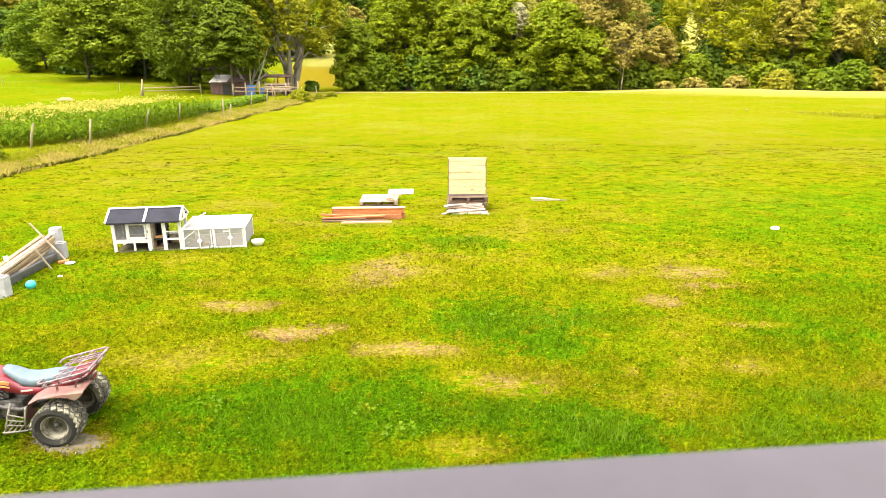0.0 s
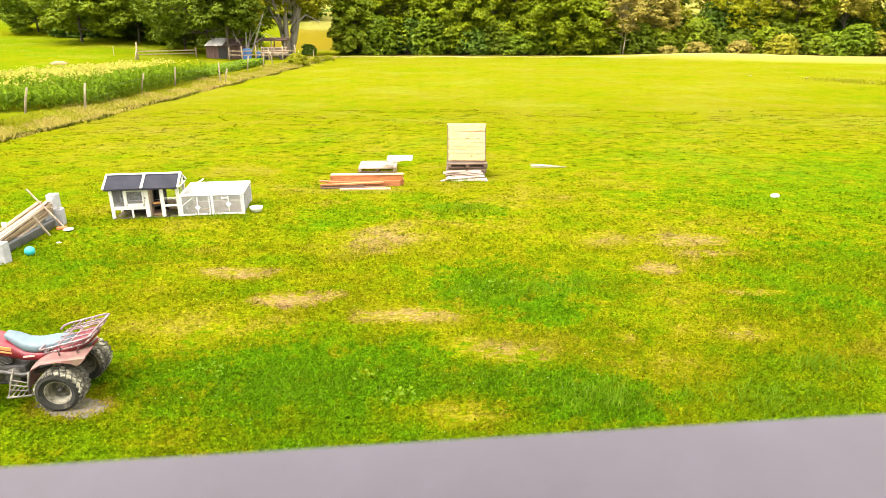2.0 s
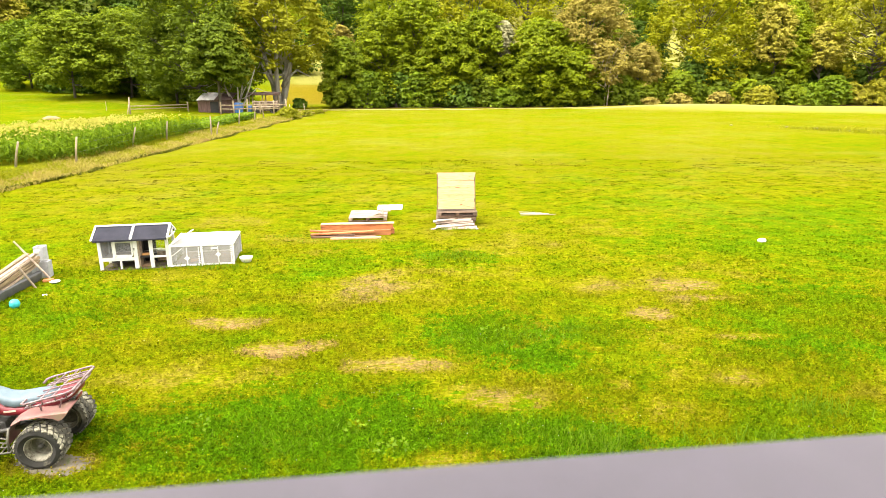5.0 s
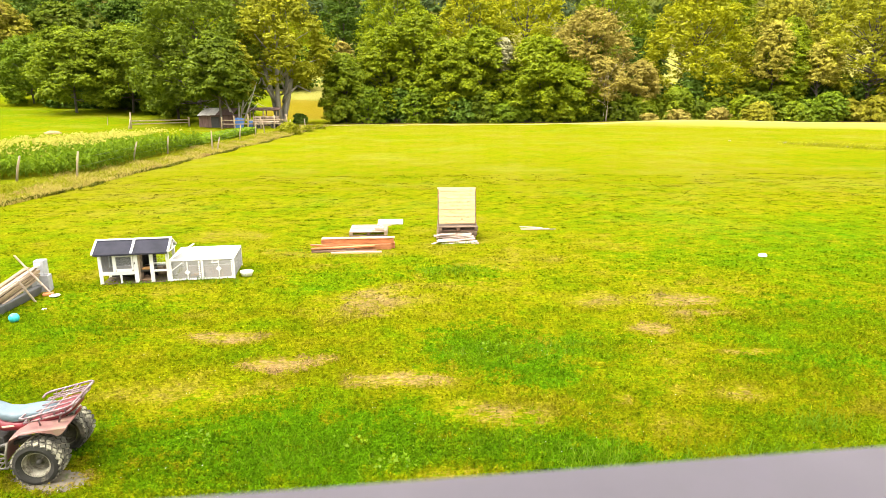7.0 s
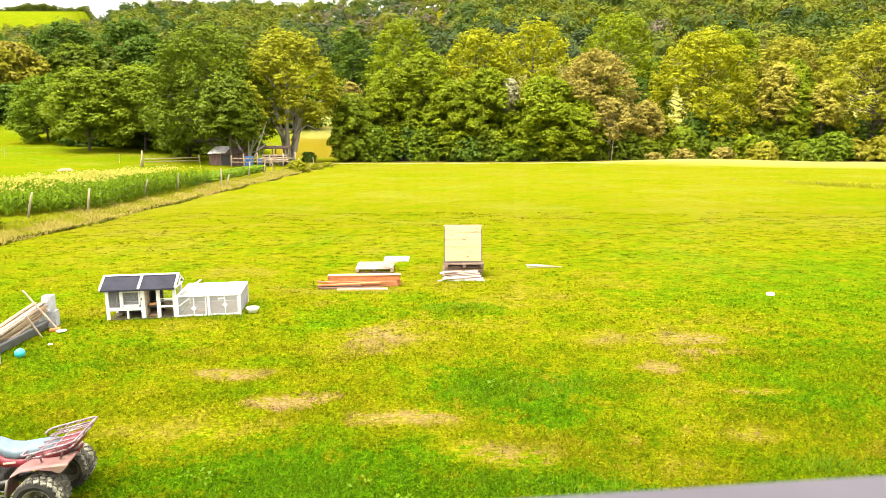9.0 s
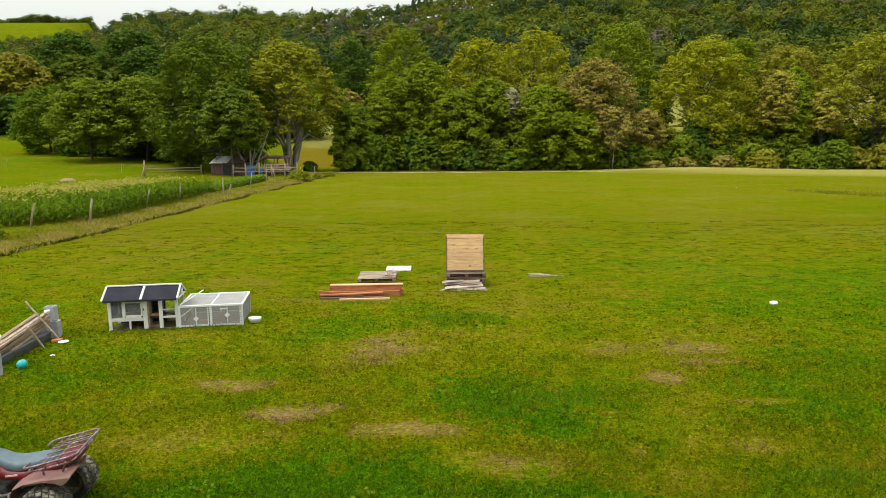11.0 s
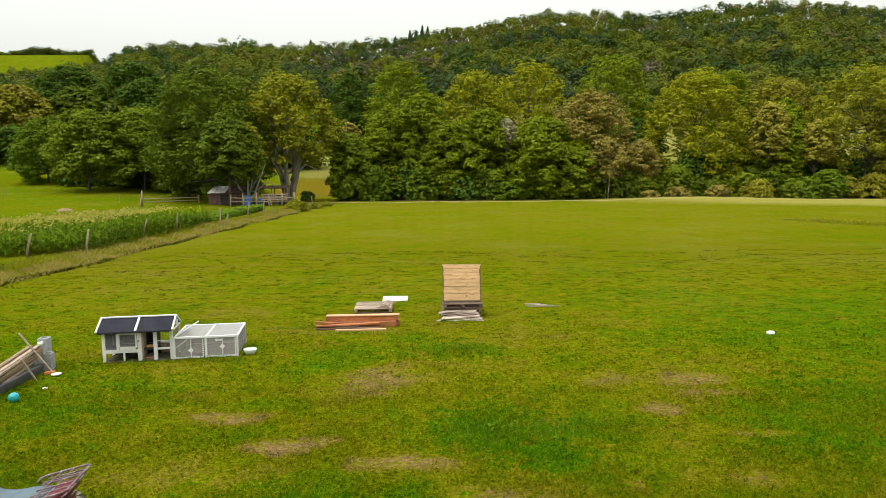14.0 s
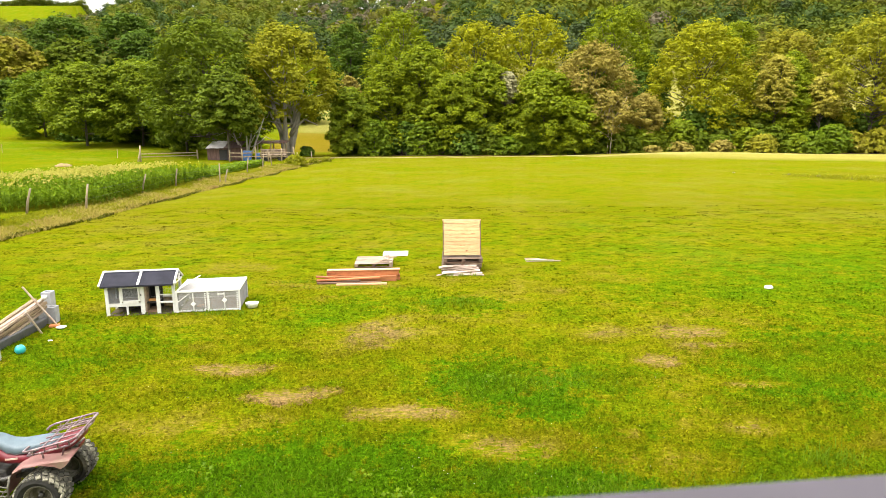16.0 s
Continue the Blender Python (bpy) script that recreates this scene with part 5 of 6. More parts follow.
def build_quad():
    q = thing("quad_bike", pose(-4.405, 6.63, 0.0, 0, 0, 186), "faded red quad bike with blue-grey seat parked on the lawn", "quad bike")
    for side in (1, -1):
        build_wheel(q, -0.02, side * 0.335, 0.252, 0.31, 0.138, side)
        build_wheel(q, 1.16, side * 0.38, 0.275, 0.20, 0.13, side)
    part("rear_axle", tube(bmesh.new(), [(0, -0.3, 0.27), (0, 0.3, 0.27)], 0.028, 10), "engine", q, "", True)
    bm = tube(bmesh.new(), [(0.0, 0.0, 0.27), (0.2, 0.0, 0.30), (0.42, 0.0, 0.33)], 0.06, 10)
    part("swing_arm", bm, "engine", q, "", True)
    bm = bmesh.new()
    for s in (1, -1):
        tube(bm, [(-0.2, s * 0.13, 0.55), (0.3, s * 0.14, 0.50), (0.45, s * 0.15, 0.24), (0.95, s * 0.15, 0.24), (1.25, s * 0.12, 0.42), (1.0, s * 0.1, 0.62), (0.3, s * 0.12, 0.60)], 0.016, 8)
    part("frame", bm, "black_plastic", q, "", True)
    # engine
    bm = box(bmesh.new(), (0.34, 0.26, 0.22), pose(0.62, 0, 0.33), 0.03, 2)
    lathe(bm, [(0.0005, 0.19), (0.085, 0.19), (0.10, 0.165), (0.10, 0.12)], 20, pose(0.58, 0, 0.33))
    lathe(bm, [(0.0005, 0.18), (0.05, 0.18), (0.06, 0.165), (0.06, 0.12)], 18, pose(0.74, 0, 0.36))
    engine = part("engine", bm, "engine", q, "grimy dark grey engine block")
    bm = bmesh.new()
    for k in range(7):
        box(bm, (0.20, 0.20, 0.010), pose(0.70, 0, 0.455 + 0.018 * k, 0, 14, 0), 0.003)
    part("cooling_fins", bm, "engine", engine)
    part("exhaust", tube(bmesh.new(), [(0.85, 0.05, 0.5), (0.8, 0.17, 0.42), (0.45, 0.2, 0.36), (0.1, 0.2, 0.45), (-0.2, 0.17, 0.50)], 0.026, 10), "engine", q, "", True)
    for s in (1, -1):
        bm = bmesh.new()
        loop = [(0.28, s * 0.20, 0.25), (0.28, s * 0.44, 0.225), (0.52, s * 0.46, 0.225), (0.54, s * 0.20, 0.25)]
        tube(bm, loop, 0.013, 8)
        for k in range(4):
            x = 0.315 + 0.055 * k
            tube(bm, [(x, s * 0.24, 0.246), (x, s * 0.44, 0.226)], 0.008, 6)
        tube(bm, [(0.30, s * 0.42, 0.225), (0.29, s * 0.42, 0.38), (0.27, s * 0.40, 0.50)], 0.012, 8)
        tube(bm, [(0.52, s * 0.42, 0.225), (0.52, s * 0.34, 0.36), (0.53, s * 0.22, 0.46)], 0.012, 8)
        for zz in (0.28, 0.33, 0.38):
            tube(bm, [(0.30, s * 0.42, zz), (0.52, s * (0.42 - (zz - 0.225) * 0.55), zz)], 0.008, 6)
        part("footrest", bm, "dirty_steel", q, "dirty steel footrest", True)
    # bodywork
    bm = loft(bmesh.new(), [(0.05, 0, 0.575, 0.15, 0.05), (0.25, 0, 0.565, 0.17, 0.065), (0.42, 0, 0.565, 0.16, 0.07), (0.56, 0, 0.62, 0.15, 0.10), (0.75, 0, 0.70, 0.15, 0.11), (1.1, 0, 0.70, 0.12, 0.08)], 18, 3.0)
    body = part("body", bm, "red_plastic", q, "glossy red body panels", True)
    for s in (1, -1):
        part("decal", box(bmesh.new(), (0.13, 0.006, 0.022), pose(0.36, s * 0.168, 0.582, 0, 4, 0), 0.002), "pale_plank", body, "small white decal")
        part("stripe", box(bmesh.new(), (0.24, 0.008, 0.045), pose(0.66, s * 0.152, 0.70, 0, -14, 0), 0.003), "orange", body, "orange tank stripe")
        part("stripe", box(bmesh.new(), (0.20, 0.008, 0.02), pose(0.64, s * 0.154, 0.645, 0, -14, 0), 0.003), "orange", body, "orange tank stripe")
    bm = loft(bmesh.new(), [(-0.10, 0, 0.705, 0.09, 0.025), (-0.03, 0, 0.70, 0.135, 0.05), (0.14, 0, 0.672, 0.15, 0.068), (0.31, 0, 0.648, 0.145, 0.07), (0.43, 0, 0.665, 0.125, 0.075), (0.53, 0, 0.73, 0.10, 0.072), (0.63, 0, 0.80, 0.07, 0.035)], 20, 2.8)
    seat = part("seat", bm, "seat_vinyl", q, "worn blue-grey vinyl seat", True)
    bm = bmesh.new()
    for s in (1, -1):
        tube(bm, [(-0.03, s * 0.134, 0.675), (0.14, s * 0.151, 0.645), (0.31, s * 0.146, 0.622), (0.42, s * 0.127, 0.64)], 0.006, 6)
    part("seam", bm, "black_plastic", seat, "", True)
    for s in (1, -1):
        if s > 0:
            bm = skirt_fender(bmesh.new(), ((0.315, 0.30, 0.02), (0.30, 0.45, 0.022), (0.25, 0.545, 0.024), (0.14, 0.605, 0.026), (-0.04, 0.630, 0.030), (-0.18, 0.640, 0.060), (-0.25, 0.645, 0.100), (-0.30, 0.650, 0.075), (-0.35, 0.660, 0.03)), 0.12, 0.385)
        else:
            bm = skirt_fender(bmesh.new(), ((0.315, 0.30, 0.02), (0.30, 0.45, 0.022), (0.25, 0.545, 0.024), (0.14, 0.605, 0.026), (-0.04, 0.630, 0.030), (-0.15, 0.640, 0.06), (-0.22, 0.645, 0.03)), -0.12, -0.32)
        part("rear_fender", bm, "faded_red", q, "sun-faded pinkish brown rear mudguard with dried mud")
        bm = fender(bmesh.new(), 1.14, 0.30, 0.37, s * 0.12, s * 0.48, 20, 165, 0.03)
        part("front_fender", bm, "red_plastic", q, "", True)
    bm = loft(bmesh.new(), [(0.12, 0, 0.615, 0.15, 0.055), (-0.05, 0, 0.645, 0.19, 0.065), (-0.18, 0, 0.695, 0.20, 0.075), (-0.28, 0, 0.735, 0.18, 0.065), (-0.34, 0, 0.745, 0.14, 0.03)], 16, 3.4)
    part("tail_panel", bm, "red_plastic", q, "red tail panel under the rack", True)
    bm = box(bmesh.new(), (0.02, 0.14, 0.06), pose(-0.315, 0, 0.64, 0, -24, 0), 0.006)
    part("tail_light", bm, "red_plastic", q, "red tail light")
    # rear rack: rises to the back
    def zr(x):
        return 0.735 - 0.24 * (x - 0.14)
    bm = bmesh.new()
    tube(bm, [(x, y, zr(x)) for x, y in ((0.14, 0.20), (0.15, 0.30), (0.10, 0.335), (-0.35, 0.335), (-0.40, 0.29), (-0.40, -0.29), (-0.35, -0.335), (0.10, -0.335), (0.15, -0.30), (0.14, -0.20))], 0.0125, 8)
    tube(bm, [(x, y, zr(x) - 0.065) for x, y in ((0.13, 0.22), (0.12, 0.30), (-0.33, 0.32), (-0.36, 0.26), (-0.36, -0.26), (-0.33, -0.32), (0.12, -0.30), (0.13, -0.22))], 0.011, 8)
    rack = part("rear_rack", bm, "rack_paint", q, "bent pipe rack with worn pinkish paint", True)
    bars = []
    for y in (-0.20, -0.07, 0.07, 0.20):
        bars.append(([(0.02, y, zr(0.02)), (-0.40, y, zr(-0.40))], 0.009, 6))
    for x in (-0.06, -0.20):
        bars.append(([(x, -0.335, zr(x)), (x, 0.335, zr(x))], 0.009, 6))
    for s in (1, -1):
        for x in (0.05, -0.08, -0.22, -0.34):
            bars.append(([(x, s * 0.335, zr(x)), (x, s * 0.315, zr(x) - 0.065)], 0.008, 6))
        bars.append(([(-0.05, s * 0.32, zr(-0.05) - 0.06), (-0.02, s * 0.25, 0.60)], 0.010, 6))
        bars.append(([(-0.28, s * 0.30, zr(-0.28) - 0.06), (-0.18, s * 0.22, 0.56)], 0.010, 6))
    for y in (-0.2, 0, 0.2):
        bars.append(([(-0.40, y, zr(-0.4)), (-0.36, y, zr(-0.36) - 0.065)], 0.008, 6))
    for pts, r, sides in bars:
        part("rack_bar", tube(bmesh.new(), pts, r, sides), "rack_paint", rack, "", True)
    # front rack and bars, past the picture's edge
    bm = tube(bmesh.new(), [(0.98, 0.25, 0.80), (1.35, 0.25, 0.80), (1.38, -0.25, 0.80), (0.98, -0.25, 0.80)], 0.012, 8, True)
    for y in (-0.12, 0, 0.12):
        tube(bm, [(0.98, y, 0.80), (1.37, y, 0.80)], 0.009, 6)
    for s in (1, -1):
        tube(bm, [(1.05, s * 0.25, 0.80), (1.08, s * 0.18, 0.62)], 0.01, 6)
        tube(bm, [(1.32, s * 0.25, 0.80), (1.25, s * 0.12, 0.45)], 0.01, 6)
    part("front_rack", bm, "rack_paint", q, "", True)
    bars = part("handlebar", tube(bmesh.new(), [(0.92, 0.36, 0.94), (0.99, 0.20, 0.93), (1.03, 0.08, 0.87), (1.03, -0.08, 0.87), (0.99, -0.20, 0.93), (0.92, -0.36, 0.94)], 0.012, 8), "black_plastic", q, "", True)
    part("steering_stem", tube(bmesh.new(), [(1.03, 0, 0.88), (1.10, 0, 0.60)], 0.02, 8), "black_plastic", q, "", True)
    for s in (1, -1):
        part("grip", tube(bmesh.new(), [(0.915, s * 0.37, 0.94), (0.96, s * 0.26, 0.935)], 0.018, 10), "black_plastic", bars, "", True)


# ---------------------------------------------------------------- hutch and run
def wire_panel(bm, a, b, c, d, nx, ny, r=0.0016):
    """Welded wire between four corners a, b (below) and c, d (above a, b)."""
    a, b, c, d = (Vector(p) for p in (a, b, c, d))
    for k in range(1, nx):
        f = k / nx
        tube(bm, [a.lerp(b, f), c.lerp(d, f)], r, 3)
    for k in range(1, ny):
        f = k / ny
        tube(bm, [a.lerp(c, f), b.lerp(d, f)], r, 3)
    return bm


def build_hutch():
    W, D, Z = 1.50, 0.62, 0.70
    h = thing("rabbit_hutch", pose(-7.47, 13.70, 0, 0, 0, 9.0), "white wooden rabbit hutch with dark felt roof and open door", "hutch")
    def bar(name, x0, x1, z0, z1, y0=0.0, y1=0.035):
        return part(name, box_at(x0, x1, y0, y1, z0, z1, 0.004), "white_paint", h)
    for x0, x1 in ((0.0, 0.07), (0.74, 0.83), (1.08, 1.16), (1.43, 1.50)):
        bar("post", x0, x1, -0.02, Z)
    for x in (0.0, 0.72, 1.44):
        bar("post", x, x + 0.06, -0.02, Z + 0.02, D - 0.04, D)
    bar("post", 0.30, 0.345, 0.27, Z)
    bar("leg", 0.43, 0.47, -0.02, 0.22)
    bar("rail", 0.07, 0.74, 0.205, 0.285)
    bar("rail", 1.16, 1.43, 0.245, 0.29)
    bar("rail", 0.07, 1.43, Z - 0.045, Z, 0.002, 0.034)
    bar("rail", 0.07, 1.43, 0.235, 0.275, D - 0.035, D - 0.002)
    bar("rail", 0.07, 1.43, Z - 0.04, Z, D - 0.035, D - 0.002)
    # framed window of the sleeping box
    bm = bmesh.new()
    for b in ((0.345, 0.375, 0.32, 0.655), (0.70, 0.735, 0.32, 0.655), (0.375, 0.70, 0.275, 0.345), (0.375, 0.70, 0.625, 0.655)):
        box_at(b[0], b[1], -0.012, 0.02, b[2], b[3], 0.003, bm)
    door = part("hatch", bm, "white_paint", h, "white framed hatch with a dark wire window")
    part("latch", box(bmesh.new(), (0.02, 0.015, 0.05), pose(0.765, -0.012, 0.47), 0.003), "engine", door)
    bm = wire_panel(bmesh.new(), (0.375, 0.006, 0.345), (0.70, 0.006, 0.345), (0.375, 0.006, 0.625), (0.70, 0.006, 0.625), 26, 22, 0.0026)
    part("window_wire", bm, "grey_wire", door)
    bm = wire_panel(bmesh.new(), (0.07, 0.01, 0.275), (0.30, 0.01, 0.275), (0.07, 0.01, 0.655), (0.30, 0.01, 0.655), 18, 30, 0.0026)
    part("side_wire", bm, "grey_wire", h)
    bm = wire_panel(bmesh.new(), (1.16, 0.01, 0.29), (1.43, 0.01, 0.29), (1.16, 0.01, 0.655), (1.43, 0.01, 0.655), 8, 10, 0.0012)
    part("front_wire", bm, "wire", h)
    part("crossbar", box_at(1.16, 1.43, 0.008, 0.022, 0.44, 0.455), "white_paint", h)
    # boards of the sleeping box: floor, back, partition
    part("box_floor", box_at(0.06, 0.80, 0.04, D - 0.04, 0.24, 0.262), "grey_wood", h)
    # back, partition and shelf are near-black: the hutch's inner shade as colour
    part("box_back", box_at(0.06, 1.08, D - 0.034, D - 0.02, 0.0, Z), "shade_black", h, "back board coloured near-black for the shade in and under the hutch")
    part("low_back", box_at(1.08, 1.44, D - 0.034, D - 0.02, 0.0, 0.24), "slab", h, "low brown back board")
    part("partition", box_at(0.79, 0.81, 0.04, D - 0.04, 0.02, Z), "shade_black", h, "partition board coloured near-black for the shade in the hutch")
    part("end_board", box_at(0.012, 0.03, 0.035, D - 0.04, 0.24, Z), "grey_wood", h)
    # thin dark brown slab that darkens the ground below the hutch
    part("bare_earth", box_at(0.03, 1.46, -0.03, D - 0.04, -0.01, 0.014), "ground_brown", h, "thin dark brown layer on the ground under the hutch")
    part("straw_bed", box(bmesh.new(), (0.24, 0.4, 0.05), pose(0.95, 0.28, 0.035), 0.02, 2), "straw", h, "reddish straw on the floor")
    part("feed_tray", box(bmesh.new(), (0.16, 0.10, 0.05), pose(0.96, 0.16, 0.30), 0.01), "orange", h)
    # open door swung into the hutch
    d = part("door", box(bmesh.new(), (0.03, 0.24, 0.62), pose(0.845, 0.15, 0.35, 0, 0, 0), 0.004), "grey_wood", h)
    part("shelf", box_at(0.83, 1.08, 0.04, D - 0.05, 0.25, 0.27), "shade_black", h)
    # roof
    ridge_y, ridge_z, eave_z = D * 0.5, Z + 0.245, Z + 0.01
    def slope(sign, x0, x1, lift, thick, name, mat, over=0.10, trim=None):
        y_e = -over if sign < 0 else D + over
        run = abs(ridge_y - y_e)
        rise = ridge_z - eave_z
        ang = math.degrees(math.atan2(rise, run))
        length = math.hypot(run, rise)
        mid = pose((x0 + x1) / 2, (ridge_y + y_e) / 2, (ridge_z + eave_z) / 2 + lift, ang if sign < 0 else -ang, 0, 0)
        if trim == "batten":
            return part(name, box(bmesh.new(), (x1 - x0, length, thick), mid, 0.003), mat, h)
        return part(name, box(bmesh.new(), (x1 - x0, length, thick), mid, 0.002), mat, h)
    for sign in (-1, 1):
        slope(sign, -0.06, 0.735, 0.0, 0.016, "roof_panel", "felt")
        slope(sign, 0.74, W + 0.005, 0.0, 0.016, "roof_panel", "felt")
        for x0, x1 in ((-0.095, -0.055), (0.715, 0.765), (W + 0.0, W + 0.04)):
            slope(sign, x0, x1, 0.012, 0.035, "roof_batten", "white_paint", trim="batten")
    part("ridge_board", box_at(-0.09, W + 0.045, ridge_y - 0.03, ridge_y + 0.03, ridge_z + 0.004, ridge_z + 0.034, 0.006), "white_paint", h)
    part("fascia", box_at(-0.05, W + 0.0, -0.112, -0.100, eave_z - 0.03, eave_z + 0.012, 0.003), "felt", h, "dark felt edge")
    # gable with a fan of slats
    x = W + 0.02
    bm = bmesh.new()
    tube(bm, [(x, 0.0, Z), (x, D, Z)], 0.02, 4)
    part("gable_rail", bm, "white_paint", h)
    for a in (-42, 0, 42):
        y1 = ridge_y + math.sin(radians(a)) * 0.22
        z1 = Z + math.cos(radians(a)) * 0.19
        part("gable_slat", tube(bmesh.new(), [(x, ridge_y, Z), (x, y1, z1)], 0.014, 4), "white_paint", h)
    part("gable_post", box_at(W - 0.03, W + 0.005, D - 0.05, D - 0.01, 0, Z), "white_paint", h)
    part("gable_wire", wire_panel(bmesh.new(), (W - 0.01, 0.03, 0.28), (W - 0.01, D - 0.04, 0.28), (W - 0.01, 0.03, Z), (W - 0.01, D - 0.04, Z), 12, 10, 0.0014), "wire", h)
    part("gable_low_rail", box_at(W - 0.025, W, 0.035, D - 0.05, 0.25, 0.29), "white_paint", h)
    # the ramp of the gable: a slat rising from the run to the roof
    part("brace", tube(bmesh.new(), [(W + 0.04, -0.02, 0.53), (W + 0.22, 0.22, 0.62), (W + 0.46, 0.55, 0.74)], 0.017, 4), "white_paint", h)


def build_run():
    W, D, Z = 1.42, 1.2, 0.47
    r = thing("chicken_run", pose(-5.985, 13.925, 0, 0, 0, 8.5), "white wire run with a timber frame joined to the hutch", "animal run")
    for x in (0.0, 0.68, W - 0.04):
        for y in (0, D - 0.035):
            part("post", box_at(x, x + 0.04, y, y + 0.035, -0.02, Z, 0.004), "white_paint", r)
    for y in (0, D - 0.035):
        part("top_rail", box_at(0, W, y - 0.004, y + 0.040, Z, Z + 0.045, 0.004), "white_plastic", r)
        part("bottom_rail", box_at(0.04, W - 0.04, y + 0.002, y + 0.033, 0.01, 0.05, 0.004), "white_paint", r)
    for x in (0.0, 0.69, W - 0.035):
        part("cross_rail", box_at(x, x + 0.042, 0.041, D - 0.040, Z + 0.002, Z + 0.040, 0.004), "white_plastic", r)
    for x0, x1 in ((0.04, 0.68), (0.72, W - 0.04)):
        part("front_mesh", wire_panel(bmesh.new(), (x0, 0.015, 0.05), (x1, 0.015, 0.05), (x0, 0.015, Z), (x1, 0.015, Z), 40, 30, 0.0042), "wire", r, "white welded wire mesh")
        part("back_mesh", wire_panel(bmesh.new(), (x0, D - 0.015, 0.05), (x1, D - 0.015, 0.05), (x0, D - 0.015, Z), (x1, D - 0.015, Z), 40, 30, 0.0042), "wire", r)
        part("top_mesh", wire_panel(bmesh.new(), (x0, 0.03, Z + 0.02), (x1, 0.03, Z + 0.02), (x0, D - 0.03, Z + 0.02), (x1, D - 0.03, Z + 0.02), 40, 62, 0.0040), "wire", r)
        cx = (x0 + x1) / 2 + 0.02
        part("centre_slat", box_at(cx - 0.011, cx + 0.011, -0.004, 0.010, 0.05, Z - 0.02, 0.002), "white_paint", r)
        part("diamond", box(bmesh.new(), (0.09, 0.012, 0.09), pose(cx, -0.012, 0.26 if x0 > 0.5 else 0.20, 0, 45, 0) @ Matrix.Diagonal((1, 1, 1.0, 1)), 0.002), "white_plastic", r, "white diamond plate")
    for x in (0.0, W):
        part("end_mesh", wire_panel(bmesh.new(), (x, 0.035, 0.05), (x, D - 0.035, 0.05), (x, 0.035, Z), (x, D - 0.035, Z), 40, 17, 0.0032), "wire", r)
    # scalloped trim on the middle posts
    for x in (0.645, 0.725, W - 0.06):
        bm = bmesh.new()
        for k in range(8):
            box(bm, (0.03, 0.012, 0.03), pose(x, -0.004, 0.08 + 0.05 * k, 0, 45, 0), 0.002)
        part("trim_strip", bm, "white_plastic", r)
    part("latch_bar", box(bmesh.new(), (0.16, 0.014, 0.03), pose(1.0, -0.008, 0.41), 0.002), "white_plastic", r)
    part("slant_slat", tube(bmesh.new(), [(0.05, 0.0, 0.26), (0.28, 0.0, 0.43)], 0.010, 4), "white_plastic", r)
    part("bedding", box_at(0.05, W - 0.05, 0.05, D - 0.05, 0.002, 0.03, 0.01), "grey_wood", r, "pale trodden straw bedding")
    m = pose(0.45, 0.35, 0.045)
    bm = box(bmesh.new(), (0.16, 0.12, 0.05), m, 0.015, 2)
    part("feeder", bm, "orange", r)


def dish(name, x, y, r, h, mat, label, category, flat=1.0):
    bm = bmesh.new()
    lathe(bm, [(0.0005, 0.012), (r * 0.62, 0.012), (r * 0.95, h), (r, h), (r, h - 0.012), (r * 0.70, 0.0), (0.0005, 0.0)], 26)
    bmesh.ops.rotate(bm, cent=(0, 0, 0), matrix=Matrix.Rotation(radians(90), 3, "X"), verts=bm.verts[:])
    bmesh.ops.scale(bm, vec=(1, flat, 1), verts=bm.verts[:])
    ob = mesh_object(name, bm, mat, None, True)
    ob.matrix_world = pose(x, y, 0.012)
    return tagged(ob, label, category)


# ---------------------------------------------------------------- timber
def plank(name, size, m, mat, parent):
    return part(name, box(bmesh.new(), size, m, min(0.006, min(size) * 0.2)), mat, parent)


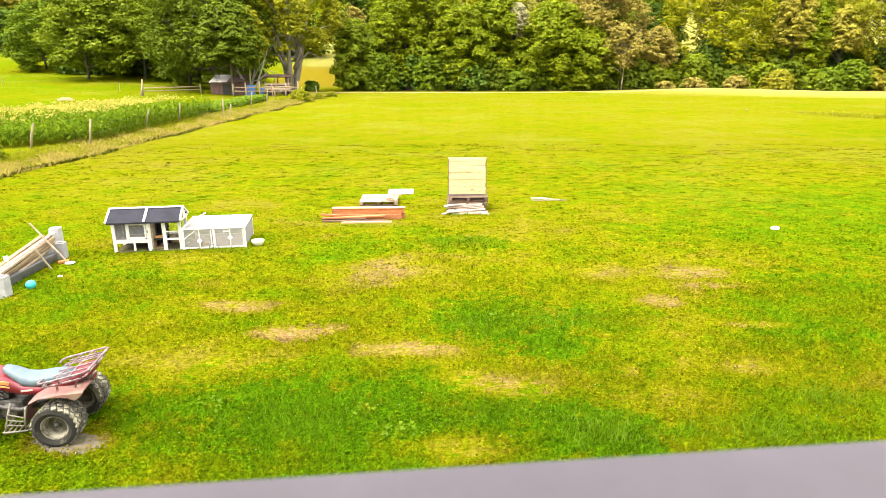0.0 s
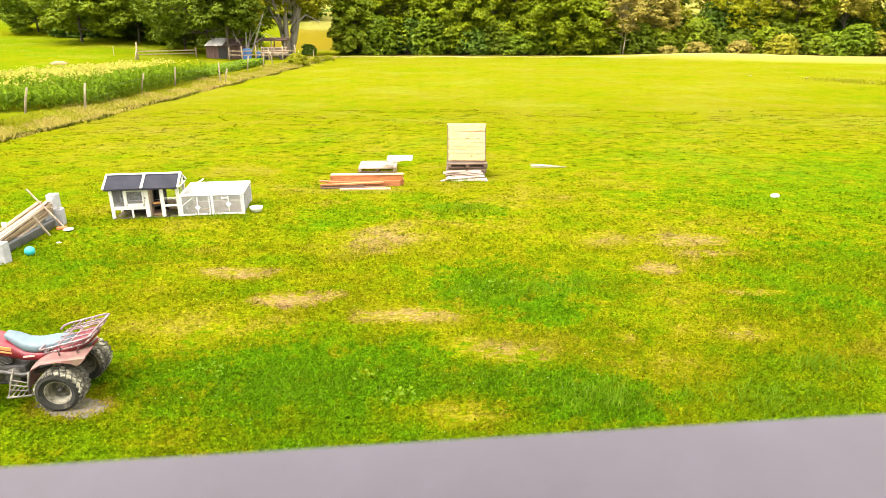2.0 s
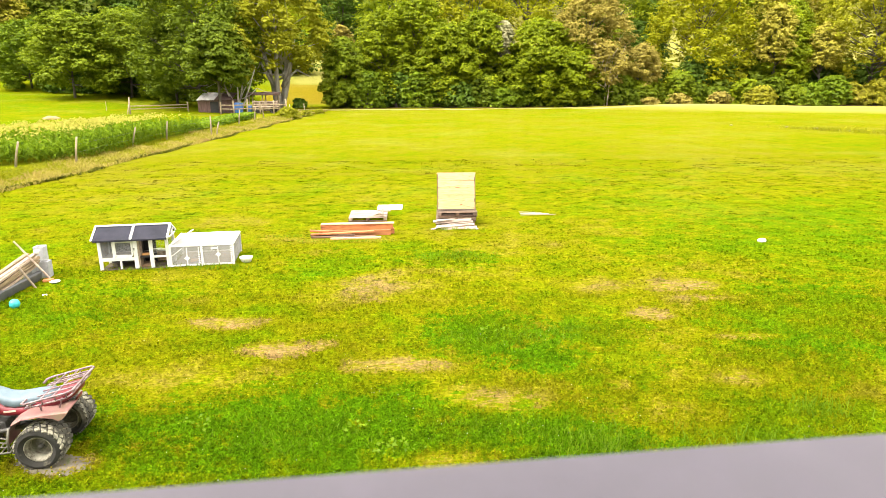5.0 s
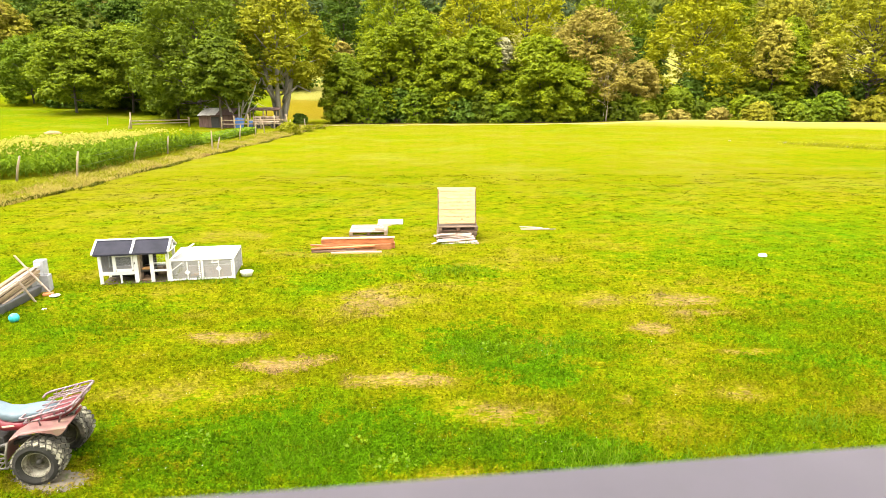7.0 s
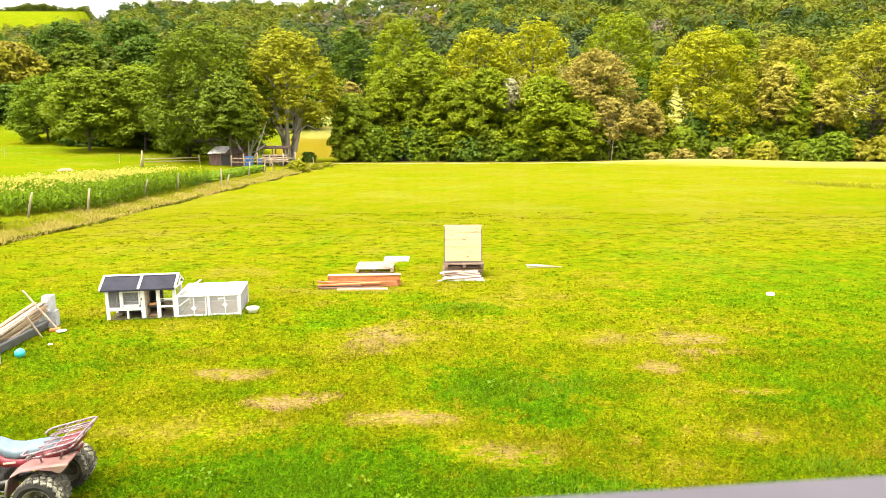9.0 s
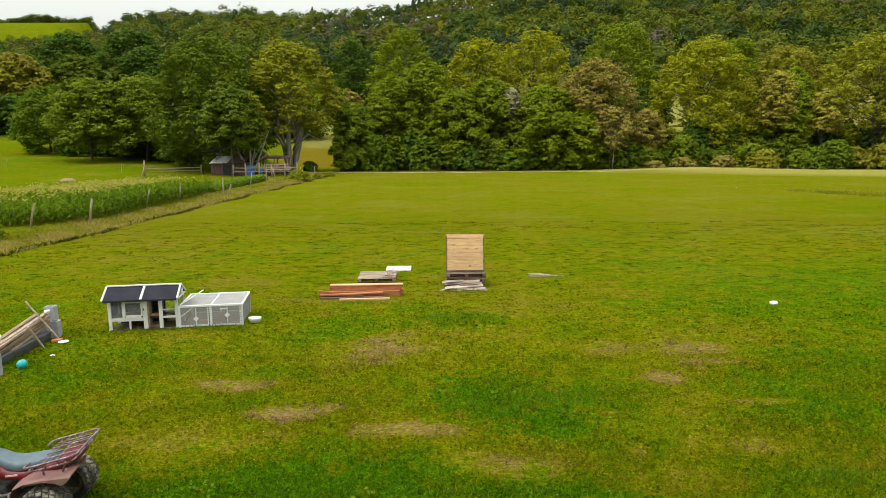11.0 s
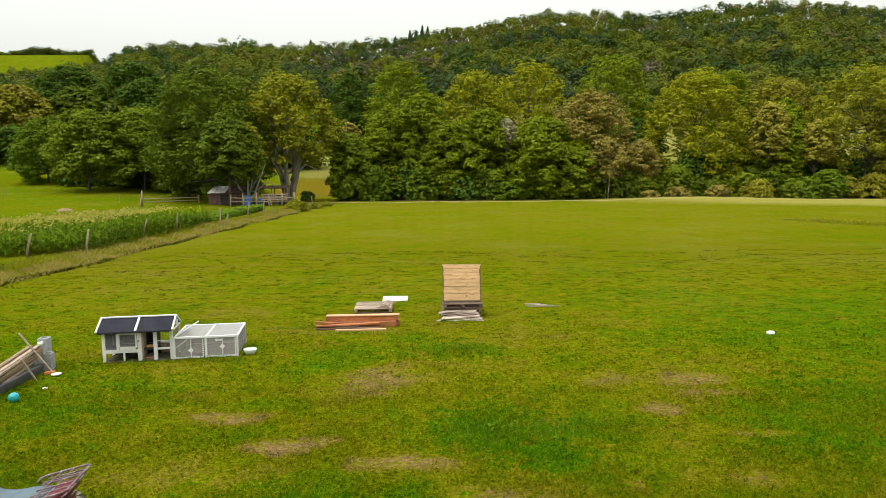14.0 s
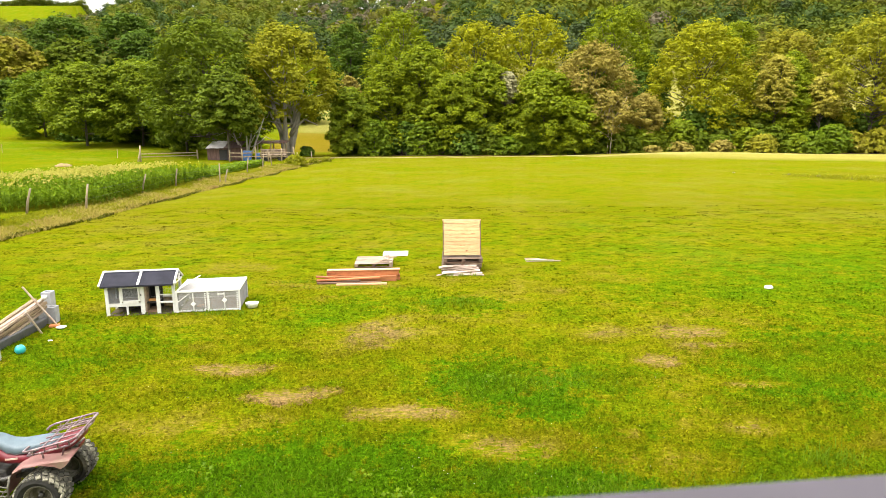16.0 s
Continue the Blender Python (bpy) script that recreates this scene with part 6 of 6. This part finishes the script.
def build_timber():
    rng = random.Random(7)
    # stack of boards on concrete blocks
    s = thing("board_stack", pose(-8.60, 12.05, 0, 0, 0, 2.0), "stack of old brown boards lying across grey concrete blocks", "boards")
    for row, (thick, z) in enumerate(((0.05, 0.215), (0.045, 0.272), (0.06, 0.335), (0.05, 0.398))):
        for col in range(3):
            plank("board", (0.105 + rng.uniform(-0.02, 0.012), 2.4 + rng.uniform(-0.5, 0.1), thick), pose(-0.08 + 0.115 * col + rng.uniform(-0.02, 0.02), rng.uniform(-0.12, 0.12), z, 6.4 + rng.uniform(-0.5, 0.5), rng.uniform(-4, 4), rng.uniform(-2.2, 2.2)), ("slab", "slab", "grey_wood")[(row + col) % 3], s)
    plank("board", (0.05, 2.4, 0.03), pose(0.13, 0.0, 0.440, 6.4, 0, 0), "pale_plank", s)
    for x, y, z0, hgt in ((-8.62, 13.05, 0.0, 0.30), (-8.55, 11.05, 0.0, 0.075)):
        b = thing("concrete_block", pose(x, y, z0, 0, 0, 4), "grey hollow concrete block under the boards", "concrete block", "concrete blocks")
        block_parts(b, hgt)
    for x, y, a, hgt in ((-8.62, 13.52, 6, 0.64), (-8.43, 13.30, 8, 0.36), (-8.12, 10.92, 3, 0.40)):
        b = thing("concrete_block", pose(x, y, 0, 0, 0, a), "grey concrete block standing on end beside the boards", "concrete block", "concrete blocks")
        block_parts(b, hgt)
    ob = mesh_object("black_sheet", box(bmesh.new(), (0.10, 1.9, 0.20), pose(0, 0, 0.10, 0, 12, 0), 0.03, 2), "black_sheet")
    ob.matrix_world = pose(-8.42, 12.15, 0, 0, 0, 2)
    tagged(ob, "black plastic sheeting hanging under the boards", "sheeting")
    for name, a, b, r, mat, label in (("pole", (-8.62, 12.72, 0.95), (-8.20, 13.06, 0.0), 0.019, "pale_plank", "thin pale wooden pole leaning on the boards"), ("pole", (-8.27, 12.20, 0.56), (-8.21, 12.52, 0.0), 0.021, "pale_plank", "pale wooden stick leaning on the boards")):
        tagged(mesh_object(name, tube(bmesh.new(), [a, b], r, 8), mat), label, "pole")
    ball = bmesh.new()
    bmesh.ops.create_uvsphere(ball, u_segments=28, v_segments=16, radius=0.092)
    ob = mesh_object("ball", ball, "teal", None, True)
    ob.matrix_world = pose(-7.88, 11.33, 0.088)
    tagged(ob, "turquoise rubber ball on the grass", "ball")
    dish("saucer", -8.0, 12.85, 0.10, 0.03, "white_plastic", "white plastic saucer lying on the grass", "saucer")
    ob = mesh_object("brick_piece", box(bmesh.new(), (0.2, 0.12, 0.06), pose(0, 0, 0.03), 0.02, 2), "red_wood")
    ob.matrix_world = pose(-8.2, 12.95, 0, 0, 0, 20)
    tagged(ob, "broken reddish brick lying by the boards", "brick")
    ob = mesh_object("white_cup", lathe(bmesh.new(), [(0.0005, 0.0), (0.035, 0.0), (0.045, 0.11), (0.04, 0.11), (0.03, 0.01), (0.0005, 0.01)], 16, pose(0, 0, 0, 90, 0, 0)), "white_plastic", None, True)
    ob.matrix_world = pose(-8.52, 11.7, 0.43)
    tagged(ob, "white plastic cup standing on the boards", "cup")
    ob = mesh_object("white_tub", lathe(bmesh.new(), [(0.0005, 0.0), (0.045, 0.0), (0.055, 0.075), (0.048, 0.075), (0.04, 0.01), (0.0005, 0.01)], 16, pose(0, 0, 0, 90, 0, 0)), "white_plastic", None, True)
    ob.matrix_world = pose(-8.45, 13.12, 0.575)
    tagged(ob, "small white tub standing on the end of the boards", "tub")
    ob = mesh_object("paper_scrap", box(bmesh.new(), (0.09, 0.06, 0.012), pose(0, 0, 0.012, 5, 3, 0), 0.004), "white_plastic")
    ob.matrix_world = pose(-7.75, 12.05, 0, 0, 0, 30)
    tagged(ob, "white scrap of paper on the grass", "scrap")

    # red beams
    s = thing("beam_pile", pose(-2.06, 16.72, 0, 0, 0, 3.0), "pile of reddish brown beams and planks lying on the grass", "timber")
    plank("beam", (1.95, 0.15, 0.15), pose(-0.02, 0.12, 0.075, 0, 0, 0.6), "red_wood", s)
    plank("beam", (2.0, 0.15, 0.15), pose(0.05, 0.30, 0.075, 0, 0, -0.8), "red_wood", s)
    plank("beam", (1.98, 0.14, 0.14), pose(0.03, 0.22, 0.222, 0, 0, 0.4), "red_wood", s)
    plank("plank", (2.0, 0.17, 0.03), pose(0.05, 0.21, 0.308, 0, 0, 0.2), "orange_plank", s)
    plank("plank", (1.7, 0.12, 0.04), pose(-0.35, -0.06, 0.115, 0, -1.5, 2.0), "red_wood", s)
    plank("plank", (1.75, 0.10, 0.05), pose(-0.32, -0.14, 0.025, 0, 0, -2.0), "dark_plank", s)
    plank("plank", (1.35, 0.09, 0.045), pose(0.02, -0.30, 0.022, 0, 0, 1.5), "orange_plank", s)
    plank("plank", (1.2, 0.10, 0.04), pose(-0.62, -0.06, 0.07, 0, 0, -3.0), "dark_plank", s)
    plank("plank", (0.5, 0.07, 0.05), pose(-0.98, -0.02, 0.165, 0, 5, 4.0), "red_wood", s)
    # pallet with oddments
    p = build_pallet(pose(-1.92, 18.98, 0, 0, 0, 2), "weathered wooden pallet lying on the grass")
    odd = thing("wood_oddments", pose(-1.55, 18.75, 0.145, 0, 0, 5), "heap of pale split wood on the pallet", "wood scraps")
    for k in range(14):
        plank("stick", (rng.uniform(0.25, 0.55), rng.uniform(0.03, 0.07), 0.02), pose(rng.uniform(-0.15, 0.2), rng.uniform(-0.25, 0.3), 0.02 + 0.011 * k, rng.uniform(-4, 4), rng.uniform(-5, 5), rng.uniform(-40, 100)), "pale_plank", odd)
    ob = mesh_object("white_board", box(bmesh.new(), (0.82, 0.62, 0.03), pose(0, 0, 0.03, 2.0, 0, 0), 0.004), "white_plastic")
    ob.matrix_world = pose(-1.36, 20.5, 0.0, 0, 0, 1)
    tagged(ob, "clean white board lying flat on the grass", "board")
    # deck on a stack of pallets
    for k in range(3):
        build_pallet(pose(0.72 + 0.02 * k, 18.28 - 0.02 * k, 0.146 * k, 0, 0, -1 + 1.2 * k), "brown weathered wooden pallet in a low stack", "stacked pallets", "pallet_wood")
    d = thing("timber_deck", pose(0.74, 17.86, 0.44, -14, 0, 0), "new pine panel of cross boards leaning up on stacked pallets", "wood panel")
    n = 10
    for k in range(n):
        plank("board", (1.05 + (0.02 if k == n - 1 else 0), 0.022, 1.03 / n - rng.uniform(0.001, 0.005)), pose(rng.uniform(-0.008, 0.008), rng.uniform(-0.004, 0.004), 0.06 + (k + 0.5) * 1.03 / n, 0, rng.uniform(-0.5, 0.5), 0), "new_wood", d)
    for x in (-0.54, 0.54):
        plank("side_rail", (0.03, 0.07, 1.05), pose(x, 0.03, 0.555), "dark_plank", d)
    plank("backing", (1.0, 0.012, 1.0), pose(0, 0.03, 0.56), "dark_plank", d)
    plank("top_cap", (1.13, 0.10, 0.03), pose(0, 0.035, 1.10), "new_wood", d)
    for x in (-0.4, 0.4):
        plank("prop", (0.05, 0.05, 1.0), pose(x, 0.35, 0.42, 32, 0, 0), "grey_wood", d)
    f = thing("plank_heap", pose(0.70, 17.62, 0, 0, 0, 0), "heap of pale planks leaning against the pallets", "planks")
    for k in range(7):
        x = rng.uniform(-0.12, 0.10)
        plank("plank", (rng.uniform(0.85, 1.12), 0.085, 0.024), pose(x, 0.02 + 0.016 * k - 0.18 * (k < 3), 0.03 + 0.034 * k, 28, rng.uniform(-8, 5), rng.uniform(-9, 9)), "pale_plank", f)
    plank("plank", (0.75, 0.09, 0.025), pose(0.28, -0.16, 0.015, 0, 0, -6), "pale_plank", f)
    plank("plank", (0.6, 0.09, 0.025), pose(-0.42, -0.10, 0.05, 0, -8, 24), "pale_plank", f)
    # sticks in the grass
    st = thing("sticks", pose(3.25, 19.35, 0), "few thin pale sticks lying in the grass", "sticks")
    for k, (a, l) in enumerate(((3, 1.1), (-4, 0.9), (9, 0.7), (-9, 0.5))):
        plank("stick", (l, 0.022, 0.02), pose(-0.1 * k + 0.1, 0.11 * k - 0.18, 0.03 + 0.012 * (k % 2), 0, 0, a), "pale_plank", st)
    stone_at(8.66, 15.75, 0.11, "pale rounded stone lying on the lawn", "white_plastic", 11)


def block_parts(b, hgt):
    bm = bmesh.new()
    w, dd, t = 0.20, 0.20, 0.035
    for x in (-w / 2 + t / 2, w / 2 - t / 2):
        box(bm, (t, dd, hgt), pose(x, 0, hgt / 2), 0.006)
    for y in (-dd / 2 + t / 2, dd / 2 - t / 2):
        box(bm, (w - 2 * t + 0.006, t, hgt), pose(0, y, hgt / 2))
    part("shell", bm, "concrete", b)
    part("web", box(bmesh.new(), (w - 2 * t, dd - 2 * t, 0.03), pose(0, 0, hgt * 0.5)), "concrete", b)


def build_pallet(m, label, group="", mat="grey_wood"):
    p = thing("pallet", m, label, "pallet", group)
    for k in range(7):
        plank("deck_board", (1.14, 0.115, 0.02), pose(0, -0.48 + 0.16 * k, 0.134), mat, p)
    # middle bearer and base boards use darker wood for the shade inside the pallet
    for x in (-0.52, 0, 0.52):
        plank("bearer", (0.09, 1.08, 0.085), pose(x, 0, 0.08), mat if x else "dark_plank", p)
    for y in (-0.48, 0, 0.48):
        plank("base_board", (1.14, 0.10, 0.02), pose(0, y, 0.026), "dark_plank", p)
    return p


def stone_at(x, y, r, label, mat, seed, group=""):
    bm = bmesh.new()
    bmesh.ops.create_icosphere(bm, subdivisions=2, radius=r)
    for v in bm.verts:
        v.co *= 1 + 0.22 * noise.noise(v.co * (2.2 / r) * 0.4 + Vector((seed, 0, 0)))
        v.co.z *= 0.55
    ob = mesh_object("stone", bm, mat, None, True)
    ob.matrix_world = pose(x, y, float(height(x, y)) + r * 0.3)
    return tagged(ob, label, "stone", group)


# ---------------------------------------------------------------- fence, gate, shed
def build_fence():
    f = new("fence")
    tagged(f, "old fence of leaning wooden posts and thin wires", "fence")
    rng = random.Random(3)
    tops = []
    for x, y, h, lx, ly, two in ((-21.6, 27.0, 1.1, 0.1, 0, False), (-20.3, 31.0, 1.25, 0.22, 0, False), (-18.0, 32.2, 1.35, 0.14, 0, False), (-18.9, 40.4, 1.25, 0.22, 0, False), (-18.6, 45.0, 1.3, 0.12, 0, False), (-16.3, 47.6, 1.5, 0.02, 0, True), (-17.6, 58.9, 1.4, 0.12, 0, False), (-17.9, 65.4, 1.4, 0.1, 0, False), (-17.6, 68.1, 1.5, -0.15, 0, False), (-16.0, 73.0, 1.3, 0.05, 0, False), (-15.2, 78.0, 1.2, -0.06, 0, False)):
        z = float(height(x, y))
        for k in range(2 if two else 1):
            xx, dx = x + 0.35 * k, lx + 0.14 * k
            hh = h * (1 - 0.3 * k)
            part("post", tube(bmesh.new(), [(xx, y, z - 0.2), (xx + dx * 0.75, y, z + hh * 0.5), (xx + dx * 1.7, y, z + hh)], 0.058, 7, tip=0.045), "old_wood", f, "", True)
        if not 30 < y < 31.5 and y > 29:
            tops.append((x + lx * 0.7, y, z + h * 0.72))
    for drop in (0.0, 0.4):
        for a, b in zip(tops, tops[1:]):
            part("wire", tube(bmesh.new(), [(a[0], a[1], a[2] - drop), (b[0], b[1], b[2] - drop)], 0.003, 4), "engine", f)
    g = thing("field_gate", pose(-35.3, 76.0, float(height(-35.3, 76.0)), 0, 0, 52), "grey wooden rail gate between a pair of posts", "gate")
    part("post", tube(bmesh.new(), [(0, 0, -0.2), (0.02, 0, 1.0), (0.1, 0, 1.95)], 0.12, 8, tip=0.09), "old_wood", g, "", True)
    part("brace", tube(bmesh.new(), [(-0.35, 0, -0.1), (0.0, 0, 1.2)], 0.06, 7), "old_wood", g, "", True)
    part("post", tube(bmesh.new(), [(7.5, 0, -0.2), (7.5, 0, 1.2)], 0.1, 8), "old_wood", g, "", True)
    for z in (0.55, 0.9):
        part("rail", box(bmesh.new(), (7.4, 0.06, 0.12), pose(3.8, 0, z, 0, 0.5, 0), 0.01), "old_wood", g)
    for y, x in ((84.0, -57.0), (70.0, -49.0), (80.0, -40.0)):
        ob = mesh_object("stake", tube(bmesh.new(), [(0, 0, -0.1), (0.05, 0, 1.1)], 0.035, 6), "old_wood")
        ob.matrix_world = pose(x, y, float(height(x, y)))
        tagged(ob, "thin grey stake standing in the meadow", "stake", "stakes")
    bm = bmesh.new()
    bmesh.ops.create_icosphere(bm, subdivisions=3, radius=1.0)
    for v in bm.verts:
        v.co *= 1 + 0.2 * noise.noise(v.co * 2.3)
        v.co = Vector((v.co.x * 0.85, v.co.y * 0.7, max(v.co.z, -0.1) * 0.33))
    ob = mesh_object("hay_heap", bm, "hay", None, True)
    ob.matrix_world = pose(-39.9, 68.0, float(height(-39.9, 68.0)))
    tagged(ob, "low heap of old pinkish hay in the meadow", "hay heap")


def build_shed():
    z = float(height(-28, 80))
    s = thing("shed", pose(-28.9, 80.5, z, 0, 0, 4), "low weathered red-brown shed with a patched tin roof under trees", "shed")
    W, D, H = 4.2, 2.6, 1.55
    bm = bmesh.new()
    for b in ((0, W, 0, 0.1), (0, W, D - 0.1, D), (0, 0.1, 0.1, D - 0.1), (W - 0.1, W, 0.1, D - 0.1)):
        box_at(b[0], b[1], b[2], b[3], -0.2, H, 0.0, bm)
    wall = part("wall", bm, "barn_red", s, "weathered brown boarded walls")
    rng = random.Random(17)
    for k in range(13):
        part("board", box_at(0.02 + k * 0.32, 0.32 + k * 0.32 - rng.uniform(0, 0.03), -0.03 - rng.uniform(0, 0.015), -0.004, rng.uniform(0, 0.1), H - rng.uniform(0, 0.08)), "barn_red", wall)
    # a near-black sheet on the wall stands for the doorway's shade
    part("doorway", box_at(1.5, 2.5, -0.065, -0.048, 0, 1.3), "shade_black", s, "doorway sheet coloured near-black for the shade within")
    for k in range(8):
        part("roof_sheet", box(bmesh.new(), (0.56, 3.6, 0.03), pose(0.25 + k * 0.53, D / 2 + rng.uniform(-0.2, 0.2), H + 0.36 + 0.006 * (k % 2), 13 + rng.uniform(-1, 1), rng.uniform(-1.5, 1.5), 0)), "tin" if k < 4 else "barn_red", s, "pale dented tin sheet" if k < 4 else "rusty brown tin sheet")
    o = thing("open_shelter", pose(-23.4, 83.6, float(height(-23.4, 83.6)), 0, 0, 3), "dark open-sided wooden shelter with a flat roof under the tree", "shelter")
    for x in (0, 1.7, 3.4):
        for y in (0, 2.0):
            part("post", tube(bmesh.new(), [(x, y, -0.2), (x + 0.04, y, 2.15)], 0.08, 7), "old_wood", o, "", True)
    part("roof", box(bmesh.new(), (4.0, 2.7, 0.16), pose(1.7, 1.0, 2.22, 4, 0, 0), 0.02), "barn_red", o, "dark boarded roof")
    part("back_wall", box(bmesh.new(), (3.4, 0.05, 1.2), pose(1.7, 2.05, 0.6)), "barn_red", o, "brown boards across the back")
    # barrel, stacked rails and a cart beside it
    ob = mesh_object("barrel", lathe(bmesh.new(), [(0.0005, 0), (0.28, 0), (0.30, 0.1), (0.30, 0.3), (0.31, 0.32), (0.30, 0.34), (0.30, 0.6), (0.31, 0.62), (0.30, 0.64), (0.29, 0.88), (0.0005, 0.88)], 20, pose(0, 0, 0, 90, 0, 0)), "blue", None, True)
    ob.matrix_world = pose(-22.5, 80.4, float(height(-22.5, 80.4)))
    tagged(ob, "blue plastic barrel beside the shed", "barrel")
    ob = mesh_object("tarpaulin", box(bmesh.new(), (1.0, 0.7, 1.35), pose(0, 0, 0.66, 0, 4, 0), 0.12, 3), "blue", None, True)
    ob.matrix_world = pose(-23.5, 79.2, float(height(-23.5, 79.2)), 0, 0, 10)
    tagged(ob, "blue tarpaulin over a heap beside the shed", "tarpaulin")
    c = thing("farm_cart", pose(-20.4, 80.0, float(height(-20.4, 80.0)), 0, 0, 5), "old wooden farm cart with pale rails under the tree", "cart")
    part("bed", box(bmesh.new(), (3.0, 1.3, 0.14), pose(0, 0, 0.75), 0.02), "grey_wood", c)
    for zz in (1.05, 1.35):
        for y in (-0.62, 0.62):
            part("rail", box(bmesh.new(), (3.0, 0.05, 0.12), pose(0, y, zz), 0.01), "grey_wood", c)
    for x in (-1.4, 0, 1.4):
        for y in (-0.58, 0.58):
            part("stake", box(bmesh.new(), (0.07, 0.05, 0.8), pose(x, y, 1.1), 0.008), "grey_wood", c)
    for x in (-0.9, 0.9):
        for y in (-0.75, 0.75):
            w = part("wheel", lathe(bmesh.new(), [(0.0005, -0.04), (0.30, -0.05), (0.36, -0.06), (0.36, 0.06), (0.30, 0.05), (0.0005, 0.04)], 20), "tyre", c)
            w.matrix_basis = pose(x, y, 0.36)
        part("axle", tube(bmesh.new(), [(x, -0.7, 0.36), (x, 0.7, 0.36)], 0.05, 8), "engine", c)
    part("axle_block", box(bmesh.new(), (2.2, 0.3, 0.34), pose(0, 0, 0.53), 0.01), "old_wood", c)
    f = thing("rail_fence", pose(-25.2, 77.6, float(height(-25.2, 77.6)), 0, 0, 6), "grey rail fence before the shed", "fence")
    for k in range(6):
        part("post", tube(bmesh.new(), [(k * 1.55, 0, -0.2), (k * 1.55 + 0.06 * (-1) ** k, 0, 1.45 + 0.15 * (k % 3))], 0.09, 7), "old_wood", f, "", True)
    for k in range(5):
        for zz in (0.6, 1.05):
            part("rail", box(bmesh.new(), (1.56, 0.05, 0.12), pose(0.78 + k * 1.55, 0, zz, 0, (-1) ** k * 1.5, 0), 0.01), "old_wood", f)
    for k, (x, y, r) in enumerate(((29.9, 52.9, 0.13), (31.4, 51.2, 0.18), (32.6, 49.0, 0.14), (26.4, 55.5, 0.12))):
        stone_at(x, y, r, "grey field stone among dry weeds", "stone", k, "field stones")


def build_weeds():
    rng = np.random.default_rng(77)
    for x, y, r, n in ((-0.42, 6.45, 0.13, 34), (-1.0, 6.9, 0.10, 18), (-2.9, 7.0, 0.12, 22), (1.05, 9.9, 0.14, 20)):
        c = np.stack([rng.normal(0, r, n), rng.normal(0, r * 0.7, n), rng.uniform(0.03, 0.11, n)], -1)
        v, f = leaf_quads(c, np.tile([0, -0.2, 1.0], (n, 1)), 0.038, rng, 1.3)
        ob = quick_mesh("weed_clump", v, f, "weed")
        ob.matrix_world = pose(x, y, 0)
        tagged(ob, "broad-leaved green weed clump in the lawn", "weed", kind="stuff")


build_bare_patch()
build_quad()
build_hutch()
build_run()
dish("basin", -4.36, 14.30, 0.155, 0.12, "white_plastic", "white plastic basin on the grass beside the run", "basin", 0.8)
build_timber()
build_fence()
build_shed()
build_weeds()
